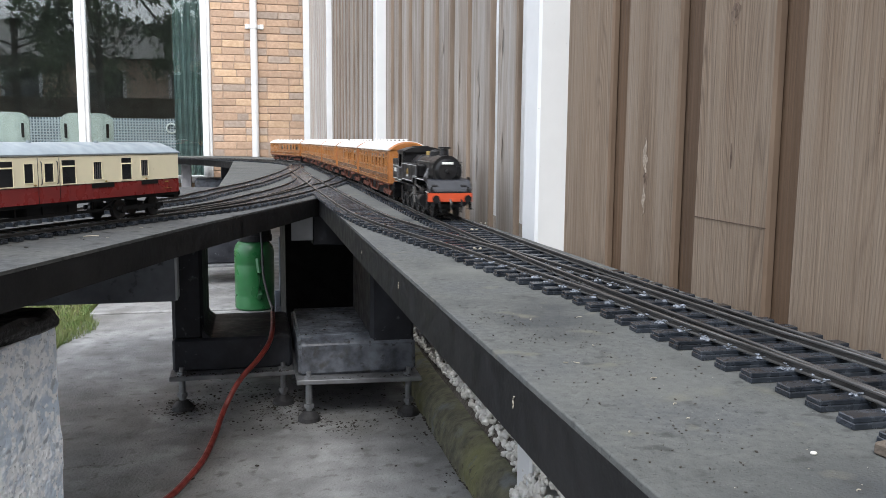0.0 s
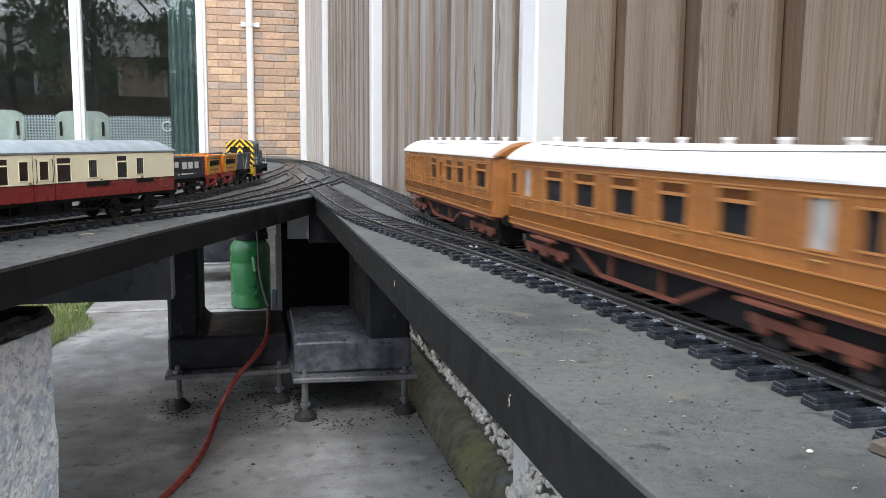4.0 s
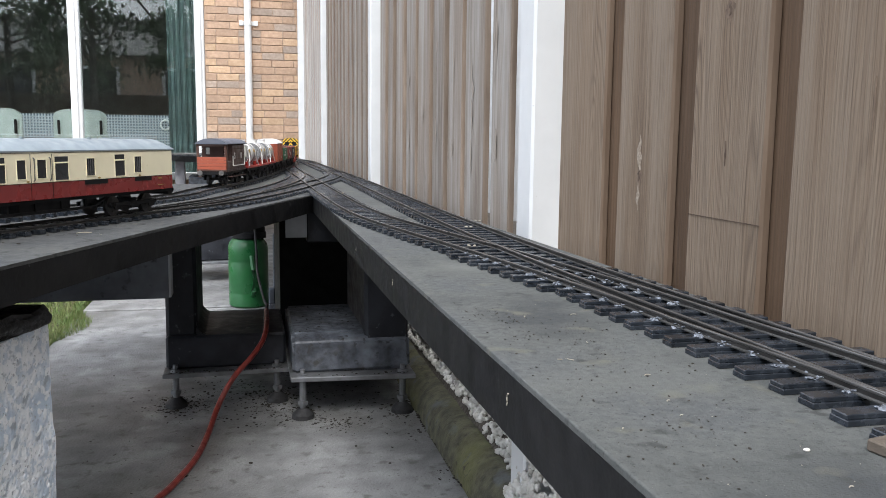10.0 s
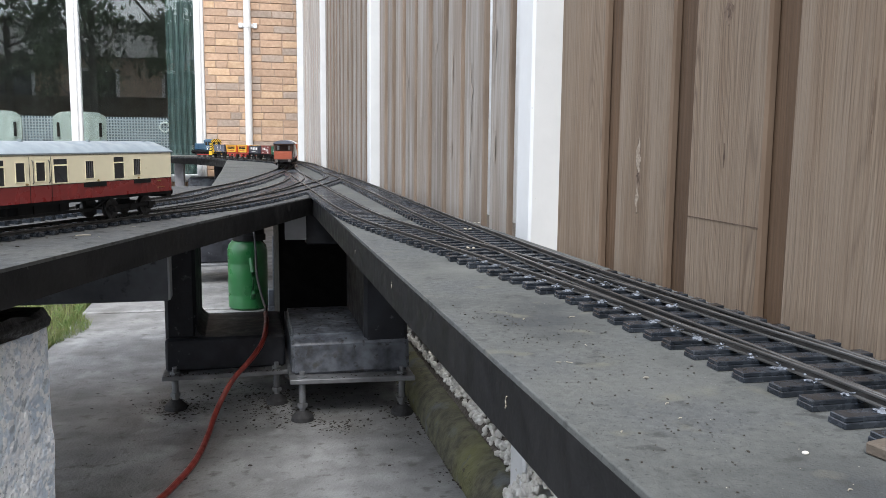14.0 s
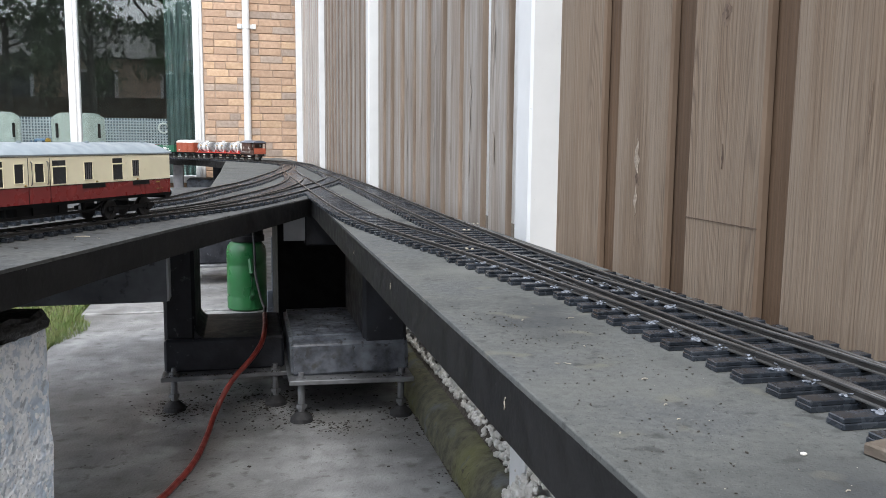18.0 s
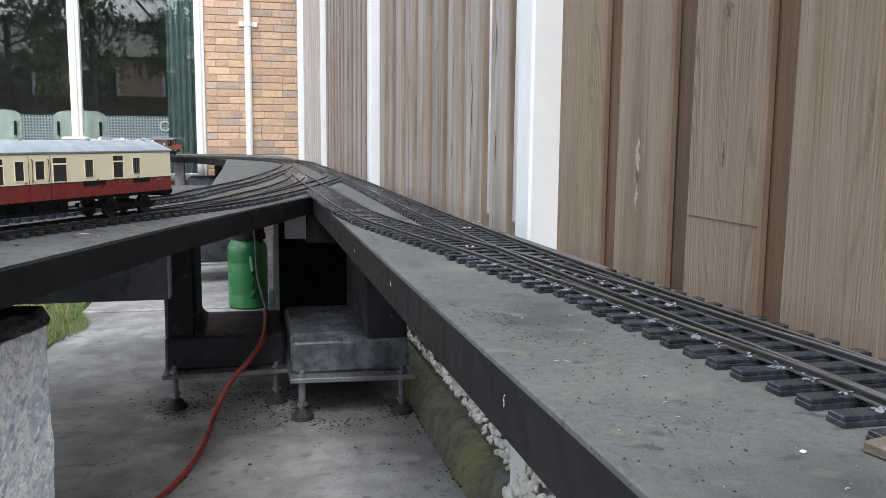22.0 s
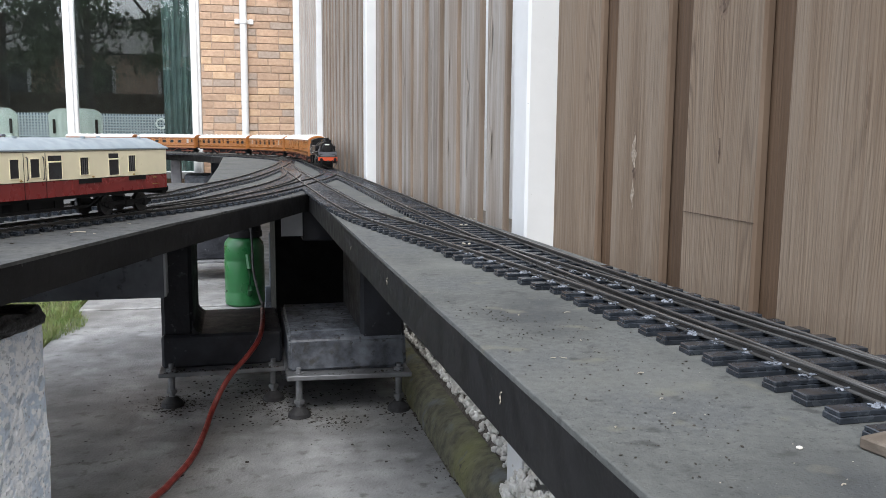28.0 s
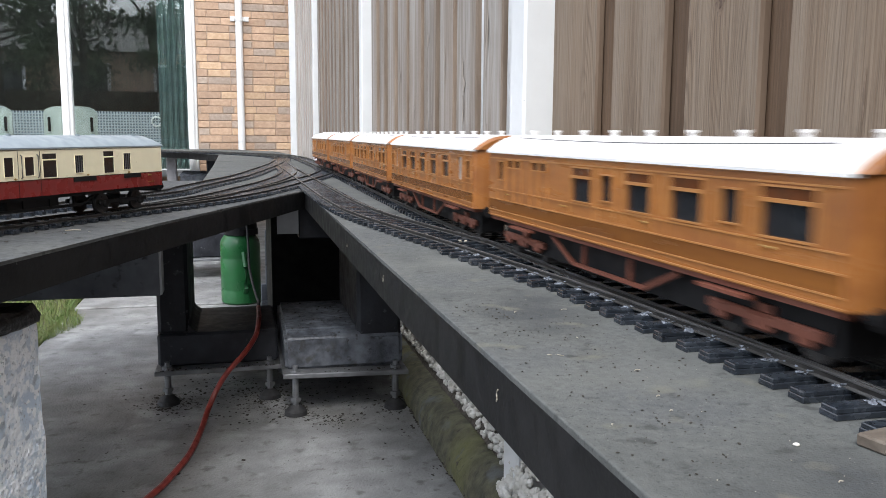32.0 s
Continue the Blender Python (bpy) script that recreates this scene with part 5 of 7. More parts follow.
        box(bm, 0.003, 0.075, 0.003, s * 0.034, 0.072, 0.0265)
        box(bm, 0.005, 0.01, 0.012, s * 0.034, 0.055, 0.029)
        part("slide_bar", bm, P_STEELROD, e)
        bm = B()
        box(bm, 0.004, 0.013, 0.03, s * 0.0365, 0.052, 0.05, bev=0.0012)
        box(bm, 0.0025, 0.006, 0.036, s * 0.038, 0.046, 0.034, Matrix.Rotation(radians(24), 4, "X"), 0.001)
        box(bm, 0.002, 0.07, 0.0032, s * 0.0375, 0.085, 0.052, Matrix.Rotation(radians(-5), 4, "X"))
        box(bm, 0.002, 0.05, 0.003, s * 0.0375, 0.022, 0.034, Matrix.Rotation(radians(16), 4, "X"))
        part("valve_gear", bm, P_STEELROD, e)
        bm = B()
        cyl(bm, 0.0012, 0.11, s * 0.029, 0.1, 0.098, "Y", 8)
        part("handrail", bm, P_STEELROD, e)
        bm = B()
        cyl(bm, 0.003, 0.005, s * 0.033, 0.192, 0.05, seg=10)
        box(bm, 0.003, 0.003, 0.012, s * 0.033, 0.19, 0.05)
        part("lamp_iron", bm, P_LOCO, e)
    bm = B()
    for y, h, z, nm in ((-0.063, 0.05, 0.091, "cab_front"), (-0.1945, 0.044, 0.076, "bunker_back"), (-0.122, 0.062, 0.085, "cab_back")):
        bm = B()
        box(bm, 0.077, 0.003, h, 0, y, z)
        part(nm, bm, P_LOCO, e)
    bm = B()
    box(bm, 0.076, 0.064, 0.003, 0, -0.155, 0.06)
    part("bunker_floor", bm, P_LOCO, e)
    bm = B()
    roof(bm, 0.0425, -0.132, -0.056, 0.1145, 0.0095)
    box(bm, 0.03, 0.03, 0.002, 0, -0.095, 0.1245)
    part("cab_roof", bm, P_LOCO, e, smooth=True)
    bm = B()
    for i in range(60):
        ball(bm, 0.004 + 0.003 * rng.random(), (rng.random() - 0.5) * 0.066, -0.158 + (rng.random() - 0.5) * 0.058, 0.088 + 0.009 * rng.random(), sub=1)
    part("coal_heap", bm, P_COAL, e)
    # wheels
    for y in (0.07, 0.013, -0.044):
        w = part("driving_wheelset", DRIVER, None, e)
        w.location = (0, y, 0.0265)
        ROLLING.append((w, "A", 0.0265))
    for y in (0.15, -0.105, -0.162):
        w = part("carrying_wheelset", WHEEL, None, e)
        w.location = (0, y, 0.0155)
    for s in (-1, 1):
        bm = B()
        box(bm, 0.0022, 0.122, 0.0036, s * 0.0262, 0.013, 0.0265, bev=0.0008)
        for y in (0.07, 0.013, -0.044):
            cyl(bm, 0.0036, 0.004, s * 0.0262, y, 0.0265, "X", 12)
        r = part("coupling_rod", bm, P_STEELROD, e, "dull steel coupling rod")
        ROLLING.append((r, "rodA", 0.0115))
        bm = B()
        box(bm, 0.0022, 0.062, 0.004, s * 0.0305, 0.042, 0.0275, bev=0.0008)
        part("connecting_rod", bm, P_STEELROD, e)
    bm = B()
    box(bm, 0.05, 0.05, 0.006, 0, 0.155, 0.022)
    part("truck_frame", bm, P_LOCO, e)
    bm = B()
    box(bm, 0.046, 0.09, 0.008, 0, -0.134, 0.024, bev=0.001)
    part("truck_frame", bm, P_LOCO, e)
    for s in (-1, 1):
        bm = B()
        tube(bm, [(s * 0.02, 0.196, 0.034), (s * 0.02, 0.2, 0.022), (s * 0.018, 0.199, 0.012)], 0.0018, 6)
        part("guard_iron", bm, P_LOCO, e)
    bm = B()
    tube(bm, [(0, 0.197, 0.034), (0, 0.203, 0.026), (0, 0.202, 0.018)], 0.0016, 6)
    part("coupling_hook", bm, P_STEELROD, e)
    return e


def british_coach():
    """The standing cream and crimson coach."""
    c = thing("brake_coach", "cream and crimson passenger coach with grey roof on the siding", "model coach")
    L = 0.60
    H = L / 2
    at = lambda v: v + H
    W = [(-0.1, -0.082, 0.067, 0.092, 1), (-0.147, -0.123, 0.063, 0.0865, 0), (-0.21, -0.192, 0.066, 0.091, 1), (-0.274, -0.247, 0.062, 0.0855, 0), (-0.307, -0.290, 0.066, 0.091, 0),
         (-0.343, -0.327, 0.066, 0.091, 0), (-0.39, -0.362, 0.062, 0.0855, 0), (-0.44, -0.42, 0.062, 0.091, 0), (-0.5, -0.472, 0.062, 0.0855, 0), (-0.56, -0.535, 0.062, 0.0855, 0)]
    TOPS = [(-0.147, -0.123, 0.0885, 0.096), (-0.274, -0.247, 0.0875, 0.095), (-0.39, -0.362, 0.0875, 0.095), (-0.5, -0.472, 0.0875, 0.095), (-0.56, -0.535, 0.0875, 0.095)]
    holes = [(at(a), at(b), z0, z1) for a, b, z0, z1, k in W] + [(at(a), at(b), z0, z1) for a, b, z0, z1 in TOPS]
    for s in (-1, 1):
        bm = B()
        wall_cells(bm, -H, H, 0.0598, 0.1025, holes, s * 0.0425, 0.002)
        up = part("upper_side", bm, P_CREAM, c, "cream upper side")
        bm = B()
        box(bm, 0.002, L, 0.0228, s * 0.0425, 0, 0.0484)
        lo = part("lower_side", bm, P_CRIMSON, c, "crimson lower side")
        bm = B()
        box(bm, 0.0005, L, 0.0007, s * 0.0437, 0, 0.0598)
        box(bm, 0.0005, L, 0.0005, s * 0.0437, 0, 0.1005)
        part("lining", bm, M_BLACK, c)
        for a, b, z0, z1 in holes:
            o = part("window", pane_mesh(b - a + 0.001, z1 - z0 + 0.001), None, up)
            o.location = (s * 0.0424, (a + b) / 2, (z0 + z1) / 2)
        for a, b, z0, z1, bars in W:
            bm = B()
            for y in (at(a) - 0.0004, at(b) + 0.0004):
                box(bm, 0.001, 0.0009, z1 - z0 + 0.002, s * 0.0437, y, (z0 + z1) / 2)
            for z in (z0 - 0.0005, z1 + 0.0005):
                box(bm, 0.001, b - a, 0.0009, s * 0.0437, (at(a) + at(b)) / 2, z)
            part("window_frame", bm, P_CREAM, up)
            if bars:
                bm = B()
                for k in range(3):
                    box(bm, 0.0008, 0.0009, z1 - z0, s * 0.0432, at(a) + (b - a) * (k + 1) / 4, (z0 + z1) / 2)
                part("window_bars", bm, P_GREYBAND, up)
        for y0, y1 in ((-0.215, -0.166), (-0.1, -0.058)):
            bm = B()
            box(bm, 0.0012, y1 - y0, 0.0065, s * 0.0438, at((y0 + y1) / 2), 0.0565)
            part("panel", bm, M_BLACK, lo, "dark louvred panel")
        for y in (-0.314, -0.284):
            bm = B()
            tube(bm, [(s * 0.0435, at(y), 0.094), (s * 0.0455, at(y), 0.0925), (s * 0.0455, at(y), 0.064), (s * 0.0435, at(y), 0.0625)], 0.0009, 6)
            part("handrail", bm, P_STEELROD, c)
        for y in (-0.325, -0.184, -0.088):
            bm = B()
            ball(bm, 0.0016, s * 0.0442, at(y), 0.0622, sub=1)
            box(bm, 0.001, 0.005, 0.001, s * 0.0442, at(y), 0.0622)
            part("door_handle", bm, P_BRASS, c)
        for y in (-0.319, -0.279):
            bm = B()
            box(bm, 0.0004, 0.0007, 0.062, s * 0.0436, at(y), 0.068)
            part("door_joint", bm, M_BLACK, c)
        bm = B()
        box(bm, 0.0008, 0.009, 0.0018, s * 0.0438, at(-0.034), 0.0555)
        box(bm, 0.0008, 0.02, 0.0006, s * 0.0438, at(-0.03), 0.0445)
        part("number_bars", bm, P_GOLD, c)
        bm = B()
        for k in range(5):
            box(bm, 0.004, 0.003, 0.014, s * 0.03, -0.1 + 0.05 * k, 0.026)
        box(bm, 0.003, 0.24, 0.004, s * 0.03, 0, 0.018)
        for e in (-1, 1):
            box(bm, 0.003, 0.035, 0.003, s * 0.03, e * 0.132, 0.024, Matrix.Rotation(e * radians(24), 4, "X"))
        part("truss", bm, M_BLACK, c)
    for e in (-1, 1):
        for z0, z1, m, nm in ((0.037, 0.0598, P_CRIMSON, "lower_end"), (0.06, 0.103, P_CREAM if e > 0 else P_CRIMSON, "upper_end")):
            bm = B()
            pts = [(0.0434 * math.sin(t), e * (H - 0.001 + 0.007 * math.cos(t))) for t in np.linspace(-math.pi / 2, math.pi / 2, 9)] + [(0.0434, e * (H - 0.004)), (-0.0434, e * (H - 0.004))]
            prism(bm, pts if e < 0 else pts[::-1], z0, z1)
            part(nm, bm, P_CRIMSON, c)
        bm = B()
        box(bm, 0.024, 0.007, 0.062, 0, e * (H + 0.008), 0.068, bev=0.002)
        part("gangway", bm, M_BLACK, c, "black corridor connector")
        buffers(c, e * (H + 0.017), 0.034, sgn=e)
        bm = B()
        box(bm, 0.078, 0.012, 0.012, 0, e * (H - 0.001), 0.0325, bev=0.001)
        part("headstock", bm, M_BLACK, c)
    bm = B()
    roof(bm, 0.0442, -H - 0.006, H + 0.006, 0.1035, 0.0165, ends=0.016)
    r = part("roof", bm, P_ROOF_GREY, c, "pale grey domed roof", smooth=True)
    for k in range(9):
        bm = B()
        cyl(bm, 0.0032, 0.0035, 0.013 * (-1) ** k, -0.27 + 0.0675 * k, 0.1205, seg=10)
        part("roof_vent", bm, P_ROOF_GREY, r)
    bm = B()
    box(bm, 0.08, L - 0.01, 0.005, 0, 0, 0.0345)
    box(bm, 0.06, 0.1, 0.016, 0, 0.02, 0.025, bev=0.002)
    part("floor_pan", bm, M_BLACK, c)
    for e in (-1, 1):
        bogie(c, e * 0.212, M_BLACK, 0.085)
    return c


def chassis(w, L, wb, train, material=None, radius=0.0155):
    """The running gear of a four-wheeled wagon: solebars, axle guards, buffers, wheels."""
    bm = B()
    for s in (-1, 1):
        box(bm, 0.004, L, 0.008, s * 0.030, 0, 0.033)
        for e in (-1, 1):
            box(bm, 0.003, 0.02, 0.016, s * 0.031, e * wb / 2, 0.023, bev=0.001)
            box(bm, 0.006, 0.009, 0.009, s * 0.032, e * wb / 2, 0.0165, bev=0.001)
            box(bm, 0.003, 0.034, 0.003, s * 0.031, e * wb / 2, 0.026)
        box(bm, 0.002, wb * 0.8, 0.003, s * 0.035, 0, 0.02, Matrix.Rotation(radians(6), 4, "X"))
    for e in (-1, 1):
        box(bm, 0.07, 0.004, 0.009, 0, e * (L / 2 - 0.002), 0.033)
    part("underframe", bm, material or M_BLACK, w)
    for e in (-1, 1):
        buffers(w, e * (L / 2 + 0.013), 0.033, sgn=e)
        o = part("wheelset", WHEEL if radius == 0.0155 else WHEEL_S, None, w)
        o.location = (0, e * wb / 2, radius)
        ROLLING.append((o, train, radius))


def open_wagon(label, material, planks, letters, L=0.176, top=0.082, rib=None, inside=True, name="open_wagon"):
    w = thing(name, label, "model wagon", group="goods train wagons")
    chassis(w, L, 0.088, "B")
    zs = np.linspace(0.038, top, planks + 1)
    for s in (-1, 1):
        for a, b in zip(zs, zs[1:]):
            bm = B()
            box(bm, 0.003, L, b - a - 0.0006, s * 0.037, 0, (a + b) / 2, bev=0.0003)
            part("side_plank", bm, material, w)
        for y in (-0.42, -0.18, 0.18, 0.42):
            bm = B()
            box(bm, 0.002, 0.004, top - 0.04, s * 0.0393, y * L, (top + 0.038) / 2)
            part("side_strap", bm, rib or material, w)
        if letters:
            bm = B()
            for y, z, sy, sz in letters:
                box(bm, 0.0006, sy, sz, s * 0.0388, -s * y, z)
            part("lettering", bm, P_LETTER, w, "white lettering bars")
    for e in (-1, 1):
        for a, b in zip(zs, zs[1:]):
            bm = B()
            box(bm, 0.0706, 0.003, b - a - 0.0006, 0, e * (L / 2 - 0.0015), (a + b) / 2, bev=0.0003)
            part("end_plank", bm, material, w)
        for x in (-0.02, 0.02):
            bm = B()
            box(bm, 0.004, 0.003, top - 0.036, x, e * (L / 2 + 0.0012), (top + 0.036) / 2)
            part("end_post", bm, rib or material, w)
    bm = B()
    box(bm, 0.0705, L - 0.007, 0.004, 0, 0, 0.04)
    part("floor_pan", bm, P_INSIDE, w)
    bm = B()
    for i in range(90):
        ball(bm, 0.005 + 0.004 * rng.random(), (rng.random() - 0.5) * 0.058, (rng.random() - 0.5) * (L - 0.02), top - 0.012 + 0.006 * rng.random(), sub=1)
    part("load", bm, P_COAL, w)
    return w


def hopper_wagon(label, body, frame_mat, stripe=None):
    w = thing("hopper_wagon", label, "model wagon", group="goods train wagons")
    L = 0.182
    chassis(w, L, 0.09, "B", frame_mat)
    for s in (-1, 1):
        bm = B()
        vs = [bm.verts.new((s * x, y, z)) for x, y, z in ((0.040, -L / 2, 0.082), (0.040, L / 2, 0.082), (0.0385, L / 2 - 0.012, 0.041), (0.0385, -L / 2 + 0.012, 0.041),
                                                         (0.037, -L / 2, 0.082), (0.037, L / 2, 0.082), (0.0355, L / 2 - 0.012, 0.041), (0.0355, -L / 2 + 0.012, 0.041))]
        for q in ((0, 1, 2, 3), (4, 5, 6, 7), (0, 1, 5, 4), (1, 2, 6, 5), (2, 3, 7, 6), (3, 0, 4, 7)):
            bm.faces.new([vs[i] for i in q])
        part("side_sheet", bm, body, w)
        for y in () if stripe else (-0.074, 0.074):
            bm = B()
            box(bm, 0.003, 0.004, 0.04, s * 0.0396, y, 0.061, Matrix.Rotation(s * radians(2), 4, "Y"))
            part("rib", bm, body, w)
        bm = B()
        box(bm, 0.004, L + 0.002, 0.004, s * 0.0405, 0, 0.083)
        part("top_rail", bm, body, w)
        if stripe:
            for a in (-1, 1):
                bm = B()
                box(bm, 0.0012, 0.0026, 0.047, s * 0.0398, a * 0.022, 0.0615, Matrix.Rotation(s * radians(2), 4, "Y") @ Matrix.Rotation(a * radians(-30), 4, "X"))
                part("stripe", bm, P_LETTER, w, "thin white slanting line")
        else:
            bm = B()
            for k in range(7):
                box(bm, 0.0012, 0.013, 0.012, s * 0.0399, -0.054 + 0.018 * k, 0.066)
            part("lettering", bm, M_BLACK, w, "dark lettering bars")
            for z, y0, y1 in ((0.051, -0.05, 0.05), (0.0765, -0.06, 0.06)):
                bm = B()
                box(bm, 0.0012, y1 - y0, 0.003, s * 0.0398, 0, z)
                part("panel_line", bm, P_TANKRED, w, "red painted line")
    for e in (-1, 1):
        bm = B()
        vs = [bm.verts.new((x, e * y, z)) for x, y, z in ((-0.04, L / 2, 0.082), (0.04, L / 2, 0.082), (0.0385, L / 2 - 0.012, 0.041), (-0.0385, L / 2 - 0.012, 0.041),
                                                         (-0.04, L / 2 - 0.003, 0.082), (0.04, L / 2 - 0.003, 0.082), (0.0385, L / 2 - 0.015, 0.041), (-0.0385, L / 2 - 0.015, 0.041))]
        for q in ((0, 1, 2, 3), (4, 5, 6, 7), (0, 1, 5, 4), (1, 2, 6, 5), (2, 3, 7, 6), (3, 0, 4, 7)):
            bm.faces.new([vs[i] for i in q])
        part("end_sheet", bm, P_ORANGE if not stripe else body, w)
        for x in (-0.03, 0.03):
            bm = B()
            box(bm, 0.004, 0.004, 0.046, x, e * (L / 2 - 0.002), 0.06)
            part("end_post", bm, frame_mat, w)
    bm = B()
    box(bm, 0.062, L - 0.07, 0.004, 0, 0, 0.044)
    part("floor_pan", bm, P_INSIDE, w)
    return w


def box_van(label):
    w = thing("box_van", label, "model wagon", group="goods train wagons")
    L = 0.184
    chassis(w, L, 0.09, "B")
    for s in (-1, 1):
        for k in range(13):
            bm = B()
            box(bm, 0.003, L, 0.0045, s * 0.038, 0, 0.0405 + k * 0.0049, bev=0.0004)
            part("side_plank", bm, P_VANRED, w)
        for y in (-0.082, -0.03, 0.03, 0.082):
            bm = B()
            box(bm, 0.0025, 0.004, 0.062, s * 0.0402, y, 0.07)
            part("side_strap", bm, P_VANRED, w)
        bm = B()
        box(bm, 0.0006, 0.014, 0.006, s * 0.0402, 0.06, 0.052)
        part("lettering", bm, P_LETTER, w, "white lettering bar")
    for e in (-1, 1):
        bm = B()
        pts = [(-0.0372, 0.038), (0.0372, 0.038), (0.0372, 0.102)] + [(0.0372 * (1 - i / 5), 0.102 + 0.014 * (1 - (1 - i / 5) ** 2.2)) for i in range(1, 10) if i <= 5] + \
              [(-0.0372 * i / 5, 0.102 + 0.014 * (1 - (i / 5) ** 2.2)) for i in range(1, 6)]
        vs0 = [bm.verts.new((x, e * (L / 2 - 0.003), z)) for x, z in pts]
        vs1 = [bm.verts.new((x, e * L / 2, z)) for x, z in pts]
        bm.faces.new(vs0), bm.faces.new(vs1)
        for i in range(len(pts)):
            j = (i + 1) % len(pts)
            bm.faces.new((vs0[i], vs0[j], vs1[j], vs1[i]))
        part("end_wall", bm, P_VANRED, w)
        for k in range(11):
            bm = B()
            box(bm, 0.066, 0.0018, 0.003, 0, e * (L / 2 + 0.0008), 0.043 + k * 0.0056)
            part("end_rib", bm, P_VANRED, w)
        bm = B()
        box(bm, 0.022, 0.003, 0.014, 0, e * (L / 2 + 0.001), 0.104, bev=0.001)
        part("end_vent", bm, P_VANRED, w)
    bm = B()
    roof(bm, 0.0405, -L / 2 - 0.003, L / 2 + 0.003, 0.103, 0.0155)
    part("roof", bm, P_ROOF_WHITE, w, "white curved roof", smooth=True)
    return w


def tank_wagon(label):
    w = thing("tank_wagon", label, "model wagon", group="tank wagons")
    L = 0.184
    chassis(w, L, 0.09, "B")
    bm = B()
    box(bm, 0.074, L, 0.006, 0, 0, 0.0395, bev=0.001)
    part("deck_frame", bm, P_TANKRED, w, "red frame")
    bm = B()
    cyl(bm, 0.031, L - 0.03, 0, 0, 0.075, "Y", 32)
    for e in (-1, 1):
        cyl(bm, 0.031, 0.006, 0, e * (L / 2 - 0.012), 0.075, "Y", 32, 0.025 if e > 0 else None)
    bm2 = bm
    bar = part("barrel", bm2, P_TANK, w, "silver tank barrel", smooth=True)
    for y, wide in ((-0.052, 0.003), (0.0, 0.03), (0.052, 0.003)):
        bm = B()
        cyl(bm, 0.0318, wide, 0, y, 0.075, "Y", 32)
        part("strap", bm, P_ROOF_WHITE, bar, "white strap", smooth=True)
    for s in (-1, 1):
        for y0, y1 in ((-0.068, -0.028), (0.068, 0.028)):
            bm = B()
            tube(bm, [(s * 0.036, y0, 0.043), (s * 0.0325, (y0 + y1) / 2, 0.066), (s * 0.026, y1, 0.095)], 0.0017, 6)
            part("tie_rod", bm, P_ROOF_WHITE, w, "white diagonal tie rod")
        for y in (-0.034, 0.034):
            bm = B()
            box(bm, 0.0016, 0.014, 0.009, s * 0.0305, y, 0.084, Matrix.Rotation(s * radians(-16), 4, "Y"))
            part("label_plate", bm, P_GOLD, bar)
        for y in (-0.06, 0.06):
            bm = B()
            box(bm, 0.008, 0.008, 0.012, s * 0.026, y, 0.048, bev=0.001)
            part("saddle", bm, P_TANKRED, w)
    bm = B()
    cyl(bm, 0.011, 0.009, 0, 0, 0.1085, seg=20)
    cyl(bm, 0.0125, 0.003, 0, 0, 0.1145, seg=20)
    part("filler_dome", bm, P_ROOF_WHITE, w, smooth=True)
    return w


def letter(parent, text, x, y, z, size, turn, material):
    cu = bpy.data.curves.new("letter", "FONT")
    cu.body, cu.size, cu.extrude = text, size, 0.0004
    cu.align_x = "CENTER"
    cu.materials.append(material)
    tmp = bpy.data.objects.new("letter", cu)
    scene.collection.objects.link(tmp)
    me = bpy.data.meshes.new_from_object(tmp.evaluated_get(bpy.context.evaluated_depsgraph_get()))
    bpy.data.objects.remove(tmp)
    o = part("letter", me, None, parent)
    o.matrix_basis = pose(x, y, z, 90, 0, turn)
    return o


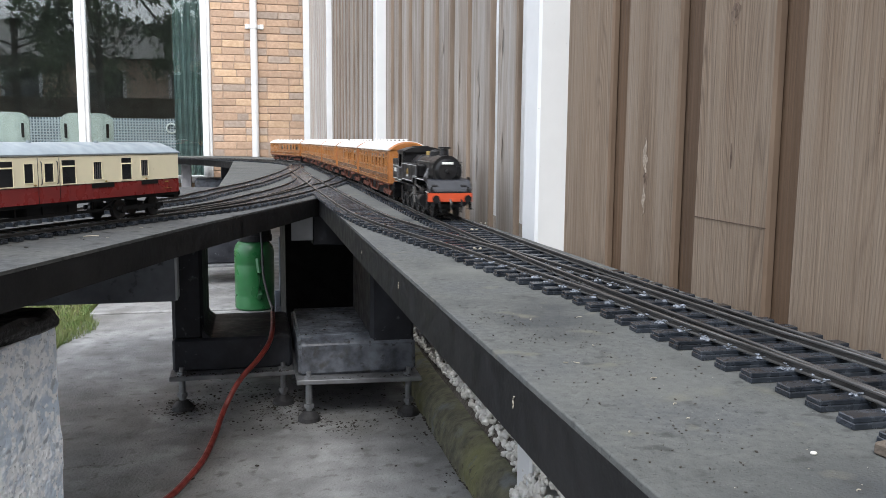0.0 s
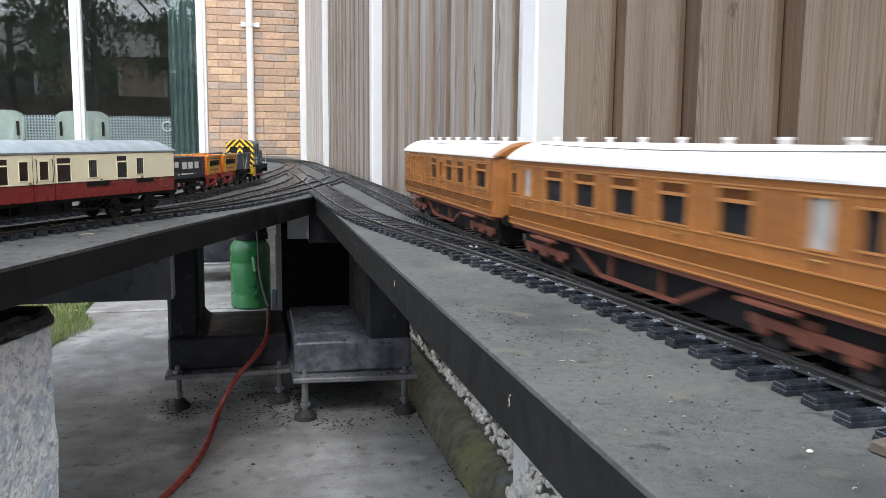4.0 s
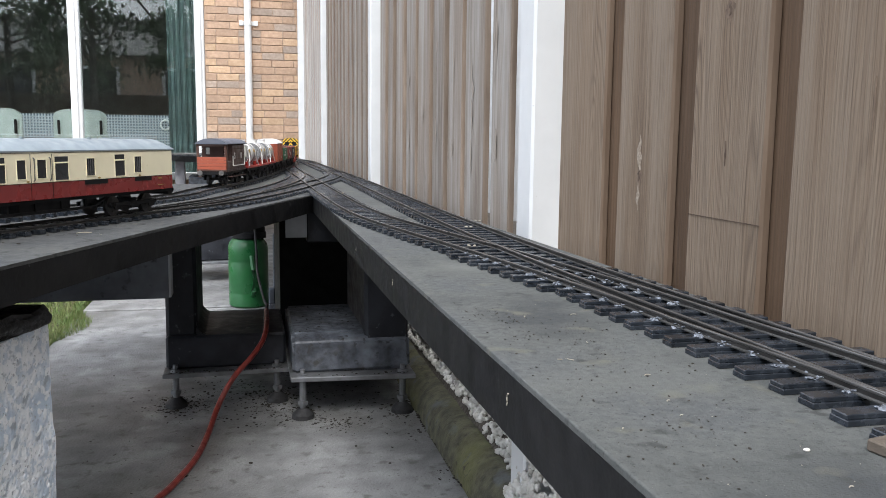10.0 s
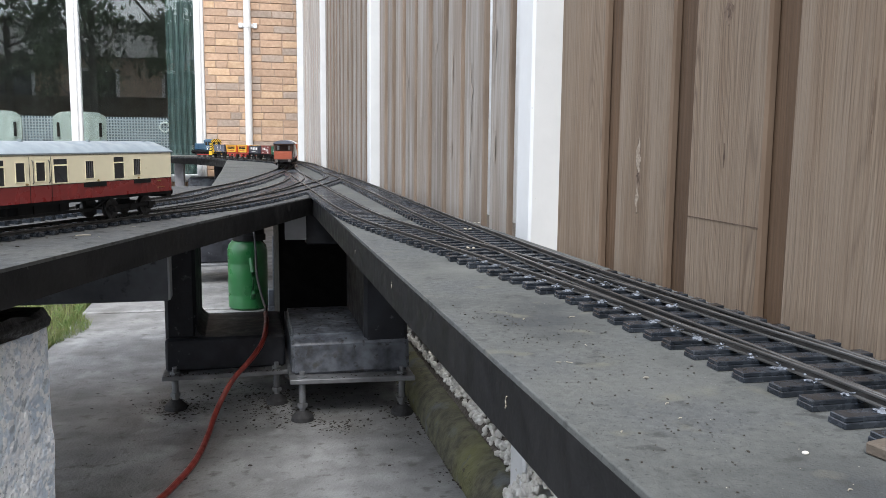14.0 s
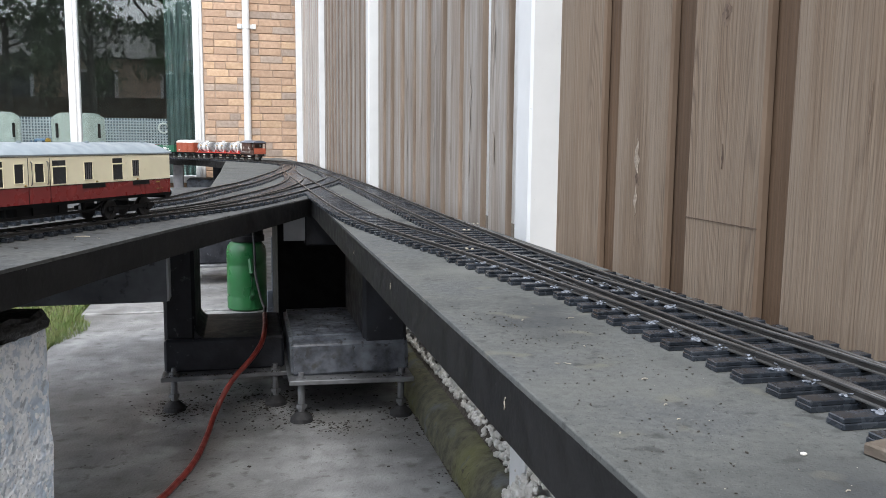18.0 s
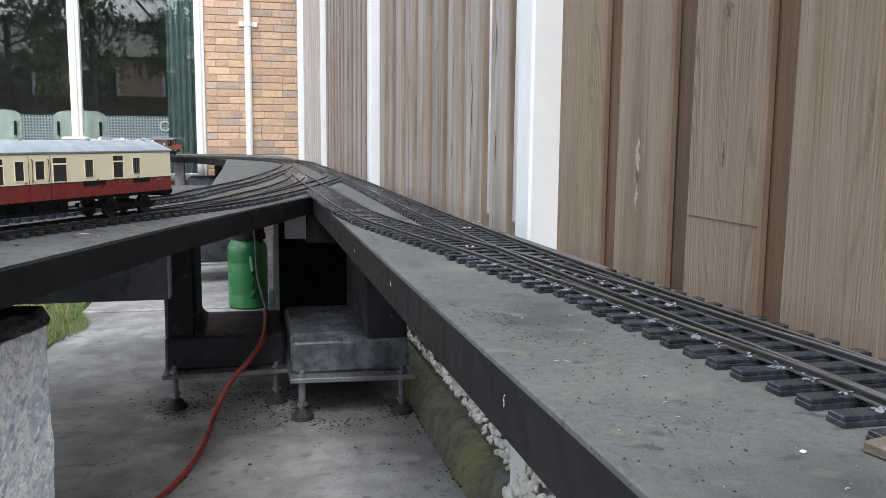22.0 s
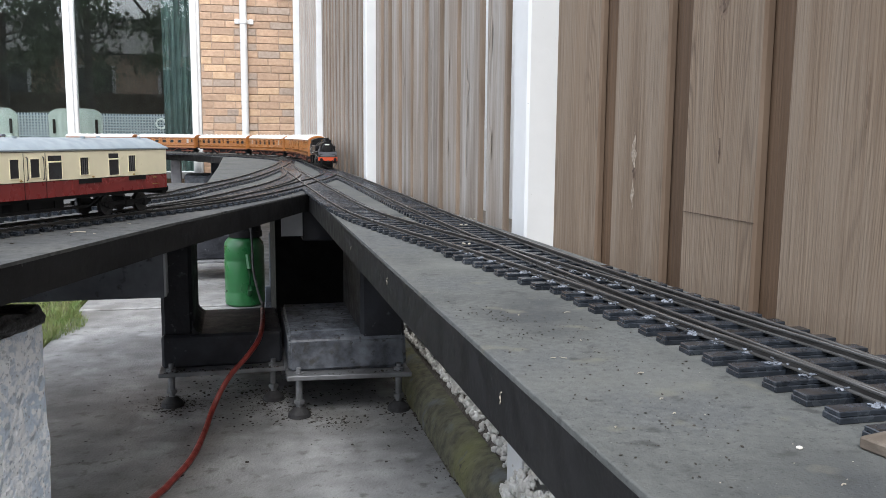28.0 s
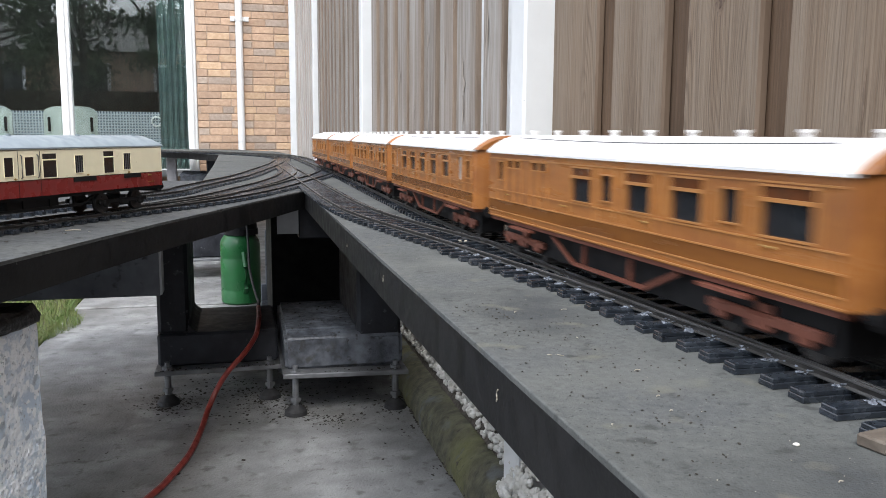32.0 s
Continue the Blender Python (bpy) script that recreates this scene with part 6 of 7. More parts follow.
def brake_van(label):
    w = thing("brake_van", label, "model wagon", group="goods train wagons")
    L = 0.21
    chassis(w, L, 0.11, "B")
    bm = B()
    box(bm, 0.076, L, 0.005, 0, 0, 0.0385)
    part("floor_pan", bm, P_BROWN, w)
    for s in (-1, 1):
        for k in range(7):
            bm = B()
            box(bm, 0.003, 0.140, 0.0082, s * 0.0375, 0.015, 0.0455 + k * 0.0087, bev=0.0004)
            part("side_plank", bm, P_BROWN, w)
        for t, y in (("S", -0.026), ("R", 0.045)):
            letter(w, t, s * 0.0391, y if s > 0 else -y + 0.02, 0.067, 0.024, 90 if s > 0 else -90, P_LETTER)
        bm = B()
        tube(bm, [(s * 0.041, -0.052, 0.075), (s * 0.041, -0.052, 0.05), (s * 0.041, 0.075, 0.05), (s * 0.041, 0.075, 0.075)], 0.0012, 6)
        part("handrail", bm, P_LETTER, w, "white handrail")
        bm = B()
        box(bm, 0.006, 0.02, 0.03, s * 0.040, 0.088, 0.085, bev=0.001)
        part("lookout", bm, P_LETTER, w, "pale lookout ducket")
        bm = B()
        box(bm, 0.008, 0.16, 0.002, s * 0.038, 0, 0.022)
        part("step_board", bm, P_BROWN, w)
        bm = B()
        box(bm, 0.003, 0.045, 0.02, s * 0.0375, -0.0795, 0.052)
        box(bm, 0.003, 0.004, 0.065, s * 0.0375, -0.100, 0.073)
        part("verandah_side", bm, P_BROWN, w)
    for k in range(4):
        bm = B()
        box(bm, 0.073, 0.003, 0.0076, 0, -L / 2 + 0.0015, 0.045 + k * 0.008, bev=0.0004)
        part("end_plank", bm, P_VANRED, w, "red end plank")
    bm = B()
    for x in (-0.034, 0.034):
        box(bm, 0.004, 0.003, 0.068, x, -L / 2 + 0.0016, 0.073)
    box(bm, 0.072, 0.003, 0.008, 0, -L / 2 + 0.0016, 0.104)
    part("end_post", bm, P_BROWN, w)
    bm = B()
    wall_cells(bm, -0.036, 0.036, 0.041, 0.107, [(-0.029, -0.017, 0.078, 0.097), (0.017, 0.029, 0.078, 0.097)], 0, 0.003)
    bmesh.ops.transform(bm, matrix=Matrix.Translation((0, -0.055, 0)) @ Matrix.Rotation(radians(90), 4, "Z"), verts=bm.verts)
    part("inner_end", bm, P_BROWN, w, "dark cabin end with small windows")
    bm = B()
    box(bm, 0.073, 0.003, 0.068, 0, 0.085, 0.073)
    part("inner_end", bm, P_BROWN, w)
    bm = B()
    roof(bm, 0.041, -L / 2 - 0.004, L / 2 + 0.004, 0.107, 0.0125)
    part("roof", bm, P_GREYW, w, "dark grey curved roof", smooth=True)
    for x in (-0.023, 0.023):
        bm = B()
        box(bm, 0.009, 0.001, 0.017, x, -0.0535, 0.0875)
        part("window", bm, P_LETTER, w, "pale cabin window")
    for o in w.children:
        if o.name.startswith("buffer"):
            o.data.materials[0] = P_TYRE
    return w


def diesel_shunter():
    e = thing("diesel_shunter", "blue diesel shunter with yellow and black striped cab end", "model locomotive")
    bm = B()
    box(bm, 0.074, 0.225, 0.012, 0, 0, 0.041, bev=0.001)
    for s in (-1, 1):
        box(bm, 0.003, 0.2, 0.022, s * 0.024, 0, 0.026)
    part("frame", bm, M_BLACK, e)
    for k, sgn in ((0.112, 1), (-0.112, -1)):
        bm = B()
        box(bm, 0.076, 0.004, 0.024, 0, k, 0.036, bev=0.001)
        part("buffer_beam", bm, M_BLACK if sgn > 0 else P_YELLOW, e)
        buffers(e, k + sgn * 0.016, 0.034, sgn=sgn)
    bm = B()
    box(bm, 0.05, 0.125, 0.042, 0, 0.042, 0.069, bev=0.004)
    hood = part("hood", bm, P_BLUE, e, "blue engine hood")
    bm = B()
    for k in range(7):
        box(bm, 0.04, 0.002, 0.003, 0, 0.1055, 0.056 + 0.0045 * k)
    part("radiator", bm, M_BLACK, hood)
    for s in (-1, 1):
        for y in (0.0, 0.035, 0.07):
            bm = B()
            box(bm, 0.0012, 0.027, 0.026, s * 0.0255, y, 0.066)
            part("hood_door", bm, P_BLUE, hood)
        bm = B()
        tube(bm, [(s * 0.034, 0.108, 0.047), (s * 0.034, 0.108, 0.075), (s * 0.034, 0.098, 0.078)], 0.001, 6)
        part("handrail", bm, P_LETTER, e)
        bm = B()
        wall_cells(bm, -0.098, -0.022, 0.047, 0.106, [(-0.088, -0.066, 0.08, 0.1), (-0.056, -0.034, 0.078, 0.1)], s * 0.0365, 0.003)
        side = part("cab_side", bm, P_BLUE, e)
        for y, w_ in ((-0.077, 0.022), (-0.045, 0.022)):
            o = part("window", pane_mesh(w_ + 0.001, 0.022), None, side)
            o.location = (s * 0.0362, y, 0.09)
        bm = B()
        box(bm, 0.0008, 0.026, 0.0045, s * 0.0384, -0.06, 0.068)
        box(bm, 0.0008, 0.012, 0.009, s * 0.0384, -0.058, 0.056)
        part("number_bars", bm, P_LETTER, side)
        bm = B()
        box(bm, 0.0014, 0.016, 0.05, s * 0.0376, -0.0895, 0.072)
        part("striped_corner", bm, P_WASP, side)
        bm = B()
        box(bm, 0.004, 0.03, 0.026, s * 0.036, -0.088, 0.03, bev=0.001)
        part("step_plate", bm, P_YELLOW, e, "yellow step plate")
        bm = B()
        box(bm, 0.003, 0.13, 0.0035, s * 0.031, 0, 0.019)
        part("side_rod", bm, P_TANKRED, e)
    bm = B()
    wall_cells(bm, -0.038, 0.038, 0.047, 0.112, [(-0.028, -0.008, 0.082, 0.1), (0.008, 0.028, 0.082, 0.1)], 0, 0.003)
    bmesh.ops.transform(bm, matrix=Matrix.Translation((0, -0.1, 0)) @ Matrix.Rotation(radians(90), 4, "Z"), verts=bm.verts)
    rear = part("cab_rear", bm, P_WASP, e, "yellow and black striped cab rear")
    for x in (-0.018, 0.018):
        bm = B()
        box(bm, 0.021, 0.001, 0.019, x, -0.0995, 0.091)
        part("window", bm, M_DARKGLASS, rear)
    bm = B()
    wall_cells(bm, -0.038, 0.038, 0.088, 0.112, [(-0.03, -0.01, 0.094, 0.106), (0.01, 0.03, 0.094, 0.106)], 0, 0.003)
    bmesh.ops.transform(bm, matrix=Matrix.Translation((0, -0.022, 0)) @ Matrix.Rotation(radians(90), 4, "Z"), verts=bm.verts)
    part("cab_front", bm, P_BLUE, e)
    bm = B()
    roof(bm, 0.0388, -0.0995, -0.018, 0.1085, 0.011)
    part("cab_roof", bm, P_BLUE, e, smooth=True)
    bm = B()
    arch = [(u * 0.0386, 0.109 + 0.0115 * (1 - abs(u) ** 2.4)) for u in np.linspace(-1, 1, 13)]
    rows = [[bm.verts.new((x, y, z)) for x, z in arch] for y in (-0.1017, -0.0985)]
    for i in range(12):
        bm.faces.new((rows[0][i], rows[0][i + 1], rows[1][i + 1], rows[1][i]))
    bm.faces.new(rows[0]), bm.faces.new(rows[1])
    part("cab_rear_arch", bm, P_WASP, e)
    bm = B()
    cyl(bm, 0.006, 0.016, 0, 0.02, 0.097, seg=14)
    part("exhaust", bm, P_BLUE, e)
    for y in (0.062, 0.0, -0.062):
        o = part("wheelset", WHEEL, None, e)
        o.location = (0, y, 0.0155)
        ROLLING.append((o, "B", 0.0155))
    return e


def shorter(e, f):
    """The same vehicle with its length scaled by f."""
    done = set()
    for o in e.children_recursive:
        o.location.y *= f
        if o.data not in (WHEEL, WHEEL_S) and o.data.name not in done and not o.data.name.startswith("window"):
            o.data.transform(Matrix.Diagonal((1, f, 1, 1)))
            done.add(o.data.name)
    return e


# the trains, front to rear: vehicle, its length between couplings, half the distance of its turning points
engine = steam_engine()
engine.scale = (0.93, 0.93, 0.93)
TRAIN_A = [(engine, 0.398, 0.095)]
for k, lab in (("open", "varnished teak coach with a row of windows and white roof"), ("brake", "varnished teak brake coach with white roof and few windows"),
               ("saloon", "varnished teak saloon coach with wide windows and white roof"), ("composite", "varnished teak coach with uneven windows and white roof"),
               ("saloon", "varnished teak saloon coach with wide windows and white roof"),
               ("brake", "varnished teak brake coach with white roof and few windows")):
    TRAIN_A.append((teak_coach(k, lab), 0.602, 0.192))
TRAIN_B = [(shorter(diesel_shunter(), 1.02), 0.247, 0.062),
           (shorter(hopper_wagon("slate grey hopper wagon with thin white slanting lines", P_GREYW, M_BLACK, True), 0.74), 0.155, 0.034),
           (shorter(hopper_wagon("yellow hopper wagon with dark lettering on red-orange frame", P_AMBER, P_TANKRED), 0.74), 0.155, 0.034),
           (shorter(hopper_wagon("yellow hopper wagon with dark lettering on red-orange frame", P_AMBER, P_TANKRED), 0.74), 0.155, 0.034),
           (open_wagon("blue-black coal wagon with white lettering bars", P_DARKW, 6, [(-0.045, 0.066, 0.02, 0.014), (-0.018, 0.066, 0.02, 0.014), (0.01, 0.066, 0.02, 0.014), (0.045, 0.068, 0.016, 0.012), (0.0, 0.048, 0.08, 0.003)], top=0.084), 0.214, 0.044),
           (open_wagon("maroon coal wagon with white lettering bars", P_MAROON, 6, [(-0.03, 0.059, 0.026, 0.012), (0.03, 0.067, 0.05, 0.013), (-0.005, 0.062, 0.012, 0.004), (-0.05, 0.078, 0.03, 0.003), (-0.045, 0.046, 0.02, 0.005), (0.05, 0.046, 0.022, 0.005)], top=0.086), 0.214, 0.044),
           (open_wagon("green coal wagon with white lettering bars", P_GREENW, 6, [(0.0, 0.067, 0.03, 0.006), (0.0, 0.057, 0.085, 0.006), (-0.01, 0.077, 0.05, 0.002), (-0.05, 0.046, 0.02, 0.003)], top=0.084), 0.214, 0.044),
           (shorter(box_van("red goods van with planked sides and white roof"), 0.94), 0.2, 0.042)]
for k in range(3):
    TRAIN_B.append((shorter(tank_wagon("silver tank wagon with white straps on a red frame"), 0.9), 0.188, 0.041))
TRAIN_B.append((brake_van("brown brake van with red open verandah and dark roof"), 0.225, 0.055))

# the standing coach
u = Vector((0.497, 0.868))
end = Vector((-0.164, 1.521))
mid = end - u * 0.3
british_coach().matrix_basis = pose(mid.x, mid.y, RAIL_TOP, 0, 0, -math.degrees(math.atan2(u.x, u.y)))

# ---- supports and things below the decks ----
def rounded_poly(bm, pts, y0, y1):
    """A prism lying along y over a profile in x and z."""
    a = [bm.verts.new((x, y0, z)) for x, z in pts]
    b = [bm.verts.new((x, y1, z)) for x, z in pts]
    bm.faces.new(a), bm.faces.new(b)
    for i in range(len(pts)):
        j = (i + 1) % len(pts)
        bm.faces.new((a[i], a[j], b[j], b[i]))


def levelling_foot(parent, x, y, top):
    bm = B()
    cyl(bm, 0.0075, top - 0.02, x, y, (top + 0.025) / 2, seg=12)
    for k in range(int((top - 0.03) / 0.004)):
        cyl(bm, 0.0082, 0.0016, x, y, 0.03 + k * 0.004, seg=12)
    cyl(bm, 0.013, 0.009, x, y, 0.036, seg=6)
    cyl(bm, 0.0125, 0.009, x, y, top + 0.012, seg=6)
    cyl(bm, 0.006, 0.03, x, y, top + 0.012, seg=10)
    stud = part("threaded_stud", bm, M_ZINC, parent, "zinc threaded stud with nuts")
    bm = B()
    cyl(bm, 0.0265, 0.009, x, y, 0.0045, seg=24, r2=0.025)
    cyl(bm, 0.025, 0.014, x, y, 0.016, seg=24, r2=0.011)
    part("foot_pad", bm, M_RUBBER, stud, "round black rubber pad")


def l_support(name, label, x0, x1, ux0, ux1, y0, y1, low, base_top, slope, upright_side):
    """An angle-shaped block: low base, upright at one side, on a plate with levelling feet."""
    s = thing(name, label, "deck support", group="deck supports")
    bm = B()
    box(bm, x1 - x0 + 0.012, y1 - y0 + 0.05, 0.011, (x0 + x1) / 2, (y0 + y1) / 2 - 0.012, low - 0.0055, Matrix.Rotation(radians(1.2 if upright_side > 0 else -0.4), 4, "Y"), bev=0.0015)
    part("foot_plate", bm, M_ZINC, s, "dull zinc foot plate")
    bm = B()
    if slope:
        a = [(x0, y0, low), (x1, y0, low), (x1, y0 + 0.012, base_top - 0.012), (x0, y0 + 0.012, base_top - 0.012), (x0, y0 + 0.045, base_top), (x1, y0 + 0.045, base_top), (x0, y1, base_top), (x1, y1, base_top), (x0, y1, low), (x1, y1, low)]
        v = [bm.verts.new(p) for p in a]
        for q in ((0, 1, 2, 3), (3, 2, 5, 4), (4, 5, 7, 6), (6, 7, 9, 8), (0, 8, 9, 1), (0, 3, 4, 6, 8), (1, 9, 7, 5, 2)):
            bm.faces.new([v[i] for i in q])
        bmesh.ops.bevel(bm, geom=list(bm.edges), offset=0.008, segments=3, affect="EDGES")
    else:
        box(bm, x1 - x0, y1 - y0, base_top - low, (x0 + x1) / 2, (y0 + y1) / 2, (base_top + low) / 2, bev=0.006)
    part("base_block", bm, M_BLOCK if slope else M_STEEL, s)
    bm = B()
    box(bm, ux1 - ux0, y1 - y0 - 0.02, DECK_Z - 0.047 - low, (ux0 + ux1) / 2, (y0 + y1) / 2 + 0.009, (DECK_Z - 0.047 + low) / 2, bev=0.008)
    if not slope:
        # coved inner corner
        n = 8
        pts = [(ux1 - 0.004, base_top - 0.01)] + [(ux1 + 0.03 - 0.032 * math.sin(t), base_top + 0.03 - 0.032 * math.cos(t)) for t in np.linspace(0, math.pi / 2, n)]
        rounded_poly(bm, pts, y0 + 0.01, y1 - 0.01)
    part("upright", bm, M_STEEL, s)
    for fx in (x0 + 0.022, x1 - 0.022):
        for fy in (y0 - 0.015, y1 - 0.03):
            levelling_foot(s, fx, fy, low - 0.011)
    return s


l_support("support_block", "black painted angle block on a zinc plate with levelling feet", -0.198, 0.083, -0.198, -0.125, 2.04, 2.34, 0.086, 0.166, False, -1)
l_support("support_block", "bluish black sloping block on a tilted zinc plate with levelling feet", 0.092, 0.368, 0.262, 0.366, 1.90, 2.28, 0.098, 0.185, True, 1)
l_support("support_block", "dark angle block on levelling feet under the inner deck", -0.30, -0.04, -0.11, -0.04, 3.82, 4.1, 0.09, 0.2, False, -1)
l_support("support_block", "grey-blue sloping block under the wall deck", -0.40, -0.16, -0.22, -0.16, 6.12, 6.42, 0.09, 0.36, True, -1)
bm = B()
box(bm, 0.07, 0.07, 0.457, -0.475, 6.44, 0.2285, bev=0.004)
thing("deck_post", "pale painted wooden post under the wall deck", "post", data=mesh("deck_post", bm, M_POST))
bm = B()
box(bm, 0.06, 0.06, 0.457, -1.9, 6.8, 0.2285, bev=0.004)
thing("deck_post", "pale painted wooden post under the wall deck", "post", data=mesh("deck_post", bm, M_POST))
bm = B()
cyl(bm, 0.05, 0.12, -0.34, 6.0, 0.06, seg=20)
thing("flower_pot", "small dark pot under the wall deck", "pot", data=mesh("flower_pot", bm, M_BLACK))

# cross beams under the decks
cb = thing("cross_beam", "dark steel cross beam with bright bent edge under the branch deck", "beam", group="cross beams")
bm = B()
box(bm, 0.62, 0.004, 0.139, -0.47, 1.75, 0.3875)
box(bm, 0.62, 0.05, 0.004, -0.47, 1.777, 0.3155)
part("web", bm, M_GRIMY, cb)
bm = B()
box(bm, 0.004, 0.05, 0.1, -0.158, 1.774, 0.366)
box(bm, 0.05, 0.006, 0.004, -0.135, 1.75, 0.4175, Matrix.Rotation(radians(-8), 4, "Y"))
part("bent_edge", bm, M_GALV, cb, "bright bent edge of the beam")
cb = thing("cross_beam", "dark steel cross beam under the corner of the decks", "beam", group="cross beams")
bm = B()
box(bm, 0.052, 0.004, 0.062, 0.114, 2.075, 0.4265)
part("gusset", bm, M_GALV, cb, "grey gusset plate")
bm = B()
box(bm, 0.23, 0.05, 0.075, 0.255, 2.10, 0.42, bev=0.003)
part("web", bm, M_STEEL, cb)

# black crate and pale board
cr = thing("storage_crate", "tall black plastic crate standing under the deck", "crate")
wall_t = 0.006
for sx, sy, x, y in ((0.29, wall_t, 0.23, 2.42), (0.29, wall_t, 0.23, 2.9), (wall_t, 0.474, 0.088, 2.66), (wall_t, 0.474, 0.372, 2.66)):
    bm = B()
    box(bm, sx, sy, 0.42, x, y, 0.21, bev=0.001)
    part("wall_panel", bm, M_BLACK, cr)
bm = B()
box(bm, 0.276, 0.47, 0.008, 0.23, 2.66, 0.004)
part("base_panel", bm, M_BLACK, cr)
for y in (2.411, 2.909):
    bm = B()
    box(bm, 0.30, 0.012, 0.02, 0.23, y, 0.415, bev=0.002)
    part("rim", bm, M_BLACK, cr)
bm = B()
box(bm, 0.012, 0.02, 0.26, 0.092, 3.1, 0.16, bev=0.002)
box(bm, 0.03, 0.02, 0.06, 0.084, 3.1, 0.06, bev=0.002)
box(bm, 0.03, 0.03, 0.03, 0.084, 3.1, 0.015, bev=0.002)
thing("pale_bracket", "pale grey metal bracket standing beside the green tank", "bracket", data=mesh("pale_bracket", bm, M_GRIMY))

# green pressure tank
gt = thing("pressure_sprayer", "green plastic pressure sprayer tank with black pump top", "garden sprayer")
bm = B()
prof = [(0.0, 0.0), (0.066, 0.0), (0.074, 0.008), (0.074, 0.05), (0.0725, 0.055), (0.074, 0.06), (0.074, 0.17), (0.0725, 0.175), (0.074, 0.18), (0.074, 0.225), (0.07, 0.242), (0.06, 0.256), (0.044, 0.264), (0.028, 0.267), (0.0, 0.268)]
n = 36
rings = [[bm.verts.new((-0.002 + r * math.cos(i / n * math.tau), 3.235 + r * math.sin(i / n * math.tau), z)) for i in range(n)] for r, z in prof[1:-1]]
for a, b in zip(rings, rings[1:]):
    for i in range(n):
        bm.faces.new((a[i], a[(i + 1) % n], b[(i + 1) % n], b[i]))
bm.faces.new(rings[0][::-1]), bm.faces.new(rings[-1])
part("tank", bm, M_GREEN, gt, smooth=True)
bm = B()
tube(bm, [(0.012, 3.166, 0.05), (0.016, 3.142, 0.07), (0.016, 3.14, 0.15), (0.01, 3.162, 0.2)], 0.009, 10)
part("handle", bm, M_GREEN, gt, smooth=True)
bm = B()
cyl(bm, 0.05, 0.04, 0.012, 3.235, 0.28, seg=20)
ball(bm, 0.05, 0.012, 3.235, 0.30)
cyl(bm, 0.062, 0.022, 0.004, 3.235, 0.272, seg=24)
part("pump_top", bm, M_BLACK, gt, smooth=True)
bm = B()
box(bm, 0.085, 0.06, 0.06, 0.025, 2.72, 0.395, bev=0.025)
cyl(bm, 0.012, 0.07, 0.025, 2.72, 0.43)
thing("junction_box", "black rounded junction box under the deck", "junction box", data=mesh("junction_box", bm, M_BLACK))

# red hose; a thin dark tube that meets it paints the shade on its far end
bm = B()
pts = spline([(-0.235, 1.3, 0.008), (-0.2, 1.39, 0.008), (-0.164, 1.483, 0.008), (-0.146, 1.528, 0.008), (-0.112, 1.651, 0.008), (-0.0935, 1.785, 0.01), (-0.079, 1.87, 0.032), (-0.058, 1.90, 0.07), (-0.033, 1.92, 0.103), (0.002, 1.95, 0.133),
              (0.029, 2.01, 0.158), (0.04, 2.12, 0.1745), (0.043, 2.28, 0.173)], 0.012)
tube(bm, [tuple(p) for p in pts], 0.0062, 10)
thing("garden_hose", "red rubber hose lying on concrete and rising over a block", "hose", data=mesh("garden_hose", bm, M_HOSE, True))
bm = B()
pts = spline([(0.043, 2.29, 0.173), (0.046, 2.4, 0.165), (0.046, 2.65, 0.125), (0.036, 2.84, 0.14), (0.028, 3.0, 0.17), (0.027, 3.1, 0.225), (0.024, 3.15, 0.29), (0.016, 3.19, 0.325)], 0.012)
tube(bm, [tuple(p) for p in pts], 0.0042, 8)
part("spray_hose", bm, M_RUBBER, gt, "thin far end of the hose, toned dark for shade", True)

# whitewashed pillar with its bitumen cap
pl = thing("masonry_pillar", "rough whitewashed masonry pillar with black bitumen cap", "pillar", pose(-0.243, 1.085, 0, 0, 0, -19))
bm = B()
def skin(p0, du, dv, nu, nv):
    vs = [[bm.verts.new(Vector(p0) + Vector(du) * i / nu + Vector(dv) * j / nv) for j in range(nv + 1)] for i in range(nu + 1)]
    for i in range(nu):
        for j in range(nv):
            bm.faces.new((vs[i][j], vs[i + 1][j], vs[i + 1][j + 1], vs[i][j + 1]))
skin((-0.30, -0.34, 0), (0.30, 0, 0), (0, 0, 0.41), 8, 8)
skin((0, -0.34, 0), (0, 0.34, 0), (0, 0, 0.41), 34, 42)
skin((0, 0, 0), (-0.30, 0, 0), (0, 0, 0.41), 14, 20)
skin((-0.30, 0, 0), (0, -0.34, 0), (0, 0, 0.41), 6, 8)
skin((-0.30, -0.34, 0.41), (0.30, 0, 0), (0, 0.34, 0), 6, 6)
bmesh.ops.remove_doubles(bm, verts=bm.verts, dist=0.0005)
for v in bm.verts:
    if v.co.z > 0.005:
        v.co += noise.noise_vector(v.co * 18) * 0.002 + noise.noise_vector(v.co * 60) * 0.0022
part("shaft", bm, M_PILLAR, pl)
bm = B()
box(bm, 0.31, 0.35, 0.024, -0.154, -0.167, 0.422, bev=0.006)
bmesh.ops.subdivide_edges(bm, edges=bm.edges, cuts=9, use_grid_fill=True)
for v in bm.verts:
    v.co += noise.noise_vector(v.co * 34) * Vector((0.007, 0.007, 0.004)) + noise.noise_vector(v.co * 120) * 0.004
part("cap", bm, M_BITUMEN, pl, "lumpy black bitumen cap")

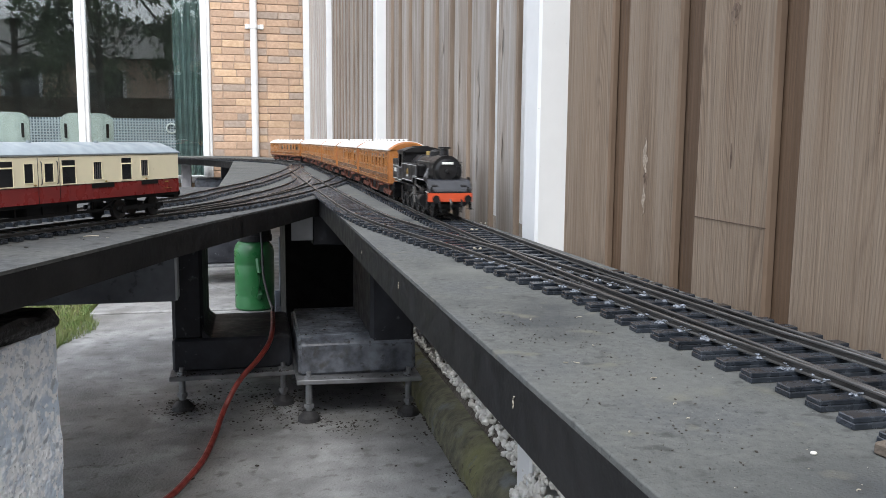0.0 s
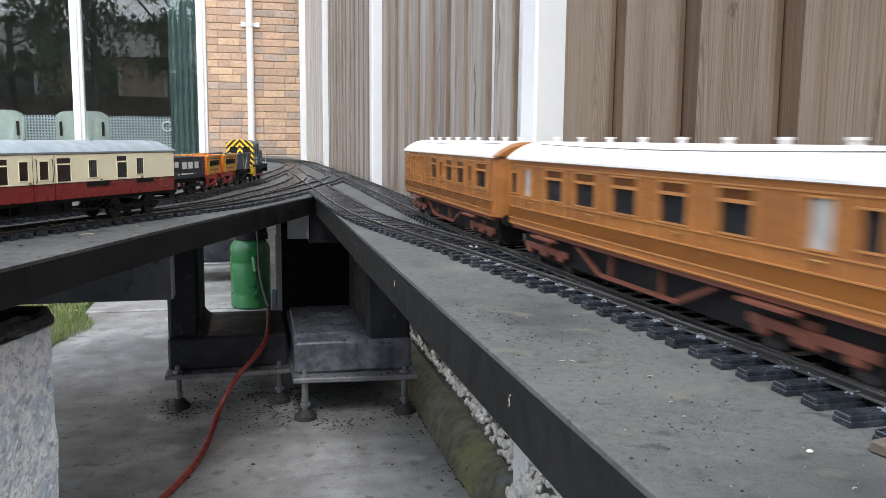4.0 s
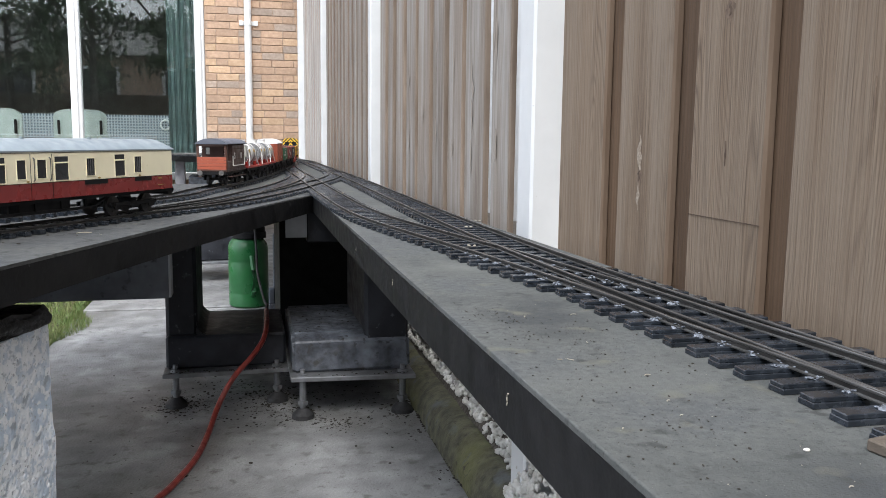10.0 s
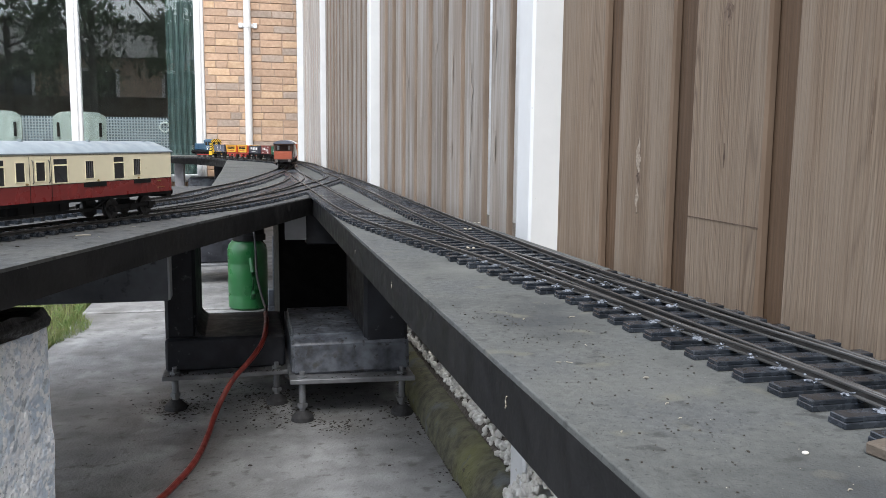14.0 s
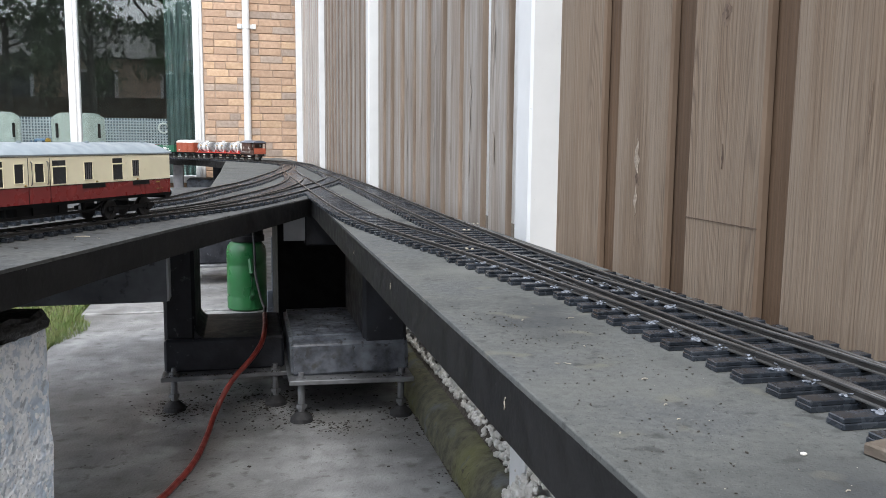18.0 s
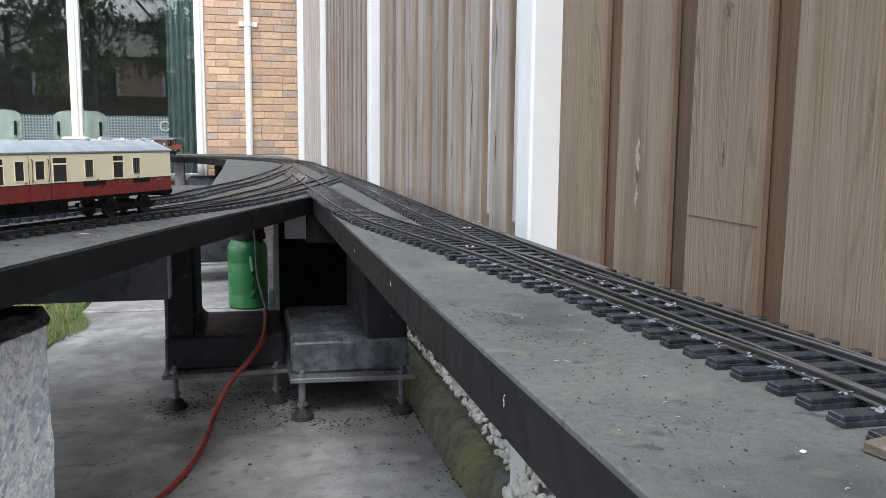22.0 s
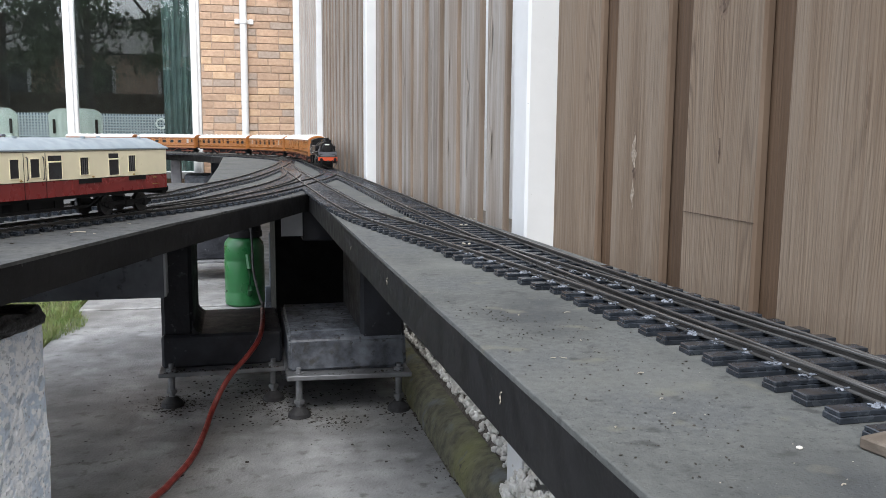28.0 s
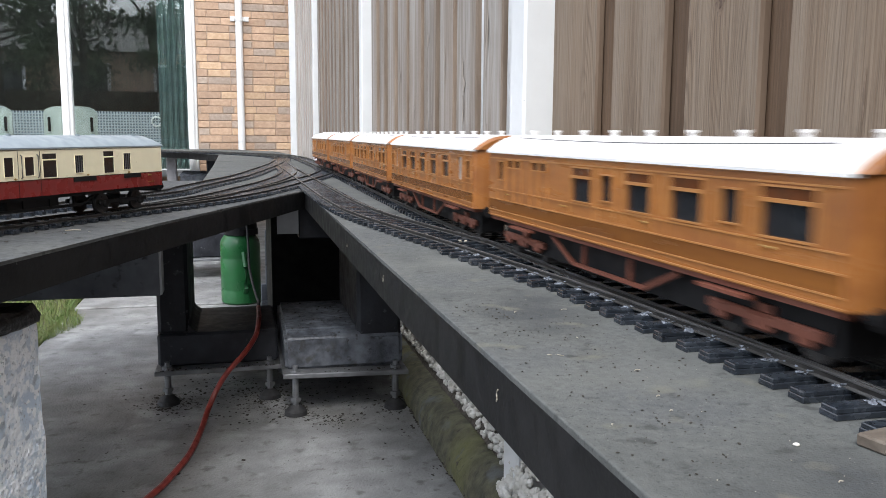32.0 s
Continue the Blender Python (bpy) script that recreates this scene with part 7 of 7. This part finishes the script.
# ---- small marks on the decks ----
def chips(name, label, spots, material, category, flat=0.4):
    verts, faces = [], []
    for x, y, z, r in spots:
        q = Euler((0.4 * rng.random(), 0.4 * rng.random(), rng.random() * 6)).to_matrix()
        k = len(verts)
        e = 0.6 + 0.9 * rng.random()
        verts += [tuple(q @ Vector((v.x * r * e, v.y * r, v.z * r * flat)) + Vector((x, y, z))) for v in iv]
        faces += [[k + j for j in f] for f in jf]
    me = bpy.data.meshes.new(name)
    me.from_pydata(verts, [], faces)
    me.materials.append(material)
    return thing(name, label, category, kind="stuff", data=me)


M_CHIP = mat("pale_chip", (0.36, 0.33, 0.27), 0.8, scale=30)
M_CRUMB = mat("dark_crumb", (0.035, 0.03, 0.024), 0.9, scale=60)
dz = DECK_Z + 0.0004
spots = [(0.168 + 0.11 * rng.random(), 0.27 + 1.3 * rng.random() ** 1.5, dz, 0.0003 + 0.0006 * rng.random() ** 3) for i in range(26)]
spots += [(0.0 + rng.gauss(0, 0.1), 1.9 + 0.7 * rng.random(), dz, 0.0006 + 0.0016 * rng.random() ** 3) for i in range(120)]
spots = [s for s in spots if s[0] > 0.16 or s[1] > 1.62 - 0.9 * s[0] and s[0] > -0.12]
chips("deck_chips", "pale chips and grit scattered on the deck", spots, M_CHIP, "grit")
spots = []
for cx, cy, n, sp in ((0.2, 0.55, 90, 0.02), (0.185, 0.62, 60, 0.015), (0.2, 0.42, 70, 0.03), (0.23, 0.5, 60, 0.03), (0.19, 0.34, 50, 0.02), (-0.05, 1.75, 60, 0.1)):
    spots += [(cx + rng.gauss(0, sp), cy + rng.gauss(0, sp * 1.6), dz, 0.0003 + 0.0007 * rng.random() ** 2) for i in range(n)]
chips("deck_crumbs", "dark soil crumbs scattered on the deck", [s for s in spots if s[0] < 0.27 and s[0] > 0.155 or s[0] < 0.1], M_CRUMB, "soil crumbs")
spots = [(-0.12 + 0.4 * rng.random() ** 2 * (1 if rng.random() < 0.5 else -0.7), 1.5 + 0.9 * rng.random(), 0.001, 0.001 + 0.004 * rng.random() ** 3) for i in range(100)]
for cx, cy, n, sp in ((-0.18, 2.03, 160, 0.06), (0.06, 2.06, 120, 0.06), (0.2, 1.84, 120, 0.07), (0.36, 1.75, 120, 0.03), (0.365, 1.5, 60, 0.02), (-0.05, 2.1, 420, 0.08), (-0.18, 2.04, 260, 0.035), (0.06, 2.06, 260, 0.03), (0.11, 1.9, 260, 0.03), (0.345, 1.9, 260, 0.03), (-0.17, 2.02, 260, 0.03), (0.055, 2.0, 260, 0.035), (0.19, 1.82, 200, 0.03), (0.02, 1.93, 120, 0.05), (0.25, 2.0, 300, 0.09)):
    spots += [(min(0.375, cx + rng.gauss(0, sp)), cy + rng.gauss(0, sp), 0.0005, 0.0006 + 0.0042 * rng.random() ** 4) for i in range(n)]
for i in range(160):
    y = 1.2 + 1.6 * rng.random()
    spots.append((0.372 + 0.012 * rng.random(), y, 0.004, 0.002 + 0.006 * rng.random() ** 2))
chips("yard_crumbs", "dark leaf crumbs and grit on the concrete", spots, M_CRUMB, "debris", 0.16)
spots = [(-0.17 + rng.gauss(0, 0.05), 1.1 + 0.75 * rng.random(), dz, 0.0008 + 0.0022 * rng.random() ** 2) for i in range(260)]
spots = [(x - 0.42 * (1.62 - y), y, z, r) for x, y, z, r in spots]
chips("deck_litter", "brown leaf litter along the track on the branch deck", spots, M_CRUMB, "leaf litter", 0.3)
# larger single chips
for (x, y), r, m, nm in (((0.240, 0.313), 0.0014, M_GRAVEL, "white_chip"),):
    bm = B()
    ball(bm, r, x, y, DECK_Z + r * 0.5, 1.2, 1, 0.6)
    thing("pebble", "small white pebble lying on the deck", "pebble", data=mesh("pebble", bm, m))
M_SCRAP = mat("weathered_scrap_wood", (0.15, 0.125, 0.1), 0.8, c2=(0.09, 0.072, 0.056), scale=90, stretch=(0.2, 1, 1), bump=0.3)
bm = B()
box(bm, 0.03, 0.016, 0.006, 0.283, 0.3035, DECK_Z + 0.003, Matrix.Rotation(radians(12), 4, "Z"), 0.001)
thing("wood_block", "small brown wood block lying by the rail", "wood block", data=mesh("wood_block", bm, M_SCRAP))

# curled wood shavings and flakes
for x, y, ln, a in ((0.2252, 0.438, 0.0042, 0.1), (0.2136, 0.3907, 0.003, 0.5), (0.1938, 0.48, 0.0045, 2.2), (0.247, 0.6075, 0.006, 0.3), (0.2068, 0.6067, 0.004, 1.0), (0.2085, 0.3677, 0.002, 0.2),
                    (0.171, 0.3555, 0.002, 0.9), (0.1871, 0.4816, 0.003, 2.7), (0.2316, 0.2737, 0.0025, 0.2), (0.222, 0.52, 0.003, 1.4), (-0.226, 1.25, 0.02, 0.25), (-0.226, 1.416, 0.012, 0.8), (-0.201, 1.231, 0.008, 2.0), (-0.173, 1.365, 0.007, 2.6)):
    bm = B()
    n = 6
    tube(bm, [((k / n - 0.5) * 2 * ln * 0.5, 0.25 * ln * math.sin(k / n * 3.0), 0.0002 * math.sin(k / n * 3.1)) for k in range(n + 1)], 0.00028 if ln < 0.01 else 0.0007, 5)
    thing("shaving", "small pale wood shaving on the dark deck", "wood shaving", pose(x, y, DECK_Z + 0.0006, 0, 0, math.degrees(a)), "shavings on the deck", data=mesh("shaving", bm, M_CHIP))

for y, z, ln in ((0.473, 0.4836, 0.008), (0.892, 0.4842, 0.007), (1.21, 0.479, 0.005)):
    bm = B()
    tube(bm, [(-0.0004, (k / 5 - 0.5) * 0.003 + 0.0012 * math.sin(k * 1.1), (0.5 - k / 5) * ln) for k in range(6)], 0.0005, 5)
    thing("shaving", "small pale wood shaving stuck to the deck edge", "wood shaving", pose(0.1498 + 0.0016 * y, y, z), "shavings on the deck", data=mesh("shaving", bm, M_CHIP))
spots = [(-0.196 + 0.27 * rng.random(), 1.995 + abs(rng.gauss(0, 0.012)), 0.0875, 0.0006 + 0.003 * rng.random() ** 3) for i in range(150)]
spots += [(0.1 + 0.26 * rng.random() ** 1.6, 1.868 + abs(rng.gauss(0, 0.01)), 0.0985, 0.0006 + 0.003 * rng.random() ** 3) for i in range(110)]
spots += [(0.11 + 0.14 * rng.random(), 1.95 + 0.3 * rng.random(), 0.1855, 0.0008 + 0.003 * rng.random() ** 3) for i in range(70)]
chips("plate_crumbs", "dark soil crumbs on the foot plates and blocks", spots, M_CRUMB, "soil crumbs", 0.35)

# white glue along the near rail's foot
spots = []
for y in turnout_rows:
    xa = float(np.interp(y, [p.y for p in LOOP[::-1]], [p.x for p in LOOP[::-1]]))
    xf = float(np.interp(y, [p.y for p in LINE_F], [p.x for p in LINE_F])) if y > LINE_F[0].y else xa
    for x in ((xf - 0.0242,) if y < 0.6 else (xf - 0.0242, xf + 0.0242)):
        for k in range(rng.choice((5, 8, 10, 13))):
            side = -1 if rng.random() < 0.75 else 1
            spots.append((x + side * (0.0018 + abs(rng.gauss(0, 0.003))), y + 0.0003 + rng.uniform(-0.0038, 0.0034), DECK_Z + SL_H + 0.0002, 0.0011 + 0.0019 * rng.random() ** 2))
        for k in range(rng.choice((2, 3, 4))):
            spots.append((x - 0.0014, y + rng.gauss(0, 0.004), DECK_Z + SL_H + 0.001 + 0.001 * rng.random(), 0.0008 + 0.001 * rng.random()))
chips("glue_marks", "milky glue marks along the rail foot", spots, M_WHITE_BLOB, "glue", 0.3)
# bright track screws in pairs
spots = []
for x, y in ((0.262, 0.985), (0.229, 1.06), (0.315, 1.20), (0.354, 1.29), (0.158, 1.985), (0.166, 1.96), (0.212, 1.98), (0.207, 2.0), (0.30, 2.05), (0.36, 2.3), (-0.02, 2.5), (0.02, 2.62)):
    spots += [(x, y, DECK_Z + 0.0075, 0.0022), (x + 0.006, y - 0.004, DECK_Z + 0.0075, 0.0022)]
chips("track_screws", "bright screw heads on the track", spots, M_CHIP, "screws", 0.6)

# knots, resin scars and a saw cut on the brown boards
M_KNOT = mat("dark_knot", (0.085, 0.055, 0.037), 0.8, c2=(0.05, 0.032, 0.022), scale=160)
M_KNOT_RING = mat("knot_ring", (0.17, 0.12, 0.085), 0.8, c2=(0.1, 0.07, 0.05), scale=120)
M_SCAR = mat("dry_resin", (0.34, 0.29, 0.235), 0.6, c2=(0.2, 0.155, 0.115), scale=300, bump=0.4)


def spindle(y, z, ry, rz, m, seed, lift=0.0004, pw=1.0, owner=None):
    """A thin pointed flake on the board's face."""
    bm = B()
    n = 12
    ring = []
    for i in range(n + 1):
        u = i / n * 2 - 1
        w = ry * (1 - abs(u) ** pw) * (0.75 + 0.5 * noise.noise((seed, u * 3, 0))) + 0.0002
        c = y + ry * 0.5 * noise.noise((seed + 3, u * 2, 0))
        ring.append((bm.verts.new((FENCE_X - lift, c - w, z + u * rz)), bm.verts.new((FENCE_X - lift - 0.0006, c, z + u * rz)), bm.verts.new((FENCE_X - lift, c + w, z + u * rz))))
    for a, b in zip(ring, ring[1:]):
        bm.faces.new((a[0], a[1], b[1], b[0])), bm.faces.new((a[1], a[2], b[2], b[1]))
    part("knot", bm, m, owner or fence_near)


for y, z in ((0.9025, 0.6005), (0.7275, 0.765)):
    spindle(y, z, 0.0085, 0.013, M_KNOT_RING, y, 0.0003, 2.0)
    spindle(y, z + 0.001, 0.0045, 0.007, M_KNOT, y + 1, 0.0006, 2.0)
spindle(0.9035, 0.625, 0.0085, 0.023, M_SCAR, 4.0, 0.0005)
spindle(0.9040, 0.576, 0.0055, 0.018, M_SCAR, 7.0, 0.0005)
spindle(0.7235, 0.63, 0.002, 0.012, M_KNOT, 9.0)
spindle(0.5305, 0.67, 0.0015, 0.02, M_KNOT_RING, 11.0)
M_KNOT_GREY = mat("grey_knot", (0.31, 0.272, 0.235), 0.85, c2=(0.25, 0.215, 0.185), scale=140, stretch=(1, 1, 0.3))
for k, (y, z, ry, rz) in enumerate(((1.65, 0.74, 0.011, 0.016), (1.655, 0.69, 0.006, 0.03), (1.66, 0.775, 0.005, 0.022), (1.485, 0.63, 0.007, 0.03), (1.49, 0.82, 0.005, 0.04), (1.98, 0.86, 0.011, 0.018), (1.985, 0.66, 0.006, 0.03),
                                    (1.82, 0.62, 0.008, 0.02), (1.815, 0.79, 0.005, 0.04), (2.14, 0.7, 0.009, 0.02), (2.34, 0.8, 0.01, 0.018), (2.33, 0.63, 0.007, 0.03), (2.5, 0.72, 0.009, 0.02), (1.66, 0.6, 0.005, 0.04))):
    spindle(y, z, ry, rz, M_KNOT_GREY, 20.0 + k, 0.0016, 1.6, fence_mid)
bm = B()
box(bm, 0.0008, 0.124, 0.0008, FENCE_X - 0.0002, 0.7245, 0.5665)
part("saw_cut", bm, M_KNOT, fence_near)

# ---- garden behind the lens, mirrored in the window ----
M_LEAF = mat("leaf", (0.085, 0.14, 0.05), 0.5, c2=(0.03, 0.055, 0.018), scale=3)
M_BARK = mat("bark", (0.07, 0.055, 0.045), 0.9, scale=20, bump=0.6)
def tree(x, y, h, r, seed, label):
    t = thing("tree", label, "tree", pose(x, y, -0.03), "garden trees")
    g = random.Random(seed)
    bm = B()
    tube(bm, [(0, 0, 0), (0.05, 0.02, h * 0.25), (0.02, -0.04, h * 0.5), (0.06, 0, h * 0.8)], 0.09, 9)
    tips = []
    for i in range(9):
        a, z0 = g.random() * 6.28, h * (0.3 + 0.4 * g.random())
        tip = (r * 0.75 * math.cos(a), r * 0.75 * math.sin(a), z0 + h * 0.2 * (0.5 + g.random()))
        tube(bm, [(0, 0, z0), (tip[0] * 0.5, tip[1] * 0.5, z0 + 0.15), tip], 0.03, 6)
        tips.append(tip)
    part("trunk", bm, M_BARK, t)
    verts, faces = [], []
    for i in range(44):
        c = Vector(g.choice(tips)) + Vector((g.gauss(0, r * 0.35), g.gauss(0, r * 0.35), g.gauss(0, h * 0.13)))
        for k in range(70):
            p = c + Vector((g.gauss(0, 0.18), g.gauss(0, 0.18), g.gauss(0, 0.14)))
            q = Euler((g.random() * 6, g.random() * 6, g.random() * 6)).to_matrix()
            s = 0.05 + 0.05 * g.random()
            n0 = len(verts)
            verts += [tuple(p + q @ Vector(v)) for v in ((-s, 0, 0), (0, -s * 0.5, 0.01), (s, 0, 0), (0, s * 0.5, 0.01))]
            faces.append((n0, n0 + 1, n0 + 2, n0 + 3))
    me = bpy.data.meshes.new("crown")
    me.from_pydata(verts, [], faces)
    me.materials.append(M_LEAF)
    part("crown", me, None, t)
for i, (x, y, h, r) in enumerate(((-3.6, -7.5, 4.6, 1.5), (-1.6, -8.2, 5.0, 1.6), (-5.6, -8.0, 4.4, 1.5), (0.9, -9.0, 4.6, 1.5), (-7.8, -7.0, 5.0, 1.6))):
    tree(x, y, h, r, i, "leafy garden tree with dense dark green crown")
fb = thing("garden_fence", "dark wooden fence of upright boards behind the garden", "fence")
for i in range(70):
    bm = B()
    box(bm, 0.14, 0.02, 1.75, -9.5 + 0.145 * i, -10.0 + 0.012 * (i % 2), 0.85)
    part("board", bm, M_BOARD_BACK, fb)
ho = thing("neighbour_house", "brick house with pale window and dark roof beyond the fence", "house")
bm = B()
box(bm, 9.0, 5.0, 3.2, -4.5, -17, 1.57)
part("wall", bm, M_BRICK, ho)
bm = B()
v = [bm.verts.new(p) for p in ((-9.3, -14.2, 3.15), (0.3, -14.2, 3.15), (0.3, -19.8, 3.15), (-9.3, -19.8, 3.15), (-9.3, -17, 4.6), (0.3, -17, 4.6))]
for q in ((0, 1, 5, 4), (3, 4, 5, 2), (0, 4, 3), (1, 2, 5), (0, 3, 2, 1)):
    bm.faces.new([v[i] for i in q])
part("roof", bm, M_STEEL, ho)
for x in (-7, -4.5, -2):
    bm = B()
    box(bm, 1.2, 0.1, 1.2, x, -14.48, 2.2)
    w_ = part("window", bm, M_WHITE, ho)
    bm = B()
    box(bm, 1.0, 0.02, 1.0, x, -14.42, 2.2)
    part("pane", bm, M_DARKGLASS, w_)


# ---- what moves ----
ROUTE_A, ROUTE_B = Line(LINE_A), Line(LINE_B)
LAP = float(ROUTE_A.s[-1])
S_A0 = ROUTE_A.near(1.315)      # where the engine's front is at 0 s
S_B3 = ROUTE_B.near(2.55)      # from here the shunter's way is counted


# how far the engine has run: seconds, metres
RUN_A = [(-1, -0.98), (0, 0.0), (0.5, 0.545), (1, 1.01), (2, 1.981), (3, 2.89), (4, 3.82), (25, LAP - 4.65), (26.5, LAP - 3.33), (27.5, LAP - 2.46), (28, LAP - 1.961), (29, LAP - 0.922), (30, LAP + 0.07), (30.5, LAP + 0.55), (31, LAP + 1.0),
         (31.5, LAP + 1.5), (32, LAP + 1.995), (33, LAP + 2.95)]


def front_a(t):
    ts, ss = [r[0] for r in RUN_A], [r[1] for r in RUN_A]
    return S_A0 + sum(float(np.interp(t + (k - 3) * 0.1, ts, ss)) for k in range(7)) / 7


# the shunter's front along its line, from the point at y = 2.55: seconds, metres
RUN_B = [(-2, -2.2), (0, -1.36), (1, -0.96), (2, -0.56), (2.5, -0.335), (3, -0.15), (3.5, 0.0), (5.5, 0.52), (6, 0.69), (7, 1.08), (8, 1.42), (9, 1.70), (10, 1.97), (11, 2.29), (12, 2.66),
         (13, 3.05), (14, 3.44), (16.5, 4.40), (17, 4.60), (18, 4.95), (19, 5.25), (20, 5.51), (21, 5.76), (23, 6.18), (25, 6.66), (28, 7.36), (32, 8.3)]


def front_b(t):
    """Smoothly through the table."""
    ts, ss = [r[0] for r in RUN_B], [r[1] for r in RUN_B]
    w = [(k - 3) * 0.12 for k in range(7)]
    return S_B3 + sum(float(np.interp(t + d, ts, ss)) for d in w) / 7


def placed(route, s, half, lap=None):
    a, b = ((route.at((s + half) % lap), route.at((s - half) % lap)) if lap else (route.at(s + half), route.at(s - half)))
    m = (a + b) / 2
    return pose(m.x, m.y, RAIL_TOP, 0, 0, -math.degrees(math.atan2(a.x - b.x, a.y - b.y)))


def motions():
    def run(train, route, front, lap, step):
        behind = 0.0
        for ob, length, half in train:
            off = behind + length / 2
            n = int(round(32.0 / step))
            walk(ob, [(k * step, placed(route, front(k * step) - off, half, lap)) for k in range(n + 1)])
            behind += length
    run(TRAIN_A, ROUTE_A, front_a, LAP, 0.1)
    run(TRAIN_B, ROUTE_B, front_b, None, 0.2)
    for ob, train, r in ROLLING:
        x, y, z = ob.location
        if train == "B":
            walk(ob, [(k / 15, pose(x, y, z, -math.degrees((front_b(k / 15) - front_b(0)) / r))) for k in range(481)])
        elif train == "A":
            walk(ob, [(k / 30, pose(x, y, z, -math.degrees((front_a(k / 30) - front_a(0)) / r))) for k in range(961)])
        else:
            turn = [(front_a(k / 30) - front_a(0)) / 0.0265 for k in range(961)]
            walk(ob, [(k / 30, pose(x, y + r * math.sin(turn[k]), z + r * math.cos(turn[k]))) for k in range(961)])


motions()
